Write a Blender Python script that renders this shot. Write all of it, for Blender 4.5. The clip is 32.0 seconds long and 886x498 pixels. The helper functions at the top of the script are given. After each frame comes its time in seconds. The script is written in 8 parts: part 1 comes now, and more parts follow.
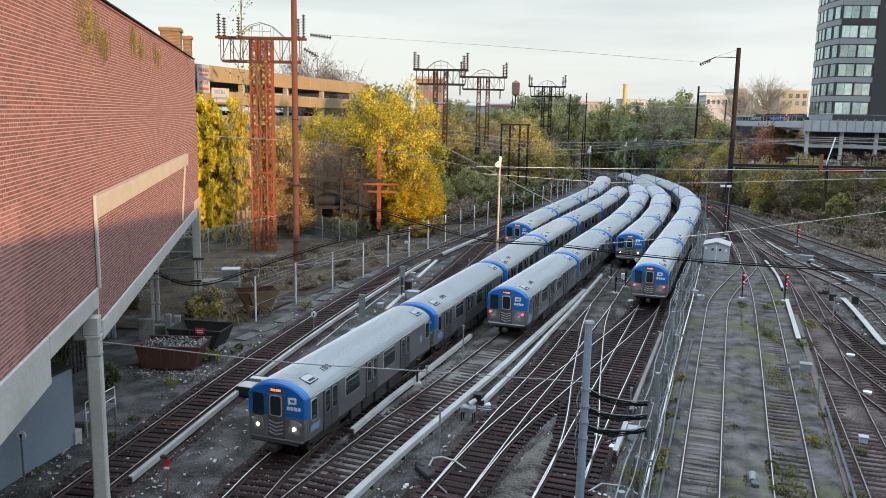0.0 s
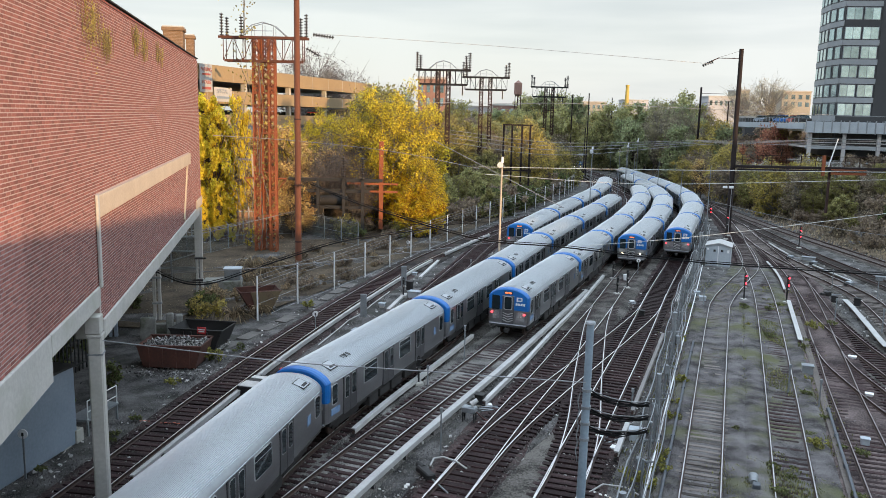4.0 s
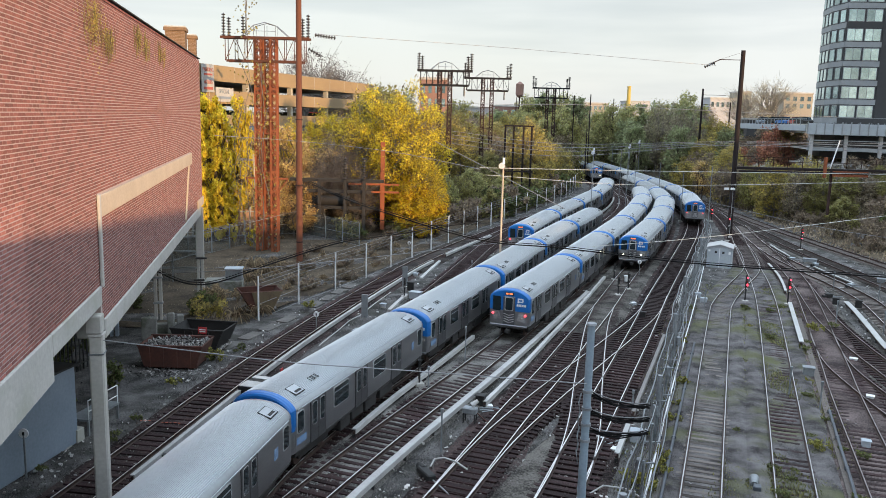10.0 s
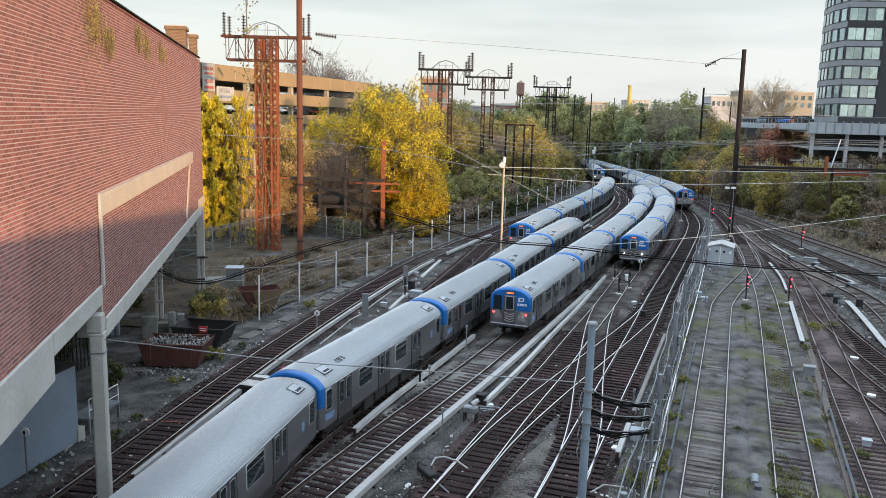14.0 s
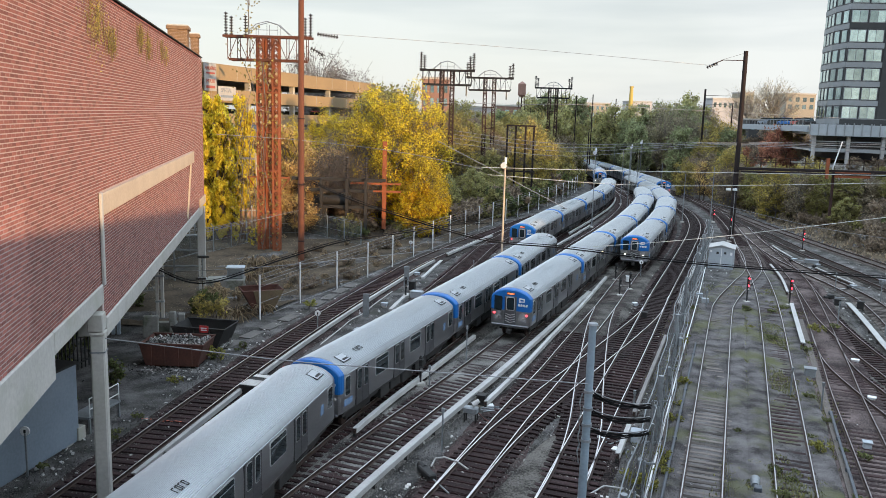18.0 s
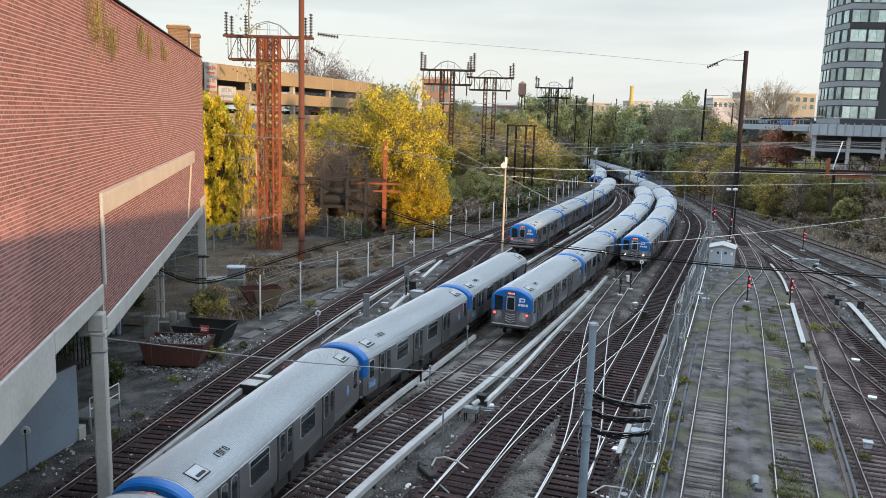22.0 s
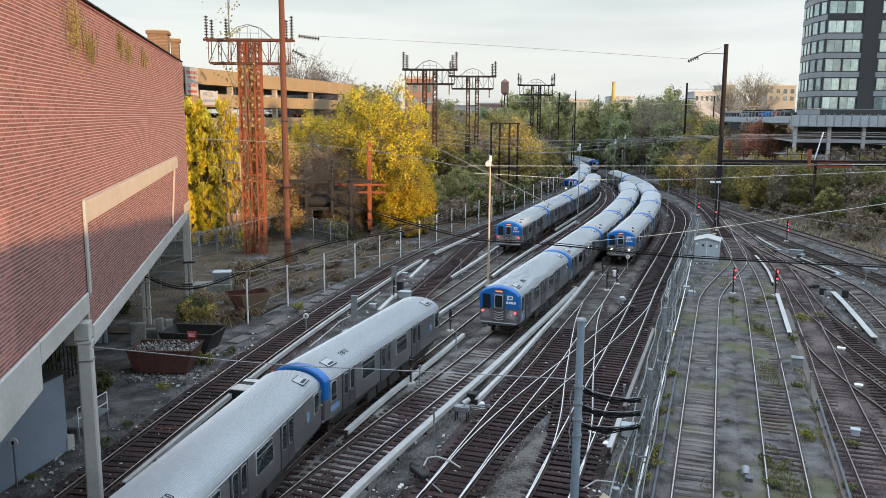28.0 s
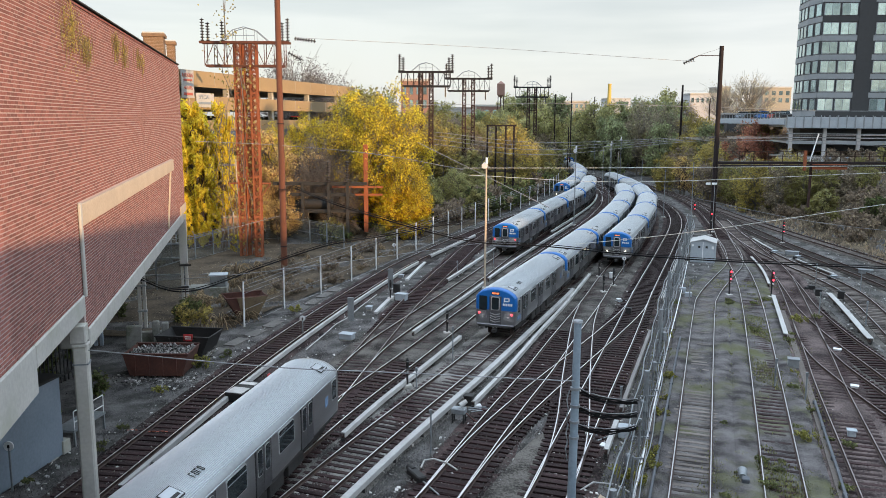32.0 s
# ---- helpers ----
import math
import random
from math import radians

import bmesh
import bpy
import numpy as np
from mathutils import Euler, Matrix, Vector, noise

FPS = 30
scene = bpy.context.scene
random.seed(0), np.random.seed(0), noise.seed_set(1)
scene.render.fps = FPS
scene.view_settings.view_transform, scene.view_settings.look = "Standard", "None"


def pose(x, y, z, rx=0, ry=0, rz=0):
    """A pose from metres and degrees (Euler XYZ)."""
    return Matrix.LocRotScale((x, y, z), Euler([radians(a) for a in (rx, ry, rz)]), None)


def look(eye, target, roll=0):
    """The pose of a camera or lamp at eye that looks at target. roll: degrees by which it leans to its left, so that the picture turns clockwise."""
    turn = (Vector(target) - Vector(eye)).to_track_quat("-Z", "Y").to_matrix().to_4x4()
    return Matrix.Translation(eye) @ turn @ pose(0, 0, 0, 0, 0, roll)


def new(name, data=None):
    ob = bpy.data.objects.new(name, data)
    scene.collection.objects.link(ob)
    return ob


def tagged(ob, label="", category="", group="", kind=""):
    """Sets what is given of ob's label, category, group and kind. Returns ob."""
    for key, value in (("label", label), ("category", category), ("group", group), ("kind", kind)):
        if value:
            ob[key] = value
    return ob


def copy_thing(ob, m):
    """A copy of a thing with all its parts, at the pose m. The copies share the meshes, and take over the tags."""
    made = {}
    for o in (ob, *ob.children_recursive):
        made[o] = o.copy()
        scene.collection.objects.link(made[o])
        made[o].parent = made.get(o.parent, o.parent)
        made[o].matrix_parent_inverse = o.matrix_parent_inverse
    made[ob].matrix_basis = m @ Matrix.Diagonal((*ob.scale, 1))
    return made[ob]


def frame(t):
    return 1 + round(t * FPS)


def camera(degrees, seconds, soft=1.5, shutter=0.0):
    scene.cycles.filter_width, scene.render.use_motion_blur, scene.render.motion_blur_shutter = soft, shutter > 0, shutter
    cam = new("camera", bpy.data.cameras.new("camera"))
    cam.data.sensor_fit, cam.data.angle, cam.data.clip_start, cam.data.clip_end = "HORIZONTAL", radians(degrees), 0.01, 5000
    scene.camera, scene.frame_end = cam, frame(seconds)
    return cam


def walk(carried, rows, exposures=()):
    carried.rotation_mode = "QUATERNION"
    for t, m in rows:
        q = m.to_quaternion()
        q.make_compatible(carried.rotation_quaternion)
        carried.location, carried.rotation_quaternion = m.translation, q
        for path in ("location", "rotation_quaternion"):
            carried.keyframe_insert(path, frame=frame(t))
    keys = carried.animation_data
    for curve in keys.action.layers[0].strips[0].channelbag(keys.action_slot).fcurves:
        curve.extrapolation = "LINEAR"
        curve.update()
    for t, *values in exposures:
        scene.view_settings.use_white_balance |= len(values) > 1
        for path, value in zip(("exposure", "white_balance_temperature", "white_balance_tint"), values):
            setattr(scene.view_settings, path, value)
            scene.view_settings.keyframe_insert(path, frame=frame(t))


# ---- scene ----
cam = camera(57.81, 32.0, 0.4)
EYE = (0.0, 0.0, 14.2)
walk(cam, [
    (0, pose(*EYE, 80.544, -1.104, -0.033)),
    (0.5, pose(*EYE, 80.402, -1.133, 0.018)),
    (1, pose(*EYE, 80.356, -1.152, 0.049)),
    (1.5, pose(*EYE, 80.390, -1.168, 0.066)),
    (2, pose(*EYE, 80.440, -1.198, 0.081)),
    (2.5, pose(*EYE, 80.495, -1.224, 0.091)),
    (3, pose(*EYE, 80.535, -1.250, 0.104)),
    (3.5, pose(*EYE, 80.552, -1.273, 0.116)),
    (5.5, pose(*EYE, 80.538, -1.299, 0.154)),
    (6, pose(*EYE, 80.539, -1.304, 0.167)),
    (6.5, pose(*EYE, 80.542, -1.318, 0.184)),
    (7, pose(*EYE, 80.548, -1.336, 0.200)),
    (7.5, pose(*EYE, 80.555, -1.356, 0.211)),
    (8, pose(*EYE, 80.565, -1.374, 0.220)),
    (8.5, pose(*EYE, 80.581, -1.399, 0.229)),
    (9, pose(*EYE, 80.594, -1.429, 0.237)),
    (9.5, pose(*EYE, 80.598, -1.443, 0.239)),
    (10, pose(*EYE, 80.599, -1.444, 0.239)),
    (10.5, pose(*EYE, 80.584, -1.446, 0.240)),
    (11, pose(*EYE, 80.553, -1.446, 0.243)),
    (11.5, pose(*EYE, 80.537, -1.448, 0.250)),
    (12, pose(*EYE, 80.536, -1.453, 0.259)),
    (12.5, pose(*EYE, 80.536, -1.447, 0.270)),
    (13, pose(*EYE, 80.536, -1.432, 0.285)),
    (13.5, pose(*EYE, 80.535, -1.428, 0.290)),
    (14, pose(*EYE, 80.532, -1.441, 0.286)),
    (14.5, pose(*EYE, 80.529, -1.454, 0.284)),
    (16.5, pose(*EYE, 80.594, -1.639, 0.373)),
    (17, pose(*EYE, 80.590, -1.649, 0.380)),
    (17.5, pose(*EYE, 80.581, -1.653, 0.387)),
    (18, pose(*EYE, 80.564, -1.645, 0.387)),
    (18.5, pose(*EYE, 80.545, -1.632, 0.386)),
    (19, pose(*EYE, 80.531, -1.622, 0.388)),
    (19.5, pose(*EYE, 80.524, -1.623, 0.392)),
    (20, pose(*EYE, 80.522, -1.625, 0.393)),
    (20.5, pose(*EYE, 80.521, -1.623, 0.393)),
    (21, pose(*EYE, 80.526, -1.623, 0.393)),
    (21.5, pose(*EYE, 80.536, -1.626, 0.396)),
    (22, pose(*EYE, 80.551, -1.641, 0.410)),
    (22.5, pose(*EYE, 80.575, -1.669, 0.431)),
    (23, pose(*EYE, 80.605, -1.700, 0.451)),
    (23.5, pose(*EYE, 80.646, -1.724, 0.462)),
    (24, pose(*EYE, 80.681, -1.734, 0.464)),
    (24.5, pose(*EYE, 80.699, -1.721, 0.467)),
    (25, pose(*EYE, 80.701, -1.690, 0.468)),
    (25.5, pose(*EYE, 80.694, -1.664, 0.466)),
    (27.5, pose(*EYE, 80.459, -0.681, -0.420)),
    (28, pose(*EYE, 80.532, -0.386, -0.767)),
    (28.5, pose(*EYE, 80.635, -0.220, -0.996)),
    (29, pose(*EYE, 80.680, -0.146, -1.090)),
    (29.5, pose(*EYE, 80.679, -0.159, -1.102)),
    (30, pose(*EYE, 80.670, -0.187, -1.089)),
    (30.5, pose(*EYE, 80.669, -0.225, -1.061)),
    (31, pose(*EYE, 80.677, -0.266, -1.040)),
    (31.5, pose(*EYE, 80.684, -0.293, -1.034)),
    (32, pose(*EYE, 80.686, -0.301, -1.035)),
])

# ---- light ----
SUN_ELEVATION, SUN_TURN = 4.3, 42.0          # degrees; turn: from straight behind the eye towards its right
world = bpy.data.worlds.new("sky")
scene.world = world
world.use_nodes = True
wn, wl = world.node_tree.nodes, world.node_tree.links
wn.clear()
sky = wn.new("ShaderNodeTexSky")
sky.sky_type, sky.sun_disc = "NISHITA", False
sky.sun_elevation, sky.sun_rotation = radians(SUN_ELEVATION + 3), radians(180 - SUN_TURN)
sky.air_density, sky.dust_density, sky.ozone_density = 1.0, 1.5, 1.0
sky_gain = wn.new("ShaderNodeVectorMath")
sky_gain.operation = "SCALE"
sky_gain.inputs["Scale"].default_value = 0.12
cloud = wn.new("ShaderNodeTexNoise")
cloud.inputs["Scale"].default_value, cloud.inputs["Detail"].default_value = 2.2, 6.0
streak = wn.new("ShaderNodeTexNoise")          # long thin cloud streaks
streak.inputs["Scale"].default_value, streak.inputs["Detail"].default_value = 1.6, 5.0
streak_map = wn.new("ShaderNodeMapping")
streak_map.inputs["Scale"].default_value = (1.0, 1.0, 9.0)
streak_ramp = wn.new("ShaderNodeMapRange")
streak_ramp.inputs["From Min"].default_value, streak_ramp.inputs["From Max"].default_value = 0.38, 0.62
streak_mix = wn.new("ShaderNodeMix")
streak_mix.data_type = "RGBA"
streak_mix.inputs["A"].default_value, streak_mix.inputs["B"].default_value = (0.53, 0.575, 0.60, 1), (0.72, 0.745, 0.745, 1)
cloud_map = wn.new("ShaderNodeMapRange")
cloud_map.inputs["From Min"].default_value, cloud_map.inputs["From Max"].default_value = 0.3, 0.7
cloud_map.inputs["To Min"].default_value, cloud_map.inputs["To Max"].default_value = 0.72, 0.97
cloud_mix = wn.new("ShaderNodeMix")
cloud_mix.data_type = "RGBA"
cloud_mix.inputs["B"].default_value = (0.65, 0.69, 0.70, 1)
back = wn.new("ShaderNodeBackground")
back.inputs["Strength"].default_value = 1.0
# a clouded sky, three times as bright overhead as at the horizon
sky_way = wn.new("ShaderNodeTexCoord")
sky_up = wn.new("ShaderNodeSeparateXYZ")
sky_rise = wn.new("ShaderNodeMapRange")
sky_rise.inputs["From Min"].default_value, sky_rise.inputs["From Max"].default_value = 0.22, 1.0
sky_rise.inputs["To Min"].default_value, sky_rise.inputs["To Max"].default_value = 1.0, 3.3
wl.new(sky_way.outputs["Generated"], sky_up.inputs[0])
wl.new(sky_up.outputs["Z"], sky_rise.inputs["Value"])
wl.new(sky_rise.outputs["Result"], back.inputs["Strength"])
out = wn.new("ShaderNodeOutputWorld")
wl.new(sky.outputs["Color"], sky_gain.inputs[0])
wl.new(sky_gain.outputs["Vector"], cloud_mix.inputs["A"])
wl.new(sky_way.outputs["Generated"], streak_map.inputs["Vector"])
wl.new(streak_map.outputs["Vector"], streak.inputs["Vector"])
wl.new(streak.outputs["Fac"], streak_ramp.inputs["Value"])
wl.new(streak_ramp.outputs["Result"], streak_mix.inputs["Factor"])
wl.new(streak_mix.outputs["Result"], cloud_mix.inputs["B"])
wl.new(cloud.outputs["Fac"], cloud_map.inputs["Value"])
wl.new(cloud_map.outputs["Result"], cloud_mix.inputs["Factor"])
cool = wn.new("ShaderNodeMix")          # bluer overhead
cool.data_type, cool.blend_type = "RGBA", "MULTIPLY"
cool.inputs["B"].default_value = (0.88, 0.985, 1.13, 1)
cool_rise = wn.new("ShaderNodeMapRange")
cool_rise.inputs["From Min"].default_value, cool_rise.inputs["From Max"].default_value = 0.15, 0.6
wl.new(sky_up.outputs["Z"], cool_rise.inputs["Value"])
wl.new(cool_rise.outputs["Result"], cool.inputs["Factor"])
wl.new(cloud_mix.outputs["Result"], cool.inputs["A"])
wl.new(cool.outputs["Result"], back.inputs["Color"])
wl.new(back.outputs["Background"], out.inputs["Surface"])
sun = new("sun", bpy.data.lights.new("sun", "SUN"))
sun.data.energy, sun.data.angle, sun.data.color = 4.5, radians(0.6), (1.0, 0.64, 0.34)
_a, _e = radians(SUN_TURN), radians(SUN_ELEVATION)
TO_SUN = Vector((math.sin(_a) * math.cos(_e), -math.cos(_a) * math.cos(_e), math.sin(_e)))
sun.matrix_world = look(TO_SUN * 50, (0, 0, 0))
scene.view_settings.exposure = 0.45

rng = random.Random(7)


# ---- mesh helpers ----
class Geo:
    """Collects vertices and faces for one mesh."""

    def __init__(self):
        self.v, self.f, self.s = [], [], []

    def add(self, verts, faces, smooth=False, m=None):
        k = len(self.v)
        self.v += [tuple(m @ Vector(p)) for p in verts] if m is not None else [tuple(p) for p in verts]
        self.f += [tuple(i + k for i in f) for f in faces]
        self.s += [smooth] * len(faces)
        return self

    def box(self, cx, cy, cz, sx, sy, sz, m=None, bev=0.0):
        hx, hy, hz = sx / 2, sy / 2, sz / 2
        if bev <= 0:
            v = [(cx + a * hx, cy + b * hy, cz + c * hz) for a in (-1, 1) for b in (-1, 1) for c in (-1, 1)]
            f = [(0, 1, 3, 2), (4, 6, 7, 5), (0, 4, 5, 1), (2, 3, 7, 6), (0, 2, 6, 4), (1, 5, 7, 3)]
            return self.add(v, f, m=m)
        b = min(bev, hx * .9, hy * .9, hz * .9)
        v, ix = [], {}
        for a in (-1, 1):
            for c in (-1, 1):
                for d in (-1, 1):
                    for k in range(3):
                        e = [hx - b, hy - b, hz - b]
                        e[k] = (hx, hy, hz)[k]
                        ix[a, c, d, k] = len(v)
                        v.append((cx + a * e[0], cy + c * e[1], cz + d * e[2]))
        f = []
        for k, o in ((0, lambda p, q, r: (r, p, q)), (1, lambda p, q, r: (p, r, q)), (2, lambda p, q, r: (p, q, r))):
            for r in (-1, 1):
                f.append(tuple(ix[(*o(p, q, r), k)] for p, q in ((-1, -1), (1, -1), (1, 1), (-1, 1))))
        for p in (-1, 1):
            for q in (-1, 1):
                f.append((ix[p, q, -1, 0], ix[p, q, 1, 0], ix[p, q, 1, 1], ix[p, q, -1, 1]))
                f.append((ix[p, -1, q, 0], ix[p, 1, q, 0], ix[p, 1, q, 2], ix[p, -1, q, 2]))
                f.append((ix[-1, p, q, 1], ix[1, p, q, 1], ix[1, p, q, 2], ix[-1, p, q, 2]))
                for r in (-1, 1):
                    f.append((ix[p, q, r, 0], ix[p, q, r, 1], ix[p, q, r, 2]))
        return self.add(v, f, m=m)

    def tube(self, a, b, r0, r1=None, n=8, smooth=True, m=None):
        a, b = Vector(a), Vector(b)
        r1 = r0 if r1 is None else r1
        d = (b - a).normalized()
        u = d.orthogonal().normalized()
        w = d.cross(u)
        v = [p + (u * math.cos(6.28318 * i / n) + w * math.sin(6.28318 * i / n)) * r for p, r in ((a, r0), (b, r1)) for i in range(n)]
        self.add(v, [(i, (i + 1) % n, n + (i + 1) % n, n + i) for i in range(n)], smooth, m)
        return self.add(v, [tuple(range(n - 1, -1, -1)), tuple(range(n, 2 * n))], False, m)

    def line(self, pts, r, n=5):
        """A tube along a row of points."""
        pts = [Vector(p) for p in pts]
        v, f = [], []
        for i, p in enumerate(pts):
            d = (pts[min(i + 1, len(pts) - 1)] - pts[max(i - 1, 0)]).normalized()
            u = Vector((0, 0, 1)).cross(d)
            u = u.normalized() if u.length > 1e-4 else Vector((1, 0, 0))
            w = d.cross(u)
            v += [p + (u * math.cos(6.28318 * k / n) + w * math.sin(6.28318 * k / n)) * r for k in range(n)]
            if i:
                f += [((i - 1) * n + k, (i - 1) * n + (k + 1) % n, i * n + (k + 1) % n, i * n + k) for k in range(n)]
        return self.add(v, f, True)

    def sweep(self, pts, profile):
        """A profile of (side, up) points swept along points on a plan."""
        pts = [Vector(p) for p in pts]
        n, v, f = len(profile), [], []
        for i, p in enumerate(pts):
            d = pts[min(i + 1, len(pts) - 1)] - pts[max(i - 1, 0)]
            d.z = 0
            d.normalize()
            side = Vector((d.y, -d.x, 0))
            v += [p + side * a + Vector((0, 0, b)) for a, b in profile]
            if i:
                f += [((i - 1) * n + k, (i - 1) * n + (k + 1) % n, i * n + (k + 1) % n, i * n + k) for k in range(n)]
        f += [tuple(range(n - 1, -1, -1)), tuple(range((len(pts) - 1) * n, len(pts) * n))]
        return self.add(v, f)

    def plate(self, cx, cy, cz, w, h, t, r, axis="x"):
        """A rounded rectangle w wide and h high, t thick; axis: the way it faces."""
        o = []
        for sx, sz, a0 in ((1, 1, 0), (-1, 1, 1), (-1, -1, 2), (1, -1, 3)):
            for k in range(4):
                a = (a0 + k / 3) * 1.5708
                o.append((sx * (w / 2 - r) + r * math.cos(a), sz * (h / 2 - r) + r * math.sin(a)))
        n = len(o)
        if axis == "x":
            v = [(cx + s * t / 2, cy + a, cz + b) for s in (-1, 1) for a, b in o]
        else:
            v = [(cx + a, cy + s * t / 2, cz + b) for s in (-1, 1) for a, b in o]
        f = [(i, (i + 1) % n, n + (i + 1) % n, n + i) for i in range(n)]
        return self.add(v, f + [tuple(range(n - 1, -1, -1)), tuple(range(n, 2 * n))])

    def prism(self, profile, y0, y1, m=None):
        """A profile of (x, z) points drawn out along y."""
        n = len(profile)
        v = [(x, y, z) for y in (y0, y1) for x, z in profile]
        f = [(i, (i + 1) % n, n + (i + 1) % n, n + i) for i in range(n)]
        return self.add(v, f + [tuple(range(n - 1, -1, -1)), tuple(range(n, 2 * n))], m=m)


def mesh(name, geo, material):
    me = bpy.data.meshes.new(name)
    me.from_pydata(geo.v, [], geo.f)
    me.polygons.foreach_set("use_smooth", geo.s)
    if material:
        me.materials.append(material)
    me.update()
    return me


def part(name, geo, material, parent, label=""):
    ob = new(name, mesh(name, geo, material))
    ob.parent = parent
    if label:
        ob["label"] = label
    return ob


def thing(name, label, category, group="", kind="", at=(0, 0, 0), turn=0):
    ob = tagged(new(name), label, category, group, kind)
    ob.matrix_basis = pose(*at, 0, 0, turn)
    return ob


def solid(name, geo, material, label, category, group="", kind=""):
    return tagged(new(name, mesh(name, geo, material)), label, category, group, kind)


# ---- materials ----
def mat(name, base, other=None, rough=0.7, metal=0.0, scale=1.0, fine=18.0, bump=0.15, spread=0.5, vary=0.0, island=0.0, stretch=(1, 1, 1), glow=None, dist=0.02, spec=0.5, patch=None):
    """A surface with two tones mixed by a coarse and a fine noise, and a fine relief. scale: cells per metre."""
    m = bpy.data.materials.new(name)
    m.use_nodes = True
    nt = m.node_tree
    n, l = nt.nodes, nt.links
    p = n["Principled BSDF"]
    p.inputs["Roughness"].default_value, p.inputs["Metallic"].default_value = rough, metal
    p.inputs["Specular IOR Level"].default_value = spec
    other = other or tuple(c * 0.65 for c in base)
    tc, mp = n.new("ShaderNodeTexCoord"), n.new("ShaderNodeMapping")
    mp.inputs["Scale"].default_value = stretch
    l.new(tc.outputs["Object"], mp.inputs["Vector"])
    a, b = n.new("ShaderNodeTexNoise"), n.new("ShaderNodeTexNoise")
    a.inputs["Scale"].default_value, b.inputs["Scale"].default_value = scale, fine
    a.inputs["Detail"].default_value, b.inputs["Detail"].default_value = 5.0, 4.0
    for x in (a, b):
        l.new(mp.outputs["Vector"], x.inputs["Vector"])
    mix = n.new("ShaderNodeMath")
    mix.operation = "MULTIPLY_ADD"
    mix.inputs[1].default_value = 0.55
    add = n.new("ShaderNodeMath")
    add.operation = "MULTIPLY"
    add.inputs[1].default_value = 0.45
    l.new(b.outputs["Fac"], add.inputs[0])
    l.new(a.outputs["Fac"], mix.inputs[0])
    l.new(add.outputs[0], mix.inputs[2])
    ramp = n.new("ShaderNodeMapRange")
    ramp.inputs["From Min"].default_value, ramp.inputs["From Max"].default_value = 0.5 - spread * 0.35, 0.5 + spread * 0.35
    l.new(mix.outputs[0], ramp.inputs["Value"])
    col = n.new("ShaderNodeMix")
    col.data_type = "RGBA"
    col.inputs["A"].default_value, col.inputs["B"].default_value = (*other, 1), (*base, 1)
    l.new(ramp.outputs["Result"], col.inputs["Factor"])
    last = col.outputs["Result"]
    if patch:          # (colour, cells per metre, threshold): growth or stains in patches
        pn, pr, pc = n.new("ShaderNodeTexNoise"), n.new("ShaderNodeMapRange"), n.new("ShaderNodeMix")
        pn.inputs["Scale"].default_value, pn.inputs["Detail"].default_value = patch[1], 7.0
        pn.inputs["Roughness"].default_value = 0.62
        pr.inputs["From Min"].default_value, pr.inputs["From Max"].default_value = patch[2] - .06, patch[2] + .10
        pr.inputs["To Max"].default_value = 0.85
        l.new(tc.outputs["Object"], pn.inputs["Vector"])
        l.new(pn.outputs["Fac"], pr.inputs["Value"])
        pc.data_type = "RGBA"
        pc.inputs["B"].default_value = (*patch[0], 1)
        l.new(pr.outputs["Result"], pc.inputs["Factor"])
        l.new(last, pc.inputs["A"])
        last = pc.outputs["Result"]
    for amount, kind, socket in ((vary, "ShaderNodeObjectInfo", "Random"), (island, "ShaderNodeNewGeometry", "Random Per Island")):
        if amount:
            info, hsv, rg = n.new(kind), n.new("ShaderNodeHueSaturation"), n.new("ShaderNodeMapRange")
            rg.inputs["To Min"].default_value, rg.inputs["To Max"].default_value = 1 - amount, 1 + amount
            l.new(info.outputs[socket], rg.inputs["Value"])
            l.new(rg.outputs["Result"], hsv.inputs["Value"])
            l.new(last, hsv.inputs["Color"])
            last = hsv.outputs["Color"]
    l.new(last, p.inputs["Base Color"])
    if bump:
        bp = n.new("ShaderNodeBump")
        bp.inputs["Strength"].default_value, bp.inputs["Distance"].default_value = bump, dist
        l.new(b.outputs["Fac"], bp.inputs["Height"])
        l.new(bp.outputs["Normal"], p.inputs["Normal"])
    if glow:
        p.inputs["Emission Color"].default_value, p.inputs["Emission Strength"].default_value = (*glow[:3], 1), glow[3]
    return m


def glass(name, tint=(0.02, 0.03, 0.035), rough=0.06):
    """Dark glazing that mirrors the sky."""
    return mat(name, tint, tuple(c * 0.5 for c in tint), rough, 0.0, 0.6, 3.0, 0.0, spec=0.5)


M = {}
M["ground"] = mat("yard_dirt", (0.166, 0.159, 0.156), (0.024, 0.023, 0.023), 0.95, 0, 0.8, 22.0, 0.8, 0.28, dist=0.04, patch=((0.050, 0.050, 0.044), 0.5, 0.54), spec=0.12)
M["moss"] = mat("mossy_dirt", (0.108, 0.105, 0.098), (0.034, 0.033, 0.030), 0.95, 0, 0.45, 21.0, 0.4, 0.36, dist=0.03, patch=((0.066, 0.074, 0.034), 0.16, 0.55), spec=0.12)
M["mossier"] = mat("moss_grown_dirt", (0.160, 0.149, 0.149), (0.028, 0.025, 0.025), 0.95, 0, 0.9, 26.0, 0.8, 0.30, dist=0.03, patch=((0.098, 0.102, 0.048), 0.26, 0.55), spec=0.12)
M["cinder"] = mat("brown_cinder", (0.150, 0.118, 0.112), (0.028, 0.022, 0.022), 0.95, 0, 0.5, 13.0, 0.5, 0.28, dist=0.05, spec=0.12)
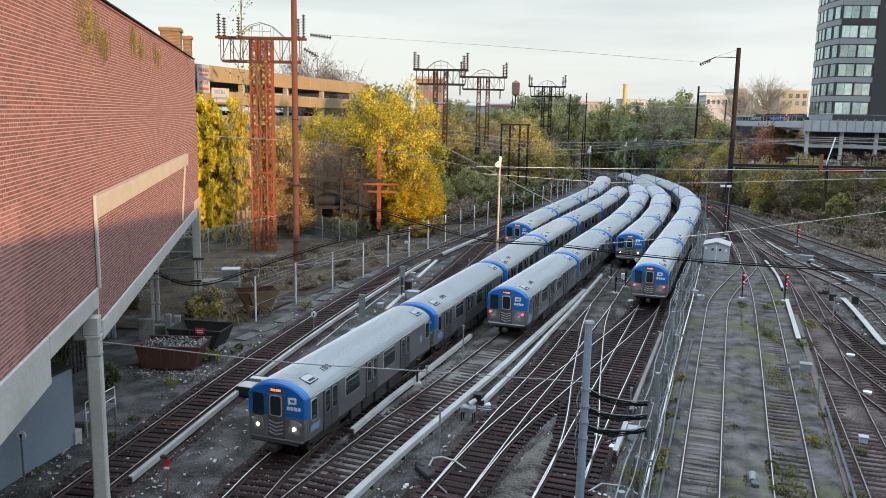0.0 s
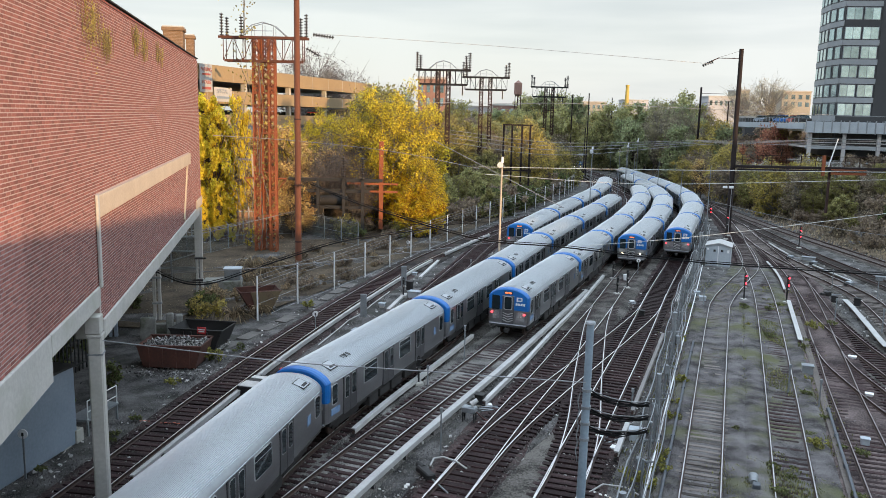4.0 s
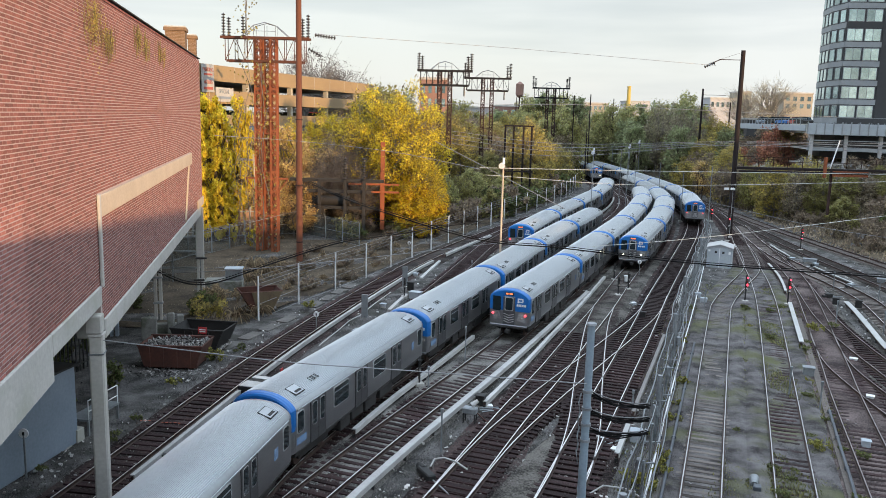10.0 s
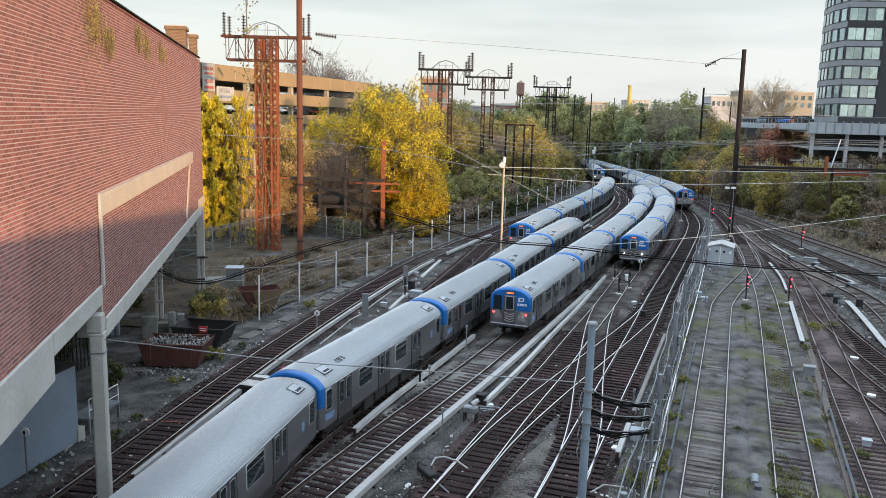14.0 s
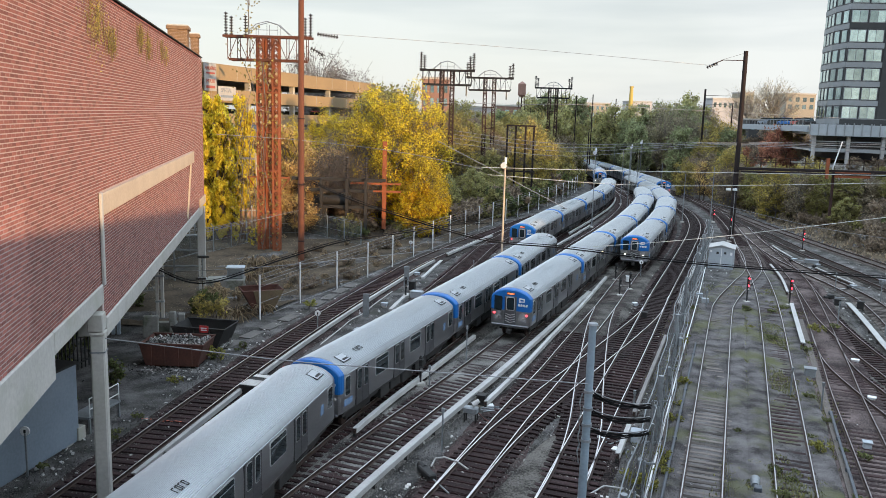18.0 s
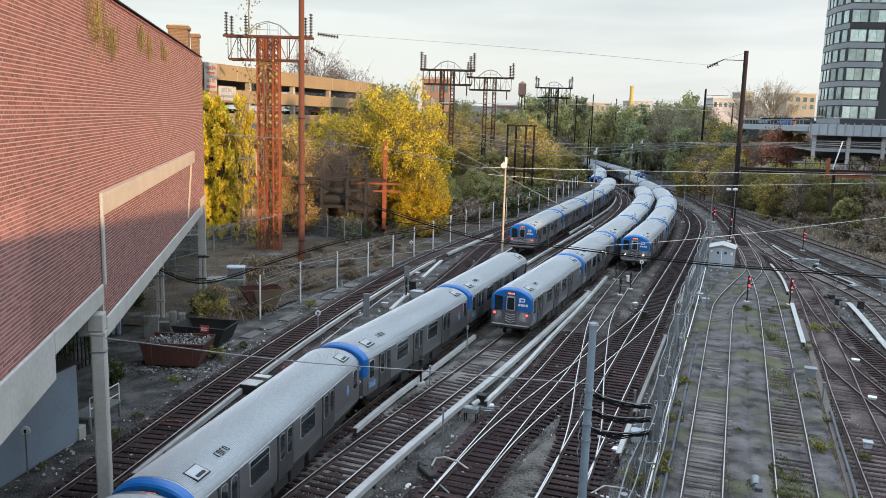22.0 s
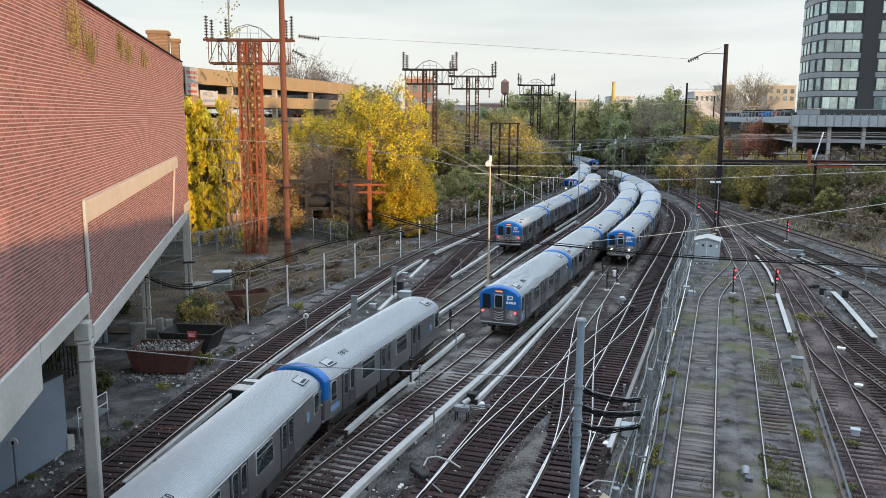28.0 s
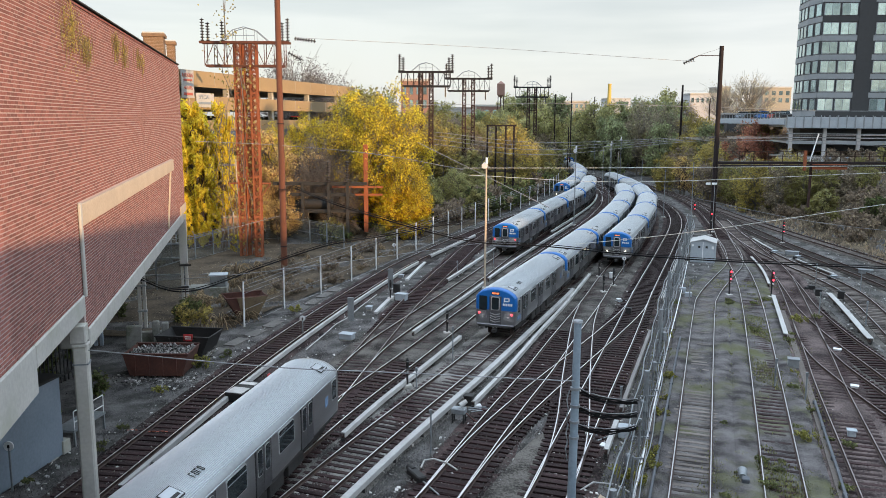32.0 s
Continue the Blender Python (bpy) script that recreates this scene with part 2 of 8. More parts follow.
M["bank"] = mat("weedy_earth", (0.125, 0.098, 0.066), (0.04, 0.035, 0.027), 0.95, 0, 0.5, 5.0, 0.8, 0.35, dist=0.08, spec=0.12)
M["ballast"] = mat("ballast", (0.18, 0.17, 0.163), (0.022, 0.021, 0.021), 0.95, 0, 0.5, 24.0, 0.8, 0.24, dist=0.06, spec=0.12)
M["darkbed"] = mat("oily_bed", (0.078, 0.055, 0.053), (0.010, 0.0075, 0.0075), 0.9, 0, 0.6, 9.0, 0.9, 0.3, dist=0.06, patch=((0.055, 0.050, 0.046), 0.18, 0.62), spec=0.12)
M["grit"] = mat("pale_grit", (0.24, 0.23, 0.215), (0.03, 0.028, 0.027), 0.95, 0, 0.5, 26.0, 0.8, 0.26, dist=0.06, spec=0.12)
M["stone"] = mat("ballast_stone", (0.20, 0.19, 0.18), (0.09, 0.085, 0.08), 0.95, 0, 3.0, 30.0, 0.5, island=0.5, spec=0.12)
M["tie"] = mat("creosoted_wood", (0.052, 0.029, 0.029), (0.013, 0.0085, 0.009), 0.62, 0, 1.5, 24.0, 0.6, 0.8, vary=0.45, stretch=(1, 6, 6), spec=0.12)
M["rail"] = mat("rusty_rail", (0.070, 0.042, 0.034), (0.035, 0.023, 0.020), 0.75, 0.2, 2.0, 30.0, 0.3)
M["railtop"] = mat("polished_rail", (0.72, 0.72, 0.74), (0.5, 0.49, 0.5), 0.32, 0.6, 2.0, 40.0, 0.05)
M["greytie"] = mat("weathered_tie_wood", (0.175, 0.154, 0.142), (0.060, 0.051, 0.046), 0.85, 0, 1.5, 24.0, 0.6, 0.8, vary=0.6, stretch=(1, 6, 6), spec=0.12)
M["raildull"] = mat("dull_rail", (0.34, 0.31, 0.31), (0.17, 0.15, 0.15), 0.42, 0.5, 2.0, 40.0, 0.05)
M["railworn"] = mat("worn_rail", (0.50, 0.50, 0.51), (0.30, 0.29, 0.29), 0.4, 0.5, 2.0, 40.0, 0.05)
M["cover"] = mat("weathered_cover_board", (0.50, 0.50, 0.49), (0.26, 0.255, 0.25), 0.8, 0, 0.8, 14.0, 0.3, 0.8, vary=0.12)
M["oldboard"] = mat("grey_weathered_board", (0.235, 0.222, 0.212), (0.13, 0.122, 0.118), 0.85, 0, 0.8, 14.0, 0.3, 0.8)
M["steel"] = mat("stainless_steel", (0.40, 0.405, 0.415), (0.27, 0.27, 0.28), 0.30, 0.85, 0.5, 6.0, 0.04, 0.8, stretch=(1, 1, 4))
M["roofsteel"] = mat("ribbed_roof_steel", (0.42, 0.445, 0.47), (0.29, 0.31, 0.335), 0.38, 0.6, 0.35, 5.0, 0.04, 0.9, vary=0.06)
M["ribs"] = mat("bright_rib_steel", (0.58, 0.62, 0.645), (0.44, 0.475, 0.505), 0.36, 0.6, 0.35, 5.0, 0.0, 0.9, vary=0.05)
M["frame"] = mat("bright_steel_trim", (0.66, 0.67, 0.68), (0.5, 0.51, 0.52), 0.35, 0.5, 1.5, 9.0, 0.03)
M["blue"] = mat("blue_paint", (0.008, 0.135, 0.44), (0.007, 0.105, 0.34), 0.35, 0.0, 0.8, 9.0, 0.05)
M["paleblue"] = mat("faded_blue_film", (0.10, 0.23, 0.46), (0.24, 0.31, 0.42), 0.45, 0.2, 2.0, 9.0, 0.05)
M["white"] = mat("white_paint", (0.78, 0.79, 0.8), (0.6, 0.61, 0.62), 0.5, 0, 1.2, 12.0, 0.08)
M["black"] = mat("black_iron", (0.025, 0.024, 0.024), (0.012, 0.012, 0.012), 0.7, 0.1, 1.5, 14.0, 0.2)
M["under"] = mat("grimy_underframe", (0.032, 0.030, 0.029), (0.012, 0.0115, 0.011), 0.8, 0.1, 1.2, 10.0, 0.3)
M["darkglass"] = glass("dark_glazing")
M["rubber"] = mat("rubber_seal", (0.03, 0.03, 0.032), (0.02, 0.02, 0.02), 0.8, 0, 3, 20, 0.05)
M["doorsteel"] = mat("door_steel", (0.20, 0.205, 0.215), (0.12, 0.12, 0.13), 0.36, 0.8, 0.8, 8.0, 0.04, stretch=(1, 1, 3))
M["head"] = mat("lit_headlight", (0.9, 0.85, 0.7), None, 0.3, 0, 5, 20, 0, glow=(1.0, 0.84, 0.56, 11.0))
M["lampoff"] = mat("lamp_glass", (0.6, 0.58, 0.55), None, 0.25, 0.3, 5, 20, 0)
M["tail"] = mat("lit_tail_light", (0.6, 0.03, 0.04), None, 0.3, 0, 5, 20, 0, glow=(1.0, 0.07, 0.09, 2.6))
M["sign"] = mat("lit_destination_sign", (0.5, 0.12, 0.05), None, 0.5, 0, 9, 40, 0, glow=(1.0, 0.22, 0.08, 1.3))
M["brick"] = mat("red_brick", (0.340, 0.123, 0.098), (0.222, 0.080, 0.070), 0.9, 0, 0.22, 9.0, 0.4, 0.9, vary=0.3, island=0.28)
M["mortar"] = mat("pale_mortar", (0.46, 0.375, 0.345), (0.36, 0.29, 0.27), 0.95, 0, 1.0, 20.0, 0.3)
M["concrete"] = mat("stained_concrete", (0.55, 0.535, 0.50), (0.29, 0.28, 0.262), 0.9, 0, 0.35, 8.0, 0.3, 1.0, patch=((0.34, 0.34, 0.29), 0.45, 0.56))
M["oldconcrete"] = mat("grimy_concrete", (0.30, 0.295, 0.28), (0.13, 0.13, 0.12), 0.95, 0, 0.8, 9.0, 0.5, 0.8, patch=((0.09, 0.10, 0.07), 1.2, 0.52))
M["fadedred"] = mat("faded_red_paint", (0.40, 0.10, 0.08), (0.30, 0.075, 0.06), 0.8, 0, 1.5, 12.0, 0.1)
M["beige"] = mat("beige_stone_panel", (0.52, 0.42, 0.31), (0.40, 0.32, 0.24), 0.85, 0, 0.5, 9.0, 0.2)
M["greypaint"] = mat("grey_painted_steel", (0.25, 0.30, 0.36), (0.18, 0.22, 0.265), 0.55, 0.1, 0.6, 8.0, 0.1)
M["galv"] = mat("galvanised_steel", (0.30, 0.325, 0.34), (0.17, 0.185, 0.2), 0.5, 0.4, 1.0, 12.0, 0.1, vary=0.1)
M["rust"] = mat("orange_rust", (0.34, 0.105, 0.040), (0.17, 0.050, 0.024), 0.9, 0.1, 0.8, 9.0, 0.3, 0.9)
M["darkrust"] = mat("dark_rust", (0.058, 0.026, 0.020), (0.022, 0.012, 0.011), 0.9, 0.1, 0.8, 9.0, 0.3, 0.9)
M["streakrust"] = mat("streaked_rust", (0.20, 0.072, 0.038), (0.075, 0.032, 0.022), 0.9, 0.1, 0.5, 9.0, 0.3, 0.9, stretch=(3, 3, 0.25))
M["blackrust"] = mat("blackened_rust", (0.024, 0.013, 0.012), (0.010, 0.007, 0.007), 0.9, 0.1, 0.8, 9.0, 0.3, 0.9)
M["blackarm"] = mat("dark_grey_steel", (0.026, 0.026, 0.028), (0.014, 0.014, 0.015), 0.8, 0.0, 0.8, 9.0, 0.2, spec=0.15)
M["spray"] = mat("orange_spray_paint", (0.62, 0.16, 0.08), (0.35, 0.09, 0.05), 0.8, 0, 6, 40, 0.1, 0.6)
M["lamphouse"] = mat("lamp_housing", (0.52, 0.52, 0.53), (0.20, 0.20, 0.21), 0.3, 0.5, 5.0, 20.0, 0.1, 0.6)
M["insul"] = mat("brown_porcelain", (0.035, 0.030, 0.030), (0.02, 0.018, 0.018), 0.3, 0, 3, 20, 0.02)
M["wire"] = mat("wire", (0.30, 0.31, 0.32), (0.2, 0.2, 0.21), 0.5, 0.4, 1.0, 8.0, 0)
M["cable"] = mat("black_cable", (0.012, 0.012, 0.013), None, 0.9, 0, 1, 8, 0, spec=0.1)
M["garage"] = mat("tan_concrete", (0.33, 0.24, 0.13), (0.23, 0.165, 0.095), 0.85, 0, 0.2, 5.0, 0.15, 0.9)
M["fenceboard"] = mat("weathered_brown_boards", (0.30, 0.175, 0.105), (0.19, 0.11, 0.07), 0.9, 0, 0.8, 12.0, 0.3, 0.8, vary=0.3, stretch=(4, 4, 0.6))
M["paletimber"] = mat("sun_bleached_timber", (0.48, 0.40, 0.31), (0.33, 0.27, 0.21), 0.9, 0, 1.0, 12.0, 0.3, 0.8, stretch=(4, 4, 0.5))
M["bark"] = mat("bark", (0.10, 0.08, 0.065), (0.05, 0.04, 0.034), 0.95, 0, 2.0, 14.0, 0.6, stretch=(1, 1, 0.3))
M["greybark"] = mat("grey_bark", (0.22, 0.20, 0.18), (0.12, 0.11, 0.10), 0.95, 0, 2.0, 14.0, 0.4)
M["shed"] = mat("pale_grey_siding", (0.38, 0.42, 0.455), (0.30, 0.335, 0.37), 0.7, 0, 0.8, 8.0, 0.1)
M["red"] = mat("red_sign_paint", (0.55, 0.035, 0.04), (0.4, 0.03, 0.03), 0.5, 0, 2, 9, 0.05)
M["redlamp"] = mat("lit_red_signal", (0.7, 0.02, 0.03), None, 0.4, 0, 5, 20, 0, glow=(1.0, 0.03, 0.05, 6.0))
M["scrap"] = mat("scrap_rubbish", (0.30, 0.29, 0.28), (0.010, 0.010, 0.010), 0.6, 0, 7, 30, 0.3, 0.2, island=0.9)
M["litter"] = mat("pale_litter", (0.55, 0.54, 0.52), (0.35, 0.34, 0.33), 0.8, 0, 3, 20, 0.1, island=0.3)
M["asphalt"] = mat("asphalt", (0.06, 0.06, 0.062), (0.04, 0.04, 0.042), 0.9, 0, 0.3, 9, 0.2)
M["tower"] = mat("dark_tower_panel", (0.035, 0.038, 0.043), (0.025, 0.028, 0.032), 0.5, 0.1, 0.1, 2.0, 0.03)
M["towerlight"] = mat("grey_tower_panel", (0.27, 0.29, 0.31), (0.21, 0.23, 0.245), 0.5, 0.1, 0.1, 2.0, 0.03)
M["towerglass"] = mat("tower_glass", (0.55, 0.70, 0.71), (0.14, 0.22, 0.24), 0.08, 0.8, 0.25, 1.5, 0.0, 1.0, vary=0.35)
M["path"] = mat("worn_concrete_path", (0.17, 0.16, 0.15), (0.06, 0.057, 0.054), 0.95, 0, 0.7, 8.0, 0.4, 0.7)
M["thicket"] = mat("dark_weedy_earth", (0.110, 0.086, 0.060), (0.035, 0.028, 0.022), 0.95, 0, 0.5, 5.0, 0.8, 0.35, dist=0.08, spec=0.12)
M["pipegrey"] = mat("blue_grey_pipe", (0.105, 0.118, 0.135), (0.055, 0.062, 0.075), 0.5, 0.2, 1.0, 9.0, 0.1)
M["farred"] = mat("far_brick", (0.29, 0.17, 0.135), (0.23, 0.135, 0.11), 0.9, 0, 0.1, 2, 0.05)
M["fartan"] = mat("far_stucco", (0.34, 0.31, 0.25), (0.27, 0.245, 0.20), 0.9, 0, 0.1, 2, 0.05)
M["yellowbrick"] = mat("yellow_glazed_brick", (0.48, 0.36, 0.09), (0.38, 0.28, 0.07), 0.8, 0, 0.2, 2, 0.05)
M["farwhite"] = mat("far_pale_wall", (0.48, 0.48, 0.49), (0.38, 0.38, 0.39), 0.9, 0, 0.1, 2, 0.05)


M["rustarm"] = mat("brown_rust", (0.13, 0.045, 0.022), (0.06, 0.024, 0.016), 0.9, 0.1, 0.8, 9.0, 0.3, 0.9)
M["midfill"] = mat("trodden_dirt_fill", (0.14, 0.13, 0.118), (0.022, 0.020, 0.018), 0.95, 0, 0.6, 12.0, 0.9, 0.26, dist=0.06, spec=0.12)
M["sidefill"] = mat("dark_cinder_fill", (0.075, 0.066, 0.060), (0.014, 0.012, 0.012), 0.95, 0, 0.5, 16.0, 0.8, 0.28, dist=0.05, spec=0.12)
M["olivedrab"] = mat("faded_olive_paint", (0.15, 0.12, 0.065), (0.09, 0.055, 0.035), 0.85, 0, 1.5, 9.0, 0.2, 0.8)
M["postgrey"] = mat("blue_grey_paint", (0.30, 0.38, 0.45), (0.20, 0.26, 0.31), 0.5, 0.1, 1.0, 9.0, 0.08)
M["rustred"] = mat("rusty_red_paint", (0.11, 0.04, 0.028), (0.05, 0.022, 0.018), 0.85, 0.05, 1.2, 9.0, 0.2)
M["chimney"] = mat("orange_brick", (0.24, 0.15, 0.085), (0.14, 0.09, 0.055), 0.9, 0, 1.5, 8.0, 0.3)
M["wirepale"] = mat("pale_wire", (0.62, 0.61, 0.56), (0.45, 0.45, 0.42), 0.5, 0.2, 1.0, 8.0, 0)
M["screen"] = mat("fence_mesh_screen", (0.13, 0.145, 0.14), (0.075, 0.085, 0.08), 0.8, 0, 0.6, 8.0, 0)
M["screen"].node_tree.nodes["Principled BSDF"].inputs["Alpha"].default_value = 0.42


def leafmat(name, base, other, third=None, fourth=None, spread=0.9, leafy=0.38):
    """Leaves whose colour changes from clump to clump and from leaf to leaf through up to four tones."""
    m = mat(name, base, other, 0.75, 0, 0.45, 2.0, 0, spread, vary=0.15, island=0.2)
    n, l = m.node_tree.nodes, m.node_tree.links
    p = n["Principled BSDF"]
    p.inputs["Specular IOR Level"].default_value = 0.2
    col = [x for x in n if x.bl_idname == "ShaderNodeMix"][0]
    info, half, ramp = n.new("ShaderNodeNewGeometry"), n.new("ShaderNodeMath"), n.new("ShaderNodeValToRGB")
    wide = col.inputs["Factor"].links[0].from_socket
    half.operation, half.inputs[1].default_value = "MULTIPLY_ADD", leafy
    part_ = n.new("ShaderNodeMath")
    part_.operation, part_.inputs[1].default_value = "MULTIPLY", 0.98 - leafy
    l.new(wide, part_.inputs[0])
    l.new(info.outputs["Random Per Island"], half.inputs[0])
    l.new(part_.outputs[0], half.inputs[2])
    l.new(half.outputs[0], ramp.inputs["Fac"])
    tones = [third or other, other, base, fourth or base]
    e = ramp.color_ramp.elements
    e[0].position, e[1].position = 0.22, 0.78
    e[0].color, e[1].color = (*tones[0], 1), (*tones[3], 1)
    for pos, c in ((0.42, tones[1]), (0.60, tones[2])):
        e.new(pos).color = (*c, 1)
    for k in list(col.outputs["Result"].links):
        l.new(ramp.outputs["Color"], k.to_socket)
    # light passes through thin leaves
    thin, both = n.new("ShaderNodeBsdfTranslucent"), n.new("ShaderNodeMixShader")
    both.inputs["Fac"].default_value = 0.55
    l.new(p.inputs["Base Color"].links[0].from_socket, thin.inputs["Color"])
    l.new(p.outputs["BSDF"], both.inputs[1])
    l.new(thin.outputs["BSDF"], both.inputs[2])
    l.new(both.outputs["Shader"], n["Material Output"].inputs["Surface"])
    return m


L = {
    "yellow": leafmat("yellow_leaves", (0.76, 0.56, 0.035), (0.58, 0.41, 0.045), (0.34, 0.17, 0.05), (0.62, 0.56, 0.05), leafy=0.55),
    "lemon": leafmat("lemon_leaves", (0.84, 0.68, 0.07), (0.76, 0.61, 0.065), (0.62, 0.47, 0.06), (0.76, 0.68, 0.09), leafy=0.7),
    "olive": leafmat("olive_leaves", (0.34, 0.31, 0.12), (0.22, 0.205, 0.09), (0.14, 0.11, 0.075), (0.30, 0.33, 0.11)),
    "green": leafmat("green_leaves", (0.44, 0.43, 0.20), (0.31, 0.315, 0.15), (0.30, 0.24, 0.14), (0.50, 0.45, 0.18)),
    "dark": leafmat("dark_green_leaves", (0.33, 0.37, 0.20), (0.23, 0.26, 0.145), (0.24, 0.20, 0.13), (0.38, 0.38, 0.18)),
    "brown": leafmat("brown_leaves", (0.34, 0.27, 0.20), (0.25, 0.20, 0.155), (0.18, 0.15, 0.125), (0.40, 0.33, 0.19)),
    "amber": leafmat("amber_leaves", (0.70, 0.50, 0.22), (0.56, 0.38, 0.17), (0.36, 0.22, 0.12), (0.74, 0.60, 0.20), leafy=0.65),
    "straw": leafmat("dry_straw", (0.34, 0.285, 0.20), (0.20, 0.165, 0.12), (0.13, 0.105, 0.08), (0.42, 0.36, 0.25)),
    "dead": leafmat("dead_grass", (0.40, 0.31, 0.20), (0.25, 0.19, 0.125), (0.15, 0.115, 0.08), (0.48, 0.39, 0.25)),
    "red": leafmat("red_leaves", (0.42, 0.19, 0.13), (0.31, 0.145, 0.105), (0.22, 0.125, 0.095), (0.40, 0.27, 0.14)),
    "weed": leafmat("weed_leaves", (0.19, 0.205, 0.08), (0.12, 0.14, 0.06), (0.13, 0.11, 0.06), (0.30, 0.28, 0.10)),
    "lime": leafmat("yellow_green_leaves", (0.64, 0.53, 0.06), (0.48, 0.41, 0.06), (0.24, 0.16, 0.05), (0.78, 0.60, 0.05), leafy=0.65),
    "gilt": leafmat("dull_gold_leaves", (0.46, 0.38, 0.12), (0.33, 0.28, 0.11), (0.22, 0.17, 0.10), (0.56, 0.46, 0.11)),
    "deep": leafmat("deep_green_leaves", (0.15, 0.18, 0.07), (0.09, 0.11, 0.05), (0.12, 0.09, 0.055), (0.22, 0.22, 0.08)),
    "pale": leafmat("pale_sunlit_twigs", (0.50, 0.45, 0.30), (0.38, 0.34, 0.24)),
    "silver": leafmat("silvery_leaves", (0.52, 0.50, 0.46), (0.36, 0.34, 0.31), (0.22, 0.20, 0.18), (0.60, 0.57, 0.50)),
    # leaf tones greyed to paint in the haze of the distance
    "haze": leafmat("haze_grey_leaves", (0.36, 0.32, 0.22), (0.28, 0.245, 0.18), (0.21, 0.18, 0.14), (0.38, 0.36, 0.22)),
    "moss": leafmat("olive_grass_blades", (0.20, 0.20, 0.085), (0.14, 0.145, 0.065), (0.11, 0.10, 0.055), (0.30, 0.28, 0.12)),
    "sprout": leafmat("yellow_green_sprouts", (0.32, 0.30, 0.08), (0.22, 0.22, 0.07), (0.16, 0.14, 0.06), (0.44, 0.38, 0.09)),
    "grey": leafmat("grey_twigs", (0.17, 0.145, 0.13), (0.09, 0.075, 0.07)),
}


# ---- plan of the tracks: centre lines on the ground, from the eye outwards ----
def route(pts, step=0.6):
    """Points a step apart on a smooth curve through pts."""
    p = [Vector((*q, 0)) for q in pts]
    p = [p[0] * 2 - p[1]] + p + [p[-1] * 2 - p[-2]]
    fine = []
    for i in range(1, len(p) - 2):
        a, b, c, d = p[i - 1:i + 3]
        n = max(8, int((c - b).length / 0.4))
        for k in range(n):
            t = k / n
            fine.append(0.5 * (2 * b + (c - a) * t + (2 * a - 5 * b + 4 * c - d) * t * t + (3 * b - a - 3 * c + d) * t ** 3))
    fine.append(p[-2])
    s = [0.0]
    for a, b in zip(fine, fine[1:]):
        s.append(s[-1] + (b - a).length)
    ss = np.arange(0, s[-1], step)
    x, y = np.interp(ss, s, [q.x for q in fine]), np.interp(ss, s, [q.y for q in fine])
    return {"s": ss, "x": x, "y": y, "pts": [Vector((a, b, 0)) for a, b in zip(x, y)]}


def on(r, s):
    return Vector((np.interp(s, r["s"], r["x"]), np.interp(s, r["s"], r["y"]), 0))


def s_at_y(r, y):
    return float(np.interp(y, r["y"], r["s"]))


def side_line(r, off, s0=None, s1=None):
    """The route's points, shifted to its right by off metres."""
    o = []
    for i, p in enumerate(r["pts"]):
        if (s0 is None or r["s"][i] >= s0) and (s1 is None or r["s"][i] <= s1):
            d = (r["pts"][min(i + 1, len(r["pts"]) - 1)] - r["pts"][max(i - 1, 0)]).normalized()
            o.append(p + Vector((d.y, -d.x, 0)) * off)
    return o


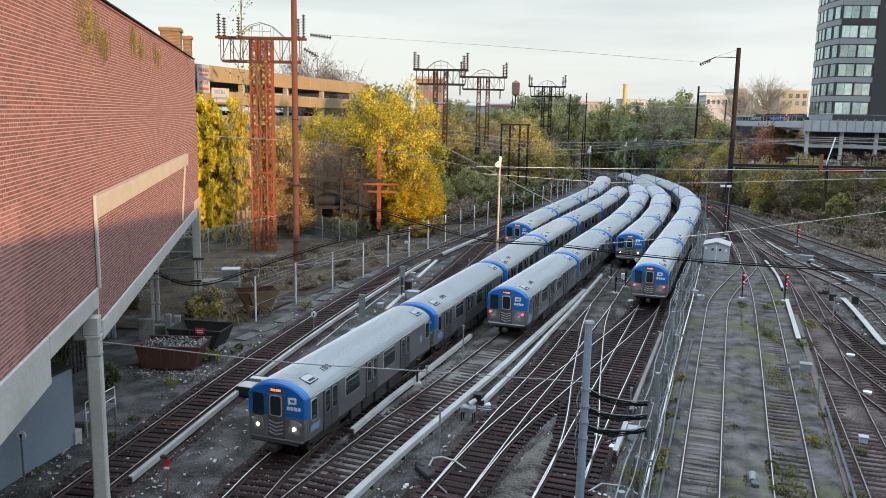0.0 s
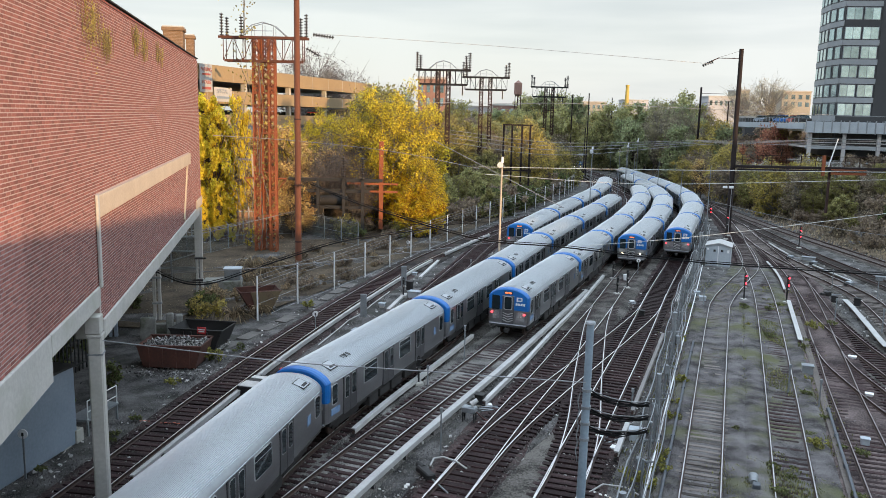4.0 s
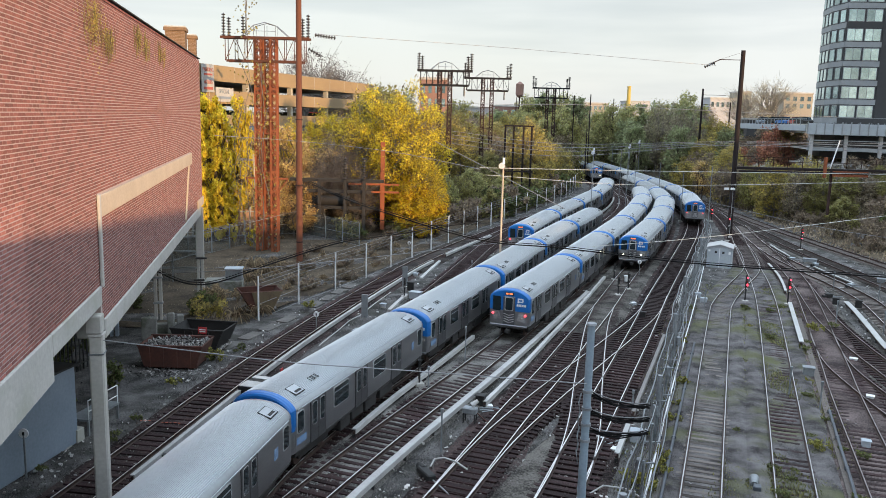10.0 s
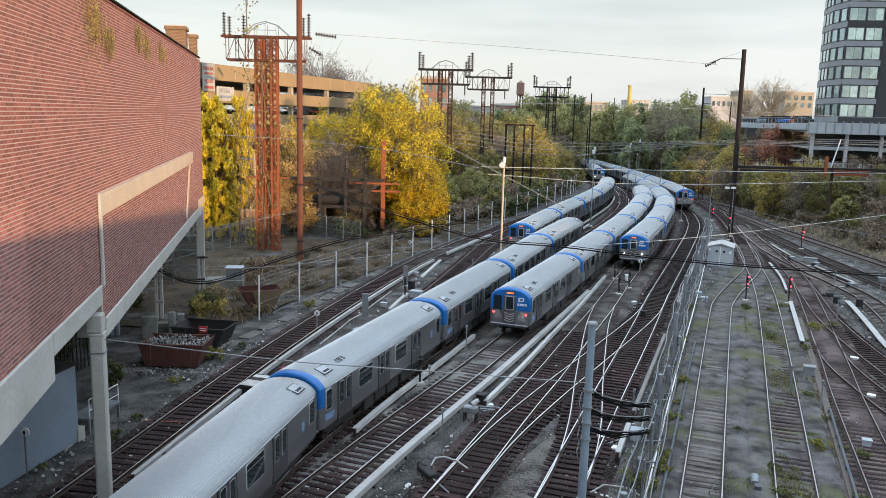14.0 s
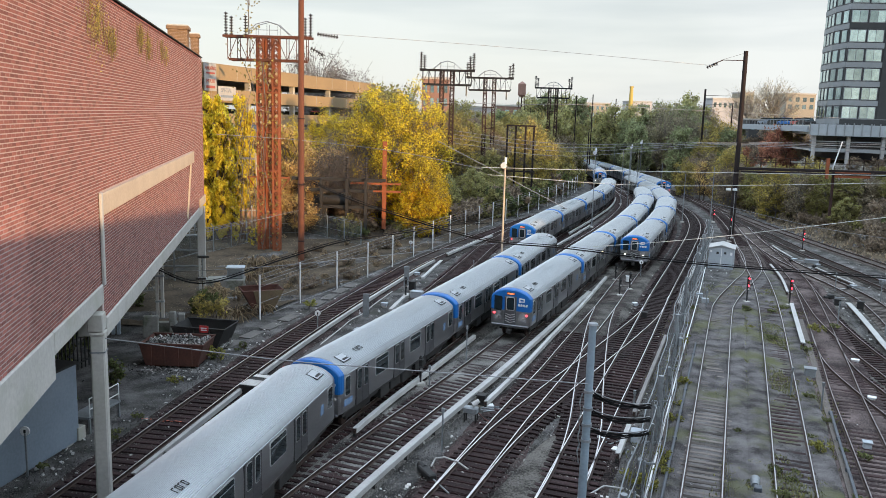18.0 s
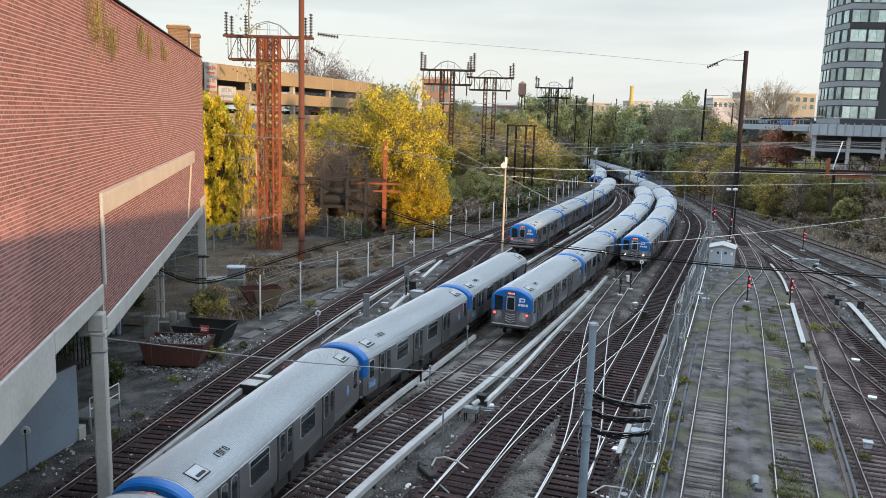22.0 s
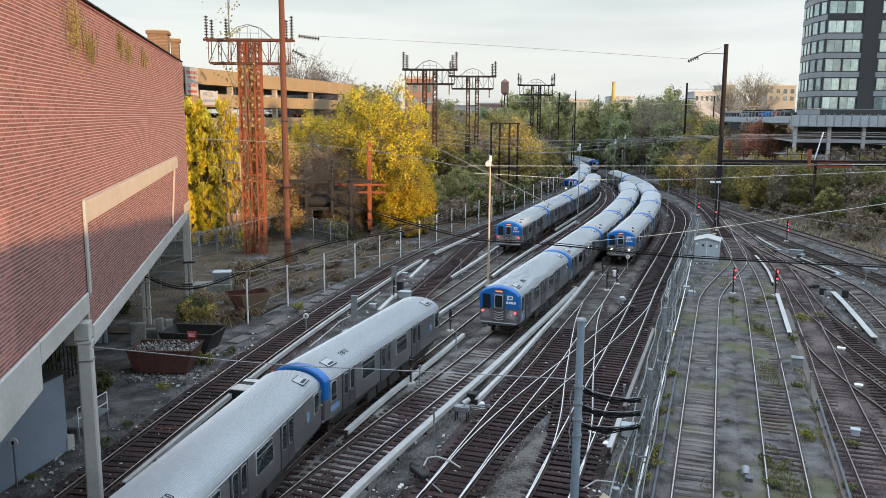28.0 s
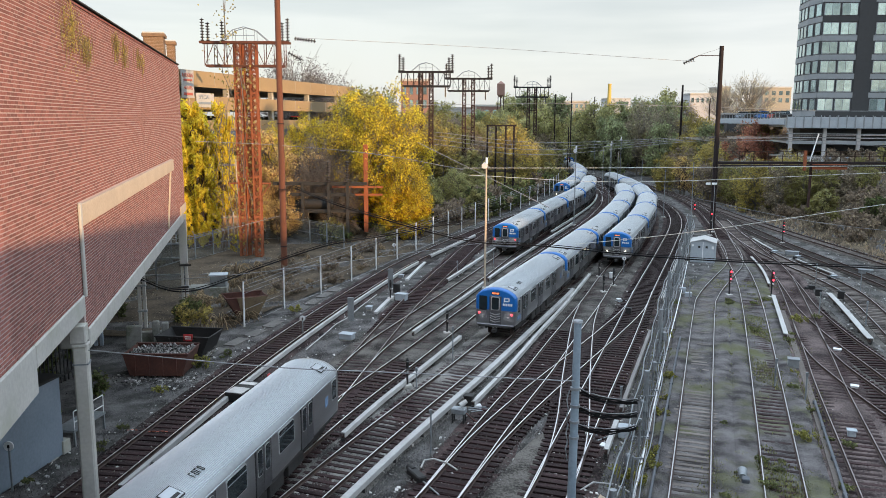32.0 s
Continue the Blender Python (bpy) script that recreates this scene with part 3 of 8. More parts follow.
R = {
    "siding": route([(-16.2, 10.0), (-14.6, 20.0), (-12.85, 31.1), (-10.7, 43.8), (-8.05, 56.2), (-4.7, 69.7), (-2.4, 77.9), (1.2, 88.0), (5.8, 100.0), (11.2, 113.0), (16.86, 124.99), (22.32, 135.29), (27.51, 151.52), (32.39, 170.63), (35.35, 188.34), (36.2, 209.09), (34.12, 238.88), (27.3, 277.88)]),
    "spur": route([(-5.9, 36), (-4.9, 41), (-4.2, 45), (-2.9, 50.3), (0.35, 59.7), (4.6, 72), (9.0, 85.5), (14.2, 100.5), (20.3, 117), (26.4, 135), (30.8, 153), (33.5, 172), (34.4, 195), (33, 220)]),
    "main": route([(-10.4, 6), (-9.5, 14), (-8.6, 20.5), (-7.95, 24.0), (-7.15, 28.0), (-6.33, 31.7), (-4.08, 38.7), (-0.95, 47.0), (2.7, 57.1), (4.5, 62.0), (9.7, 77.0), (15.0, 91), (19.8, 103.5), (25, 118), (29.9, 134), (33.6, 151), (36, 170), (36.6, 195), (35.2, 225), (30, 270)]),
    "middle": route([(-9.2, 16), (-5.7, 26), (-3.1, 32.7), (-0.6, 38.6), (1.9, 44.4), (4.1, 49.8), (9.4, 63), (15, 77.3), (20.6, 92), (26.2, 108.5), (30.2, 122), (33.2, 137), (34.6, 152), (35.0, 172), (34, 200)]),
    "third": route([(-4.2, 16), (0.3, 28.3), (3.5, 36.9), (6.4, 44.2), (9.0, 51.2), (12.6, 60.7), (17.3, 73.8), (25.2, 94.5), (30.7, 111.5), (33.8, 124), (36.2, 140), (37.3, 160), (37.2, 180), (35.2, 205), (31, 235)]),
    "fourth": route([(-0.3, 15), (4.5, 28.5), (8.0, 38.1), (13.1, 51.8), (18.3, 66.1), (23.2, 79), (27.9, 91.5), (32.4, 103.8), (35.9, 115), (38.7, 128), (40.4, 144), (40.9, 160), (41.0, 178), (40.9, 198), (40.2, 220), (37.6, 245), (32, 280)]),
    "lead": route([(5.2, 15), (10.1, 28.8), (20.3, 57.1), (22.9, 63.6), (26.5, 70.5), (30.5, 78), (33.3, 86), (35.8, 95.5)]),
    "store": route([(8.8, 15), (13.9, 29.0), (24.2, 57.5), (28.6, 70.6), (31.6, 81), (35.4, 94.2), (38.5, 105), (43, 124), (46, 142), (47.5, 165), (46, 190)]),
    "ladder": route([(12.7, 15), (17.6, 29.0), (21.8, 41.2), (24.0, 47.2), (28.0, 58.4), (30.4, 65.2), (33.0, 73), (34.8, 80), (36.5, 88), (38.4, 97), (40.6, 107)]),
    "branch": route([(25.6, 34), (26.1, 41), (26.7, 46), (27.3, 50.5), (28.1, 55), (29.1, 59.5), (30.7, 65), (32.9, 72.5)]),
    "turnout": route([(22.9, 30), (23.2, 38), (23.5, 42), (24.1, 46.7), (25.4, 51.2), (27.4, 56.7)]),
    "bypass": route([(28.2, 36), (29.4, 42), (30.8, 49), (32.6, 55), (34.4, 61), (35.6, 66), (36.1, 72), (36.2, 78), (36.7, 86), (37.8, 94), (39.8, 104), (42.3, 114)]),
    "outer": route([(38.2, 50), (39.6, 60), (40.5, 70), (40.9, 82), (41.4, 92.5), (42.5, 105.6), (44, 120), (46, 138), (47, 165)]),
    "edge": route([(45.5, 50), (46.2, 66), (46.3, 82), (46, 98), (46, 114), (46.7, 132), (47.6, 160)]),
    "cross_a": route([(3.6, 26), (5.6, 31.4), (6.9, 36.2), (8.1, 42), (9.4, 48), (11, 55), (12.6, 60.7)]),
    "cross_b": route([(0.4, 28.5), (2.7, 34.2), (5.7, 40.2), (9.0, 46.3), (12.6, 53), (15.6, 59), (18.0, 65.4)]),
    "cut_over": route([(-4.2, 45), (-3.2, 51), (-1.5, 60.5), (0.6, 70), (2.6, 79), (4.6, 88), (7.0, 96), (10.2, 106), (14.6, 117.5)]),
}


def ground_height(x, y):
    foot = float(np.interp(y, (0, 40, 60, 82, 103, 127, 161, 230), (37, 40, 44.8, 47.8, 48.6, 50.2, 53, 56)))
    t = min(1.0, max(0.0, (x - foot) / 24))
    h = 7.5 * t * t * (3 - 2 * t)
    edge = float(np.interp(y, (0, 31, 56, 78, 100, 126, 157, 195, 245), (-26, -22, -14.5, -8, 0, 10, 20, 29, 20)))
    t = min(1.0, max(0.0, (edge - x) / 20))
    h += 2.6 * t * t * (3 - 2 * t) * min(1, max(0, (y - 92) / 7))
    t = min(1.0, max(0.0, (y - 225) / 120))
    h += 9 * t * t
    return h - 0.30


gx = np.concatenate([np.linspace(-1500, -120, 12), np.linspace(-100, 120, 111), np.linspace(140, 1500, 12)])
gy = np.concatenate([np.linspace(-300, -20, 8), np.linspace(0, 240, 121), np.linspace(260, 2600, 22)])
g = Geo()
g.add([(x, y, ground_height(x, y) + (0.06 * noise.noise((x * .4, y * .4, 0)) if abs(x) < 120 and y < 240 else 0)) for y in gy for x in gx],
      [(j * len(gx) + i, j * len(gx) + i + 1, (j + 1) * len(gx) + i + 1, (j + 1) * len(gx) + i) for j in range(len(gy) - 1) for i in range(len(gx) - 1)], True)
bankg = Geo()
by, bx = np.linspace(40, 240, 81), np.linspace(0.3, 60, 31)
bankg.add([(x0, y, ground_height(x0, y) + .05 + .25 * noise.noise((x0 * .3, y * .3, 5))) for y in by for x0 in [float(np.interp(y, (0, 40, 60, 82, 103, 127, 161, 230), (37, 40, 44.8, 47.8, 48.6, 50.2, 53, 56))) + q for q in bx]],
          [(j * len(bx) + i, j * len(bx) + i + 1, (j + 1) * len(bx) + i + 1, (j + 1) * len(bx) + i) for j in range(len(by) - 1) for i in range(len(bx) - 1)], True)
solid("bank", bankg, M["bank"], "earth bank matted with dead weeds", "bank", kind="structure")
lbg = Geo()
lx = np.linspace(0.6, 70, 31)
lbg.add([(x0, y, ground_height(x0, y) + .04 + .18 * noise.noise((x0 * .3, y * .3, 9))) for y in np.linspace(52, 240, 76) for x0 in [float(np.interp(y, (52, 60, 70, 83, 94, 105, 143, 195, 245), (-13.9, -11.0, -7.0, -2.6, 1.1, 5.1, 20, 32, 30))) - q for q in lx]],
        [(j * len(lx) + i + 1, j * len(lx) + i, (j + 1) * len(lx) + i, (j + 1) * len(lx) + i + 1) for j in range(75) for i in range(len(lx) - 1)], True)
solid("thicket_floor", lbg, M["thicket"], "dark earth matted with dead weeds behind the fence", "ground", kind="structure")
solid("ground", g, M["ground"], "dark grey dirt and cinders of a rail yard", "ground", kind="structure")

RAIL = [(-0.07, -0.17), (0.07, -0.17), (0.07, -0.155), (0.012, -0.14), (0.012, -0.05), (0.036, -0.035), (0.036, -0.004), (-0.036, -0.004), (-0.036, -0.035), (-0.012, -0.05), (-0.012, -0.14), (-0.07, -0.155)]
HEAD = [(-0.022, -0.004), (0.022, -0.004), (0.022, 0.002), (-0.022, 0.002)]
TIE = Geo().box(0, 0, 0, 2.5, 0.23, 0.16, bev=0.015)
tie_mesh = mesh("tie", TIE, M["tie"])
grey_mesh = mesh("tie", TIE, M["greytie"])


def bed_profile(w, d):
    return [(-w - 0.5, -0.36), (-w, d), (w, d), (w + 0.5, -0.36)]


def track(key, label, y_ties=(14, 84), shiny=True, y_all=None, bed=True, buried="", y_fill=(0, 80), ground="darkbed", deep=-0.222, wood="tie", sink=0.0):
    """A railway track: two rails, a bed and single ties near the eye, joined ties farther off."""
    r = R[key]
    y0, y1 = y_all or (r["y"][0], r["y"][-1])
    s0, s1 = s_at_y(r, y0), s_at_y(r, y1)
    t = thing("railway_track", label, "railway track", "tracks of the yard")
    for off in (-0.7525, 0.7525):
        rail = part("rail", Geo().sweep(side_line(r, off, s0, s1), RAIL), M["rail"], t)
        part("rail_head", Geo().sweep(side_line(r, off, s0, s1), HEAD), M["raildull"] if not shiny else M["railworn"] if buried[:4] == "moss" else M["railtop"], rail, "bright worn rail head" if shiny else "rusty rail head")
    if buried:
        n, line = 11, side_line(r, 0, max(s0, s_at_y(r, y_fill[0])), min(s1, s_at_y(r, y_fill[1])))
        g = Geo()
        for i, p in enumerate(line):
            d = (line[min(i + 1, len(line) - 1)] - line[max(i - 1, 0)]).normalized()
            sd = Vector((d.y, -d.x, 0))
            g.v += [tuple(p + sd * (-2.0 + 4.0 * k / (n - 1)) + Vector((0, 0, -.170 + .010 * min(1, max(0, (p.y - 40) / 8)) - .02 * abs(k - 5) / 5 + .045 * noise.noise((p.x * .3 + k * .35, p.y * .3, 2)) + .004 * noise.noise((p.x * 3, k * 1.7, p.y * 3)) - (.11 if k in (0, n - 1) else 0) + (.09 if buried[:4] == "moss" and k in (1, 2, 8, 9) else .025 if buried[:4] == "moss" and k in (3, 7) else 0) - sink * max(0, min(1, (44 - p.y) / 6))))) for k in range(n)]
            if i:
                g.f += [((i - 1) * n + k, (i - 1) * n + k + 1, i * n + k + 1, i * n + k) for k in range(n - 1)]
        g.s = [True] * len(g.f)
        part("dirt_fill", g, M[buried], t, "dirt over the ties")
    if bed:
        part("ballast_bed", Geo().sweep(side_line(r, 0, s0, s1), bed_profile(1.45, deep - .004 * list(R).index(key))), M[ground], t)
    far = Geo()
    s = s0 + 0.3
    while s < s1 - 0.3:
        p, d = on(r, s), (on(r, s + 0.5) - on(r, s - 0.5)).normalized()
        m = Matrix.Translation((p.x, p.y, -0.245 + rng.uniform(-.012, .012))) @ Matrix.Rotation(math.atan2(-d.x, d.y) + rng.uniform(-.02, .02), 4, "Z")
        if y_ties[0] <= p.y <= y_ties[1] and bed:
            o = new("tie", tie_mesh if wood == "tie" else grey_mesh)
            o.parent = t
            o.matrix_basis = m
        elif p.y < 190:
            far.box(0, 0, 0, 2.5, 0.23, 0.16, m=m)
        s += 0.51
    if far.v:
        tagged(part("tie_rest", far, M[wood], t), kind="stuff")
    return t


track("siding", "railway track with worn shiny rails on dark wooden ties", (27, 52), buried="sidefill", y_fill=(74, 95))
track("main", "railway track with shiny rails on dark wooden ties", (26, 50), buried="midfill", y_fill=(46, 84))
track("spur", "spur track with shiny rails leading to parked cars", (44, 60), buried="midfill", y_fill=(44, 90))
track("middle", "railway track with shiny rails on gravel-covered ties", (25, 52), buried="grit", deep=-0.21, sink=.04)
track("third", "railway track with shiny rails on dark red-brown ties", (25, 50), buried="midfill", y_fill=(53, 84))
track("fourth", "railway track with shiny rails on dark red-brown ties", (25, 54))
track("lead", "yard track with worn rails and half-buried ties", (26, 52), buried="mossier", wood="greytie", sink=.022)
track("store", "yard track with weeds between its half-buried ties", (26, 62), buried="mossier", wood="tie")
track("ladder", "yard track with rusty rails on old ties", (27, 50), False, buried="cinder", wood="tie")
track("branch", "yard branch track with dull rails on old ties", (34, 50), False, ground="midfill", deep=-.2, wood="tie")
track("turnout", "turnout track with dull rails on old ties", (30, 56), False, ground="midfill", deep=-.2)
track("bypass", "yard track with worn rails on old ties", (36, 74), ground="midfill", deep=-.2, wood="greytie")
track("outer", "outer yard track with dull rails", (0, 0), False, ground="midfill", deep=-.2, wood="greytie")
track("edge", "outermost yard track with rusty rails under the bank", (0, 0), False, ground="midfill", deep=-.2, wood="greytie")
track("cross_a", "crossover track with shiny rails", (0, 0), bed=False)
track("cross_b", "crossover track with shiny rails", (0, 0), bed=False)
track("cut_over", "crossover track with dark ties", (46, 80), False)


gw = route([(2.05, 25.0), (2.62, 27.6), (3.5, 30.2), (4.55, 33.2), (5.35, 35.2)], .3)
g, n = Geo(), 9
for i, p in enumerate(gw["pts"]):
    half = 1.15 * (1 - i / len(gw["pts"])) ** .7 + .06
    d = (gw["pts"][min(i + 1, len(gw["pts"]) - 1)] - gw["pts"][max(i - 1, 0)]).normalized()
    sd = Vector((d.y, -d.x, 0))
    g.v += [tuple(p + sd * half * (2 * k / (n - 1) - 1) * (1 + .12 * noise.noise((p.y * .9, k, 1))) + Vector((0, 0, -.135 - .09 * abs(2 * k / (n - 1) - 1) ** 2 + .02 * noise.noise((p.x * 2, p.y * 2, k))))) for k in range(n)]
    if i:
        g.f += [((i - 1) * n + k, (i - 1) * n + k + 1, i * n + k + 1, i * n + k) for k in range(n - 1)]
g.s = [True] * len(g.f)
solid("gravel_wedge", g, M["midfill"], "wedge of grey gravel spilled between two tracks", "gravel", kind="structure")


def cover(key, off, y0, y1, label, w=0.18, h=0.42, mt="cover"):
    """A third rail under its long pale cover board."""
    r = R[key]
    a, b = s_at_y(r, y0), s_at_y(r, y1)
    t = thing("third_rail", label, "third rail", "third rails")
    line = side_line(r, off, a, b)
    z = h - 0.25
    part("cover_board", Geo().sweep(line, [(-w / 2, z - .05), (w / 2, z - .05), (w / 2, z), (-w / 2, z)]), M[mt], t)
    part("side_board", Geo().sweep(line, [(w / 2 - .005, z - .24), (w / 2 + .035, z - .24), (w / 2 + .035, z - .003), (w / 2 - .005, z - .003)]), M[mt], t)
    part("power_rail", Geo().sweep(line, [(-.06, -.12), (.05, -.12), (.05, .02), (-.06, .02)]), M["rail"], t, "rusty power rail")
    g = Geo()
    for i in range(0, len(line), 5):
        p = line[i]
        g.box(p.x, p.y, -.2, .14, .14, .2)
    tagged(part("foot_rest", g, M["black"], t), kind="stuff")
    return t


PALE = "third rail under a long pale cover board"
cover("siding", 1.22, 29.5, 79, PALE, .15, .36)
cover("siding", 1.3, 82, 97, PALE)
cover("main", 1.6, 34.5, 51.5, PALE)
cover("spur", -1.9, 68.6, 87, PALE)
cover("main", -1.7, 51, 68, PALE)
cover("main", -1.75, 69, 108, PALE)
cover("middle", 1.75, 27, 66, PALE, 0.27, 0.5)
cover("third", -1.75, 37.5, 72, PALE, 0.17, 0.36)
cover("fourth", 1.6, 33, 36.5, PALE)
cover("fourth", 1.6, 38, 53, "third rail under a long grey weathered board", .15, .4, "oldboard")
cover("fourth", 1.7, 62, 100, PALE)
cover("spur", 1.5, 100, 150, PALE)
cover("bypass", -2.2, 49.5, 63.5, PALE, 0.36)
cover("bypass", 1.3, 71.5, 80.2, PALE)
cover("bypass", 1.0, 85.5, 94.5, PALE)
cover("ladder", -1.6, 50.5, 63.0, PALE, .26)
cover("ladder", -1.6, 66.5, 81, PALE)


# ---- trains ----
CAR, PITCH = 14.75, 15.15
HALF, EAVE, CROWN = 1.36, 2.74, 3.36          # half width at the eaves, height of the eaves and of the roof's crown
SIDE = [(1.35, 0.98), (1.375, 1.35), (1.375, 2.35), (HALF, EAVE - .03)]


def roof_z(x, half=HALF, lift=0.0):
    u = min(1.0, abs(x) / half)
    return EAVE + lift + (CROWN - EAVE) * (1 - u ** 2.25) ** 0.72


def arch(half, n, lift=0.0):
    """Points over the roof from its right eave to its left one, closer together at the eaves."""
    return [(half * math.cos(math.pi * i / n), roof_z(half * math.cos(math.pi * i / n), half, lift)) for i in range(n + 1)]


def car_body():
    """One car. Its blue end looks along +y; the origin is on the rails, in the middle of the car."""
    h = CAR / 2
    car = thing("subway_car", "silver ribbed-roof subway car with a bright blue cab end", "subway car", "cars of the trains")
    shell = SIDE + [(1.34, EAVE), (-1.34, EAVE)] + [(-x, z) for x, z in reversed(SIDE)]
    part("body", Geo().prism(shell, -h + .30, h - 0.26), M["steel"], car, "brushed stainless steel body")
    for sx in (-1, 1):
        part("gutter", Geo().box(sx * 1.365, 0, EAVE - .02, .05, CAR - .9, .04), M["ribs"], car)
    part("roof", Geo().prism([(1.35, EAVE - .05)] + arch(HALF, 28) + [(-1.35, EAVE - .05)], -h + 0.32, h - 0.26), M["roofsteel"], car, "pale ribbed steel roof")
    g = Geo()
    for i in range(46):
        x = -1.2 + i * 2.4 / 45
        g.box(x, -.02, roof_z(x) + .004, 0.026, CAR - .75, .028)
    part("rib_sheet", g, M["ribs"], car, "pale raised roof ribbing")
    # rear end: plain steel, rounded
    prof = [(1.35, 1.0), (1.37, 2.3), (1.355, EAVE - .05)] + arch(HALF - .01, 16) + [(-1.355, EAVE - .05), (-1.37, 2.3), (-1.35, 1.0)]
    n = len(prof)
    g = Geo()
    v = [(x * f, y, z if z < 2.6 else 2.6 + (z - 2.6) * k) for y, f, k in ((-h + .33, 1.0, 1.0), (-h + .14, .985, .97), (-h + .0, .945, .9), (-h - .10, .88, .78)) for x, z in prof]
    g.add(v, [(k * n + i, (k + 1) * n + i, (k + 1) * n + (i + 1) % n, k * n + (i + 1) % n) for k in range(3) for i in range(n)] + [tuple(range(n)), tuple(range(4 * n - 1, 3 * n - 1, -1))])
    part("rear_end", g, M["steel"], car, "plain steel rear end")
    part("rear_door", Geo().box(0, -h - 0.11, 1.95, 0.78, 0.06, 1.75, bev=.02), M["doorsteel"], car)
    part("rear_door_glass", Geo().plate(0, -h - 0.145, 2.3, 0.46, 0.8, .02, .08, "y"), M["darkglass"], car)
    # blue end: a cap over roof and sides, bowed front
    cap = [(1.372, 1.93), (1.378, 2.35), (1.365, EAVE - .02)] + arch(HALF + .012, 20, .012) + [(-1.365, EAVE - .02), (-1.378, 2.35), (-1.372, 1.93)]
    low = [(1.355, 1.0), (1.375, 1.928), (-1.375, 1.928), (-1.355, 1.0)]
    g, gl = Geo(), Geo()
    rings = ((h - 0.32, 1.003, 1.0), (h - 0.15, 0.995, 0.985), (h - 0.03, 0.965, 0.93), (h + 0.02, 0.925, 0.84))
    for prof, geo in ((cap, g), (low, gl)):
        n = len(prof)
        v = [(x * f, y, z if z < 2.6 else 2.6 + (z - 2.6) * k) for y, f, k in (rings if prof is cap else ((h - 0.28, 1.0, 1), *rings[1:])) for x, z in prof]
        fs = [(k * n + i, k * n + (i + 1) % n, (k + 1) * n + (i + 1) % n, (k + 1) * n + i) for k in range(3) for i in range(n)]
        geo.add(v, fs + [tuple(range(n - 1, -1, -1)), tuple(range(3 * n, 4 * n))])
    part("cab_end", g, M["blue"], car, "bright blue cab end")
    part("lower_front", gl, M["steel"], car, "steel lower front")
    part("bumper", Geo().box(0, h + 0.02, 0.95, 2.5, 0.22, 0.13, bev=.04), M["doorsteel"], car, "steel bumper beam")
    part("anticlimber", Geo().box(0, h + 0.10, 0.86, 2.2, 0.2, 0.07, bev=.02), M["under"], car)
    part("front_door", Geo().box(0, h + 0.03, 1.93, 0.80, 0.05, 1.86, bev=.02), M["doorsteel"], car, "grey steel end door")
    part("front_window_frame", Geo().plate(0, h + 0.055, 2.38, 0.58, 0.9, .02, .10, "y"), M["frame"], car)
    g = Geo()
    for zz in (1.20, 1.36, 1.52, 1.68):          # chevrons pressed into the door
        for sx in (-1, 1):
            g.box(0, 0, 0, .36, .02, .05, m=Matrix.Translation((sx * .17, h + .06, zz)) @ Matrix.Rotation(sx * radians(-18), 4, "Y"))
    tagged(part("door_ribbing", g, M["frame"], car), kind="stuff")
    part("front_door_glass", Geo().plate(0, h + 0.066, 2.38, 0.48, 0.80, .02, .08, "y"), M["darkglass"], car)
    wrap = Matrix.Translation((0.88, h + .03, 2.36)) @ Matrix.Rotation(radians(-9), 4, "Z")
    g = Geo().plate(0, 0, 0, 0.66, 0.94, .05, .10, "y")
    g.v = [tuple(wrap @ Vector(q)) for q in g.v]
    part("cab_window", g, M["darkglass"], car, "large dark cab window")
    part("destination_sign", Geo().box(0, h - 0.01, 3.04, 0.56, 0.1, 0.17, bev=.01), M["black"], car)
    g = Geo()
    for i in range(6):
        g.box(-0.20 + i * 0.08, h + 0.048, 3.04, 0.055, 0.01, 0.10)
    part("sign_lettering", g, M["sign"], car, "orange lit lettering")
    g = Geo()
    g.box(-0.74, h + 0.03, 2.76, 0.36, 0.03, 0.08).box(-0.90, h + 0.03, 2.67, 0.08, 0.03, 0.2).box(-0.60, h + 0.03, 2.64, 0.09, 0.03, 0.28).box(-0.74, h + 0.03, 2.57, 0.34, 0.03, 0.07)
    part("emblem", g, M["white"], car, "plain white emblem shape")
    g = Geo()
    for i in range(4):
        g.box(0, 0, 0, 0.13, 0.03, 0.15, m=Matrix.Translation((-1.06 + i * 0.165, h + 0.025, 2.34)) @ Matrix.Rotation(radians(-12), 4, "Y"))
    part("lettering_bar", g, M["white"], car, "white lettering bars")
    for sx in (-1, 1):
        slant = Matrix.Translation((sx * 0.90, h + 0.025, 1.55)) @ Matrix.Rotation(sx * radians(-9), 4, "Z") @ Matrix.Rotation(sx * radians(14), 4, "Y")
        g = Geo().plate(0, 0, 0, 0.62, 0.54, .05, .10, "y")
        g.v = [tuple(slant @ Vector(q)) for q in g.v]
        part("light_panel", g, M["lamphouse"], car)
        for k, (dx, dz) in enumerate(((0.17, 0.15), (-0.08, -0.06))):
            part("headlight" if k else "tail_light", Geo().tube((sx * (0.92 + dx), h + 0.03, 1.55 + dz), (sx * (0.92 + dx), h + 0.085, 1.55 + dz), 0.08, 0.07, 10), M["lampoff"], car)
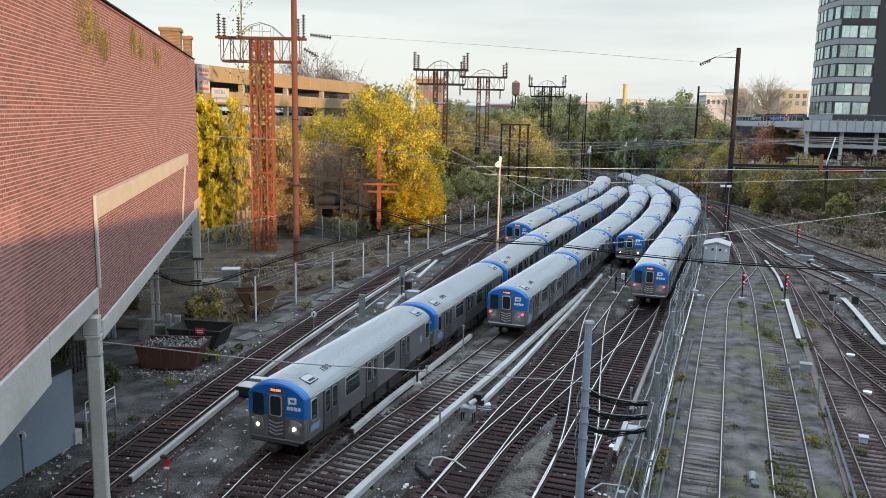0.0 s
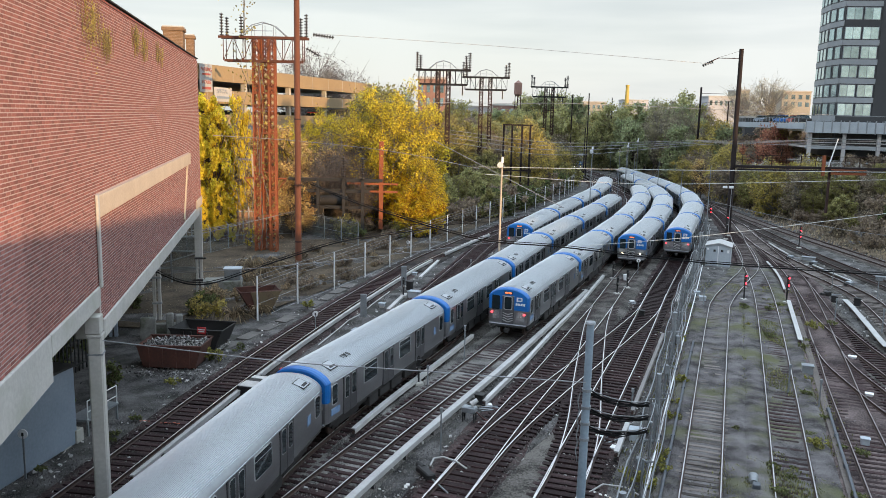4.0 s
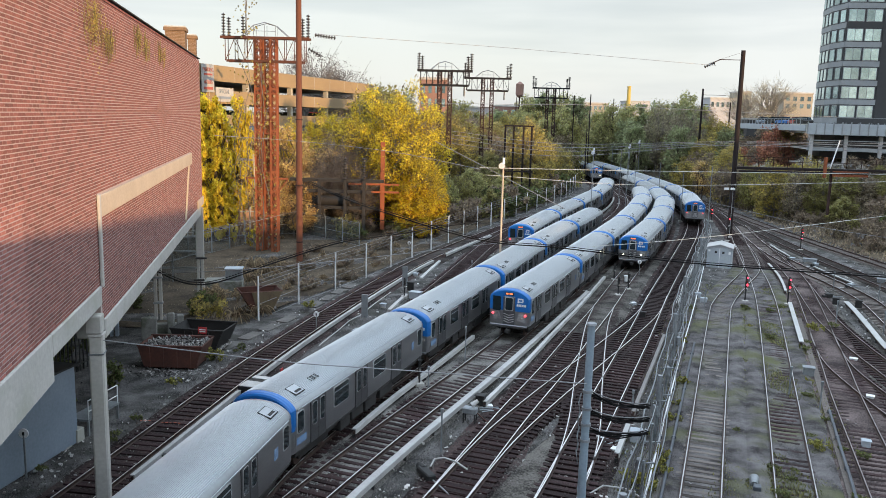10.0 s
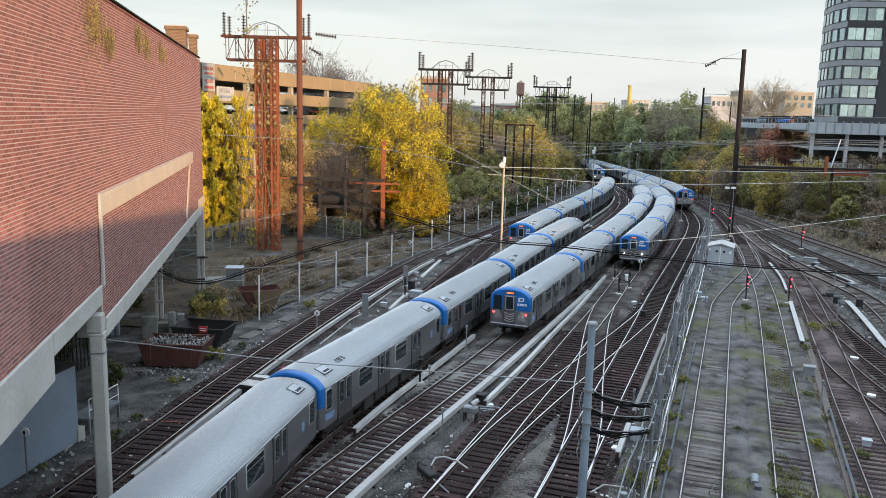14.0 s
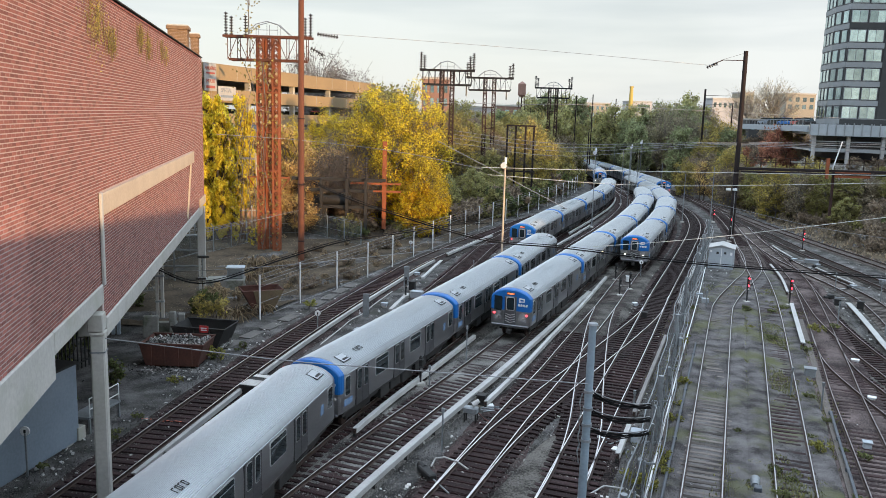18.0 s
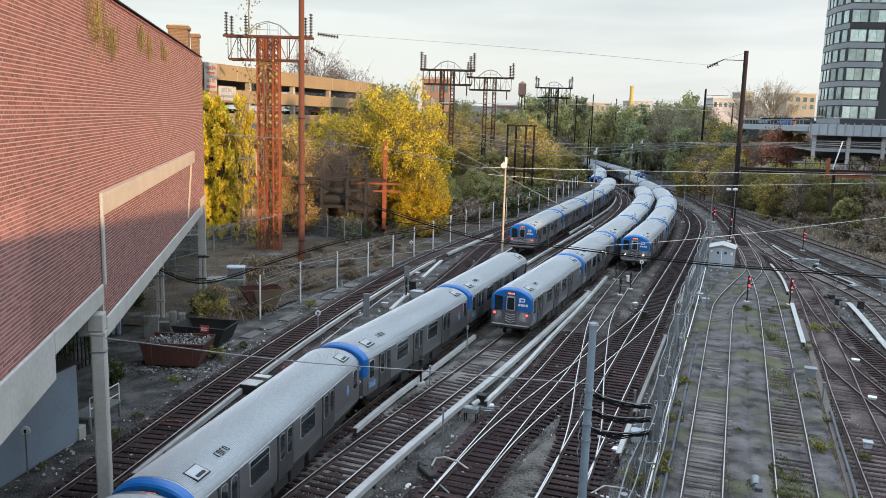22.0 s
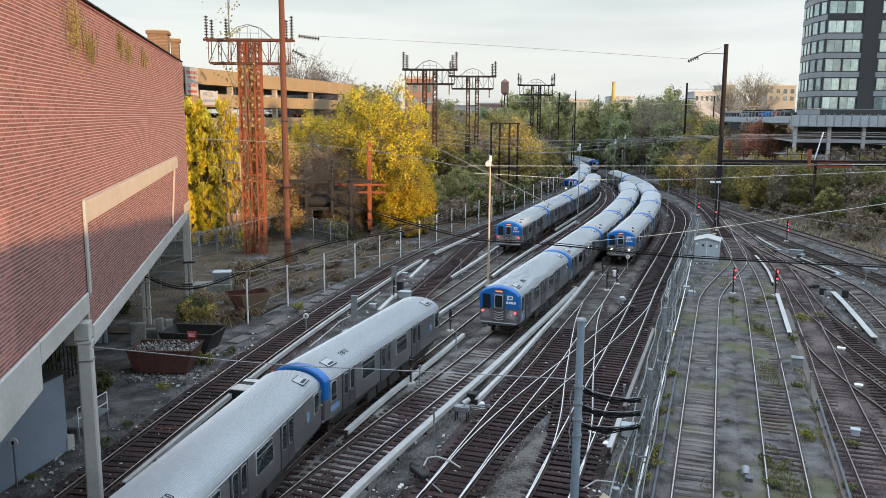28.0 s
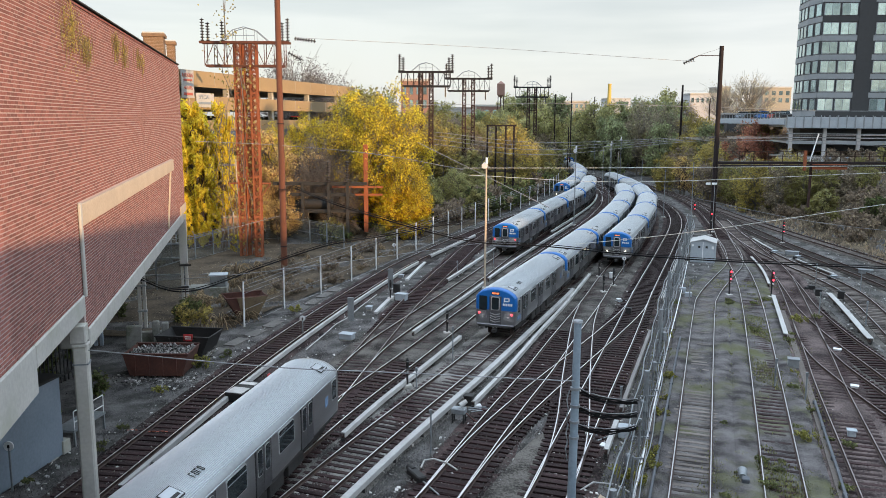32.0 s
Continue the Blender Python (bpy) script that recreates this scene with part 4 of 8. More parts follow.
    # sides
    for sx in (-1, 1):
        x = sx * 1.375
        for yc in (h - 2.15, h - 6.4, h - 10.65):
            d = part("side_door", Geo().plate(x, yc, 1.83, 1.36, 1.76, .03, .05), M["rubber"], car, "dark-seamed double sliding door")
            for k in (-1, 1):
                part("door_leaf", Geo().plate(x + sx * 0.012, yc + k * 0.325, 1.83, 0.62, 1.72, .03, .04), M["doorsteel"], d)
                part("door_window_frame", Geo().plate(x + sx * 0.026, yc + k * 0.325, 2.16, 0.42, 0.98, .014, .10), M["frame"], d)
                part("door_glass", Geo().plate(x + sx * 0.034, yc + k * 0.325, 2.16, 0.36, 0.92, .014, .08), M["darkglass"], d)
        for yc, w in ((h - 4.3, 1.4), (h - 8.5, 1.4), (-h + 0.80, 0.5), (h - 0.66, 0.46)):
            f = part("window_frame", Geo().plate(x + sx * 0.004, yc, 2.18, w + 0.09, 0.92, .03, .11), M["frame"], car)
            part("window_glass", Geo().plate(x + sx * 0.020, yc, 2.18, w, 0.84, .014, .09), M["darkglass"], f)
            if w > 1:
                part("window_bar", Geo().box(x + sx * 0.026, yc, 2.40, 0.012, w, 0.035), M["galv"], f)
        part("side_decal", Geo().box(x + sx * 0.004, -h + 1.75, 1.95, 0.012, 0.36, 0.42), M["paleblue"], car, "faded blue square decal")
        part("decal_panel", Geo().box(x + sx * 0.003, h - 0.75, 1.42, 0.012, 0.8, 0.3), M["paleblue"], car, "faded blue panel")
        part("sill", Geo().box(sx * 1.33, 0, 0.96, 0.08, CAR - 0.6, 0.1, bev=.02), M["under"], car)
    # roof details
    for yc in (h - 1.25, -h + 1.1):
        lid = Matrix.Translation((-0.80, yc, roof_z(-.80) + .01)) @ Matrix.Rotation(radians(-19), 4, "Y")
        part("hatch_rim", Geo().box(0, 0, 0, 0.56, 0.72, 0.045, m=lid), M["rubber"], car, "dark seal round the hatch")
        hatch = part("roof_hatch", Geo().box(0, 0, .006, 0.50, 0.66, 0.05, bev=.01, m=lid), M["roofsteel"], car)
        part("hatch_grille", Geo().box(-0.13, 0, .034, 0.12, 0.46, 0.012, m=lid), M["rubber"], hatch)
    g = Geo()
    tilt = Matrix.Translation((-0.78, h - 2.5, roof_z(-.78) + .032)) @ Matrix.Rotation(radians(-18), 4, "Y")
    for i in range(4):
        y = -i * .18
        g.box(0, y, 0, .26, .03, .012, m=tilt).box(.12, y - .05, 0, .035, .1, .012, m=tilt)
        if i % 2:
            g.box(-.12, y - .05, 0, .035, .1, .012, m=tilt).box(0, y - .10, 0, .22, .03, .012, m=tilt)
    part("roof_number", g, M["rubber"], car, "dark number bars on the roof")
    # underneath
    part("underframe", Geo().box(0, 0, 0.80, 2.3, CAR - 1.2, 0.34), M["under"], car)
    for yc, w, d in ((2.5, 1.0, .5), (1.2, 1.2, .42), (-0.3, 1.3, .52), (-2.2, 1.6, .46)):
        for sx in (-1,):
            part("equipment_box", Geo().box(sx * 0.95, yc, 0.84 - d / 2, 0.72, w, d, bev=.03), M["under"], car)
    for yc in (h - 2.4, -h + 2.4):
        tr = part("truck", Geo().box(0.98, yc, 0.5, 0.16, 2.6, 0.3, bev=.04).box(-0.98, yc, 0.5, 0.16, 2.6, 0.3, bev=.04).box(0, yc, 0.5, 1.8, 0.5, 0.3), M["under"], car, "dark steel truck frame")
        for dy in (-1.0, 1.0):
            for sx in (-1, 1):
                part("wheel", Geo().tube((sx * 0.70, yc + dy, 0.36), (sx * 0.83, yc + dy, 0.36), 0.355, n=16), M["rail"], tr)
    part("coupler", Geo().box(0, h + 0.15, 0.62, 0.3, 0.5, 0.26, bev=.04), M["under"], car)
    part("rear_coupler", Geo().box(0, -h - 0.18, 0.62, 0.3, 0.4, 0.26, bev=.04), M["under"], car)
    return car


def car_pose(r, s):
    """The pose of a car whose blue end stands s metres along a route."""
    a, b = on(r, s + 2.4), on(r, s + CAR - 2.4)
    d = (a - b).normalized()
    c = (a + b) / 2
    return Matrix.Translation((c.x, c.y, 0.002)) @ Matrix.Rotation(math.atan2(-d.x, d.y), 4, "Z")


first_car = car_body()
used_first = [False]


def make_car(m, label, lights):
    if used_first[0]:
        c = copy_thing(first_car, m)
    else:
        c, used_first[0] = first_car, True
        c.matrix_basis = m
    c["label"] = label
    if lights:
        lit_cars.append((c, lights))
    return c


lit_cars = []


def train(key, s, count, what, lights):
    cars = []
    for i in range(count):
        end = "" if i else ", leading"
        cars.append(make_car(car_pose(R[key], s + i * PITCH), what + end, lights if i == 0 else ""))
    return cars


front_y = lambda key, y: s_at_y(R[key], y)
train("middle", front_y("middle", 50.45), 6, "parked silver subway car with a blue cab end", "red")
# headlights of the third track's train glow in place of a reflection on their panels
train("third", front_y("third", 76.4), 6, "parked silver subway car with a blue cab end", "white")
train("spur", front_y("spur", 82.6), 5, "parked silver subway car with a blue cab end", "red")
moving_near = train("main", front_y("main", 31.6), 7, "silver subway car rolling slowly, blue cab end", "white")
moving_away = train("fourth", front_y("fourth", 59.4), 7, "silver subway car rolling away, blue cab end", "red")
moving_far = train("siding", front_y("siding", 186), 5, "silver subway car creeping closer, blue cab end", "white")
for c, lights in lit_cars:
    for o in c.children_recursive:
        what = o.name.split(".")[0]
        if (what == "headlight" and lights == "white") or (what == "tail_light" and lights == "red"):
            o.data = o.data.copy()
            o.data.materials[0] = M["head"] if lights == "white" else M["tail"]


# ---- the brick building over the siding ----
def lathe(geo, profile, n=10, m=None):
    k = len(profile)
    v = [(r * math.cos(6.28318 * i / n), r * math.sin(6.28318 * i / n), z) for i in range(n) for r, z in profile]
    return geo.add(v, [(i * k + j, ((i + 1) % n) * k + j, ((i + 1) % n) * k + j + 1, i * k + j + 1) for i in range(n) for j in range(k - 1)], True, m)


# wall frame: x along the wall away from the eye, y out of the wall towards the tracks, z up
WALL = Matrix(((-0.2009, 0.9796, 0, -11.53), (0.9796, 0.2009, 0, 26.0), (0, 0, 1, 0), (0, 0, 0, 1)))
W0, W1, WTOP = -44.0, 38.4, 18.1
bld = thing("brick_building", "red brick building raised on concrete over the siding", "building")
bld.matrix_basis = WALL
part("core", Geo().box((W0 + 0.9) / 2, -6.02, (8.17 + 17.9) / 2, 0.9 - W0, 12, 17.9 - 8.17).box((0.9 + W1) / 2, -6.02, (6.9 + 17.9) / 2, W1 - 0.9, 12, 17.9 - 6.9), M["mortar"], bld, "pale mortar joints")
part("roof_cap", Geo().box((W0 + W1) / 2, -6.0, 18.12, W1 - W0 + .1, 12.08, 0.07, bev=.02), M["black"], bld, "dark metal roof edge")
part("concrete_beam", Geo().box((W0 - 5.3) / 2, -0.45, 7.5, -5.3 - W0, 1.0, 1.34, bev=.04).box(-2.2, -0.45, 7.83, 6.2, 1.0, 0.68, bev=.04)
     .box((1.3 + 36.2) / 2, -0.45, 6.55, 34.9, 1.0, 0.72, bev=.04), M["concrete"], bld, "stained pale concrete beam")
part("floor_slab", Geo().box((W0 + W1) / 2, -6.4, 7.1, W1 - W0 - .4, 10.8, 0.5), M["concrete"], bld)
part("joint_strip", Geo().box(1.02, 0.05, 9.7, 0.24, 0.1, 3.2, bev=.02), M["concrete"], bld)
part("stone_band", Geo().box(15.8, 0.045, 10.87, 29.6, 0.09, 0.76, bev=.02), M["beige"], bld, "beige stone band")
part("stone_brace", Geo().box(0, 0, 0, 0.34, 0.08, 4.6, m=Matrix.Translation((27.6, 0.05, 8.9)) @ Matrix.Rotation(radians(38), 4, "Y")), M["beige"], bld)
part("stone_edge", Geo().box(36.3, 0.04, 7.16, 4.2, 0.09, 0.66, bev=.02), M["beige"], bld)
rb = random.Random(3)
near_bricks, rest = [], Geo()
COURSE, BL = 0.105, 0.305
BRICK = Geo().box(0, 0, 0, BL - 0.036, 0.05, COURSE - 0.028, bev=0.006)
k = 0
z = 6.9 + COURSE / 2
while z < 18.05:
    x = W0 + 24 + (k % 2) * BL / 2 if z > 8.2 else 1.0
    while x < W1 - 0.1:
        inside = not (1.0 < x < 30.6 and 10.42 < z < 11.32)
        if z < 8.2 and x < 1.3:
            inside = False
        if inside:
            if -9.4 < x < -7.0 and 8.2 < z < 11.9 and len(near_bricks) < 300:
                near_bricks.append((x, z))
            else:
                o = rb.uniform(-.004, .004)
                hx, hz, y = BL / 2 - .018, COURSE / 2 - .014, -0.012 + o * .6
                rest.add([(x - hx, y, z - hz), (x + hx, y, z - hz), (x + hx, y, z + hz), (x - hx, y, z + hz),
                          (x - hx, -.02, z - hz), (x + hx, -.02, z - hz), (x + hx, -.02, z + hz), (x - hx, -.02, z + hz)],
                         [(1, 0, 3, 2), (0, 1, 5, 4), (2, 3, 7, 6), (3, 0, 4, 7), (1, 2, 6, 5)])
        x += BL
    k += 1
    z += COURSE
brick_wall = rest
# dead ivy left on the brick near the roof
ri = random.Random(8)
for (x0, z0, sx, sz, n) in ((1.6, 17.0, 1.5, .9, 900), (3.9, 16.5, .9, .5, 420), (10.4, 17.2, 1.0, .45, 360), (12.3, 16.9, .8, .35, 220), (17.5, 17.0, 1.6, .35, 260)):
    g = Geo()
    for i in range(n):
        x, z, a, q = x0 + ri.gauss(0, sx * .55), z0 + ri.gauss(0, sz * .6), ri.uniform(0, 6.28), ri.uniform(.02, .06)
        if z < 17.95:
            g.add([(x + math.cos(a + k * 2.1) * q, .02 + ri.uniform(0, .05), z + math.sin(a + k * 2.1) * q) for k in range(3)], [(0, 1, 2)])
    for i in range(14):
        x, z = x0 + ri.gauss(0, sx * .5), z0 + ri.gauss(0, sz * .5)
        g.line([(x, .02, z - .5), (x + ri.uniform(-.1, .1), .03, z), (x + ri.uniform(-.2, .2), .02, min(z + .5, 17.9))], .008, 3)
    o = solid("dead_ivy", g, L["gilt"], "dry remains of ivy clinging to the brick", "ivy", "ivy remains")
    o.matrix_basis = WALL
for x0, y0, s, h in ((34.4, -1.2, 1.35, 19.95), (38.0, -0.45, .6, 19.75)):
    c = thing("chimney", "square orange brick chimney on the roof", "chimney")
    c.matrix_basis = WALL @ pose(x0, y0, 18.2)
    g, zz = Geo(), 0.0
    while zz < h - 18.2:          # brick courses, each a little in or out
        e = rb.uniform(-.015, .015)
        g.box(0, 0, zz + .045, s + e, s + e, .085)
        zz += .1
    part("shaft", Geo().box(0, 0, (h - 18.2) / 2, s - .05, s - .05, h - 18.2), M["mortar"], c)
    tagged(part("brickwork", g, M["chimney"], c, "orange brick courses"), kind="stuff")
    part("corbel", Geo().box(0, 0, h - 18.3, s + .2, s + .2, 0.25, bev=.03), M["chimney"], c)
    part("cap", Geo().box(0, 0, h - 18.13, s + .1, s + .1, 0.1, bev=.02), M["concrete"], c)

col = thing("concrete_column", "tall grey concrete column under the brick building", "column", at=(-11.55, 26.05, -0.35), turn=11.6)
part("shaft", Geo().box(0, 0, 3.5, 0.46, 0.46, 7.0, bev=.05), M["concrete"], col)
part("collar", Geo().box(0, 0, 7.03, .50, .50, .10, bev=.02), M["concrete"], col)
part("bearing", Geo().box(-0.05, 0.05, 7.4, 0.5, 0.55, 0.6, bev=.03), M["concrete"], col)
part("strap", Geo().box(0, 0, 6.4, 0.5, 0.5, 0.05), M["galv"], col)
for x0, y0 in ((-19.7, 54.4), (-19.2, 62.5), (-24, 40), (-21, 50)):
    c = thing("steel_column", "pale twin-legged steel column under the building", "column", at=(x0, y0, -0.3), turn=11.6)
    for d in (-.17, .17):
        part("leg", Geo().box(d, 0, 3.3, 0.2, 0.3, 6.6, bev=.02), M["greypaint" if y0 < 54 else "concrete"], c)
    if y0 > 60:
        part("casing", Geo().box(0, 0, 5.0, 0.6, 0.42, 3.9, bev=.03), M["concrete"], c, "pale concrete casing")
        part("clamp", Geo().box(.1, -.24, 2.95, .9, .1, .14).box(-.1, -.24, 1.2, .8, .1, .14), M["black"], c)
    for zz in (1.2, 3.0):
        part("tie_plate", Geo().box(0, 0, zz, 0.62, 0.34, 0.12), M["galv"], c)
wall2 = Geo().box(-31.5, 40, 3.3, 0.4, 60, 7.2)
solid("wall_west", wall2, M["concrete"], "dim concrete wall under the building", "wall", kind="structure")
# grey container, landing and screens below the building
box = thing("metal_container", "blue-grey painted metal container under the building", "container", at=(-19.4, 27.6, -0.3), turn=-11.0)
part("body", Geo().box(0, 0, 1.75, 5.0, 12.5, 3.5, bev=.04), M["greypaint"], box)
part("top_edge", Geo().box(0, 0, 3.53, 5.1, 12.6, 0.1), M["black"], box)
for i in range(3):
    part("footing", Geo().box(2.2, 5.6 - i * 5, -0.1, 0.6, 0.5, 0.4, bev=.03), M["concrete"], box)
land = thing("steel_landing", "small steel landing with pale handrails", "landing", at=(-15.9, 34.7, -0.3), turn=-11)
part("deck", Geo().box(0, 0.4, 0.75, 1.0, 2.4, 0.1), M["galv"], land)
for dx, dy in ((-.45, -.7), (.45, -.7), (.45, 1.5), (-.45, 1.5)):
    part("leg", Geo().box(dx, dy, 0.37, 0.09, 0.09, 0.75), M["galv"], land)
for zz in (1.15, 1.65):
    part("handrail", Geo().tube((.47, -.7, zz), (.47, 1.5, zz), 0.025, n=6), M["white"], land)
for dy in (-.7, .4, 1.5):
    part("baluster", Geo().tube((.47, dy, .8), (.47, dy, 1.65), 0.025, n=6), M["white"], land)
for i in range(2):
    part("block", Geo().box(-.2 + .5 * i, -1.3, 0.3, 0.4, 0.5, 0.6, bev=.03), M["concrete"], land)
irf = thing("iron_fence", "dark upright iron bars under the building", "fence", at=(-20.3, 41.5, -.3), turn=80)
part("rail", Geo().box(0, 0, 2.3, 5.2, .06, .08).box(0, 0, .4, 5.2, .06, .08), M["black"], irf)
for i in range(16):
    part("bar", Geo().box(-2.5 + i * .333, 0, 1.35, .07, .05, 2.7), M["black"], irf)
# half-transparent panels added in place of an open lattice fence and its hazy look
scr = thing("metal_screen", "tall grey half-transparent screen in place of an open lattice fence", "screen", at=(-24.0, 66.5, -0.2), turn=8)
for i in range(14):
    part("panel", Geo().box(-3.2 + i * 0.5, 0.03 * (i % 2), 1.95, 0.49, 0.06, 3.9, bev=.012), M["screen"], scr)
for zz in (1.2, 2.6, 3.85):
    part("girt", Geo().box(0, -0.1, zz, 7.2, 0.1, 0.12), M["galv"], scr)
for d in (-1.4, 1.2, 3.55):
    part("upright", Geo().box(d, -.16, 2.0, .12, .12, 4.1), M["galv"], scr)
part("brace", Geo().line([(-1.4, -.2, 1.0), (3.5, -.2, 2.5)], .05, 5).line([(-1.4, -.2, 2.0), (1.2, -.2, 3.3)], .05, 5), M["galv"], scr)

# unseen deck and walls added behind the eye, stepped to shape the yard's shade
solid("viewing_deck", Geo().box(-10.5, -11, 12.1, 131, 5, 0.9).box(-10.5, -13.2, 13.25, 131, 0.5, 2.1).box(65.5, -11, 11.1, 21, 5, 0.8).box(81, -11, 11.55, 10, 5, 0.9).box(103, -11, 11.55, 34, 5, 0.9).box(113, -13.2, 12.7, 14, 0.5, 2.1), M["concrete"], "unseen concrete slabs added to shade the yard", "bridge", kind="structure")
solid("wall_south", Geo().box(-10.5, -15, 5.5, 131, 1.0, 13).box(65.5, -15, 5.2, 21, 1.0, 12.4).box(98, -15, 5.5, 44, 1.0, 13).box(162.5, -24, 11.5, 85, 20, 25).box(272.5, -24, 40, 135, 20, 82), M["concrete"], "unseen plain concrete blocks added to shade the yard", "wall", kind="structure")


# ---- towers and poles ----
def insulator(parent, x, y, z, length, tilt=None, name="insulator", fat=1.0):
    n = max(5, int(length / 0.27))
    prof = [(0.03, 0)]
    for i in range(n):
        a = length * (i + .2) / n
        prof += [(0.06 * fat, a), (0.2 * fat, a + .04), (0.21 * fat, a + .11), (0.06 * fat, a + .15)]
    prof.append((0.03, length))
    m = Matrix.Translation((x, y, z)) @ (tilt or Matrix.Identity(4))
    return part(name, lathe(Geo(), prof, 9, m), M["insul"], parent, "brown ribbed porcelain insulator")


def lattice_leg(x, y, z0, z1, w, bold=1.0):
    """A narrow laced leg: four angles with diagonal lacing."""
    g = Geo()
    for a in (-1, 1):
        for b in (-1, 1):
            g.box(x + a * w / 2, y + b * w / 2, (z0 + z1) / 2, 0.14 * bold, 0.14 * bold, z1 - z0)
    n = int((z1 - z0) / (w * 1.1))
    st = (z1 - z0) / n
    for i in range(n):
        z = z0 + i * st
        for s in (-1, 1):
            for b in (-1, 1):
                g.tube((x - s * w / 2, y + b * w / 2, z), (x + s * w / 2, y + b * w / 2, z + st), 0.045 * bold, n=4, smooth=False)
                if s > 0 or bold < 1.5:
                    g.tube((x + b * w / 2, y - s * w / 2, z), (x + b * w / 2, y + s * w / 2, z + st), 0.045 * bold, n=4, smooth=False)
        if bold < 1.5 and i % 3 == 0:
            g.box(x, y - w / 2 - .02, z, w + .1, .03, .22)
    return g


def pylon(x, y, turn, paint, label, full=True, z0=-0.3):
    t = thing("transmission_tower", label, "transmission tower", "old transmission towers", at=(x, y, 0), turn=turn)
    mt = M[paint]
    bold = 1.0 if full else 1.25
    for lx in (-0.8, 0, 0.8) if full else (-0.85, .85):
        part("laced_leg", lattice_leg(lx, 0.5 * (lx == 0), z0, 21.4, 0.62, bold), mt, t)
    for zz in (3.5, 8.0, 12.0, 16.0):
        part("cross_brace", Geo().box(0, 0, zz, 2.0, 0.7, 0.14), mt, t)
    for zz, hw in ((21.5, 4.5), (19.2, 3.9)):
        for dy in (-.5, .5):
            part("arm_chord", Geo().box(0, dy, zz, hw * 2, 0.15 * bold, 0.24 if full else .32), M["rustarm"] if full else M["blackarm"], t)
    for i in range(9):
        xx = -4 + i
        g = Geo().tube((xx, -.5, 19.2), (xx, -.5, 21.5), 0.045 * bold, n=4, smooth=False).tube((xx, .5, 19.2), (xx, .5, 21.5), 0.045 * bold, n=4, smooth=False)
        if i < 8:
            s = 1 if i % 2 else 0
            g.tube((xx + s, -.5, 19.2), (xx + 1 - s, -.5, 21.5), 0.04, n=4, smooth=False)
        g.tube((xx, -.5, 21.5), (xx, .5, 21.5), 0.045, n=4, smooth=False)
        part("arm_lacing", g, M["rustarm"] if full else M["blackarm"], t)
    g = Geo()
    for dy in (-.5, .5):
        g.line([(-2.4, dy, 21.6), (-1.1, dy, 22.7), (0, dy, 23.0), (1.1, dy, 22.7), (2.4, dy, 21.6)], 0.045, 4)
        for xx in (-1.1, 0, 1.1):
            g.tube((xx, dy, 21.6), (xx, dy, 22.75), 0.03, n=4, smooth=False)
    g.line([(-1.1, -.5, 22.15), (1.1, -.5, 22.15)], .03, 4)
    part("top_cage", g, M["galv"], t, "pale bowed top frame")
    for xx in (-4.3, -3.75, 3.75, 4.3):
        insulator(t, xx, 0, 21.6, (2.3 if abs(xx) > 4 else 1.9) * (1 if full else 1.2), fat=1.0 if full else 1.5)
    if full:
        insulator(t, -2.3, 0, 21.6, 2.0)
        insulator(t, 4.9, 0.2, 21.95, 2.2, Matrix.Rotation(radians(97), 4, "Y"), "strain_insulator")
        insulator(t, 4.2, 0.4, 20.6, 1.5, Matrix.Rotation(radians(118), 4, "Y"), "strain_insulator")
        part("lower_arm", Geo().box(0, -.2, 7.4, 4.4, 0.16, 0.16).tube((-2.2, -.2, 7.4), (-.9, -.2, 5.6), .06, n=4).tube((2.2, -.2, 7.4), (.9, -.2, 5.6), .06, n=4), mt, t)
    else:
        part("bus_post", Geo().tube((3.2, 0, 19.2), (3.2, 0, 17.5), .12, n=6), M["insul"], t)
    return t


pylon(-18.4, 83.2, -2, "rust", "orange rusty lattice transmission tower with insulators")
pylon(-0.4, 134, -4, "darkrust", "dark rusty lattice transmission tower", False)
pylon(7.7, 156, -4, "darkrust", "dark rusty lattice transmission tower", False)
pylon(25.2, 198, -4, "darkrust", "dark rusty lattice transmission tower", False)


def pole(x, y, top, r, paint, label, lean=(0, 0), arms=(), name="utility_pole", z0=-0.4):
    t = thing(name, label, "pole", "poles of the yard", at=(x, y, 0))
    part("shaft", Geo().tube((0, 0, z0), (lean[0], lean[1], top), r, r * .8, 10), M[paint], t)
    for g in arms:
        part("arm", g, M[paint], t)
    return t


p = pole(-13.45, 74.2, 30, 0.30, "streakrust", "tall rusty steel pole streaked orange")
for zz in (2.2, 7.5, 13.5):
    part("band", Geo().tube((0, 0, zz), (0, 0, zz + .12), .33, n=10), M["darkrust"], p)
p = pole(37.7, 104.9, 23.4, 0.34, "blackrust", "tall dark rusty steel pole", (-0.15, 0))
part("bracket", Geo().tube((0, 0, 22.2), (-3.0, 0, 22.2), .05, n=5).tube((-3.0, 0, 22.2), (-4.3, 0, 21.6), .07, n=6).tube((-0.1, 0, 23.2), (-3.0, 0, 22.25), .02, n=4), M["darkrust"], p)
insulator(p, -5.0, 0, 21.2, 1.5, Matrix.Rotation(radians(66), 4, "Y"))
part("clamp", Geo().box(0, 0, 11.9, 1.4, .3, .14).box(-.8, 0, 11.8, .5, .2, .2).box(.9, 0, 11.9, .6, .2, .2), M["black"], p)
p = pole(59.4, 190, 22.0, 0.28, "blackrust", "dark rusty steel pole among trees")
part("bracket", Geo().tube((0, 0, 20.6), (5.4, 0, 20.6), .05, n=5).tube((0, 0, 18.4), (5.2, 0, 18.7), .05, n=5), M["darkrust"], p)
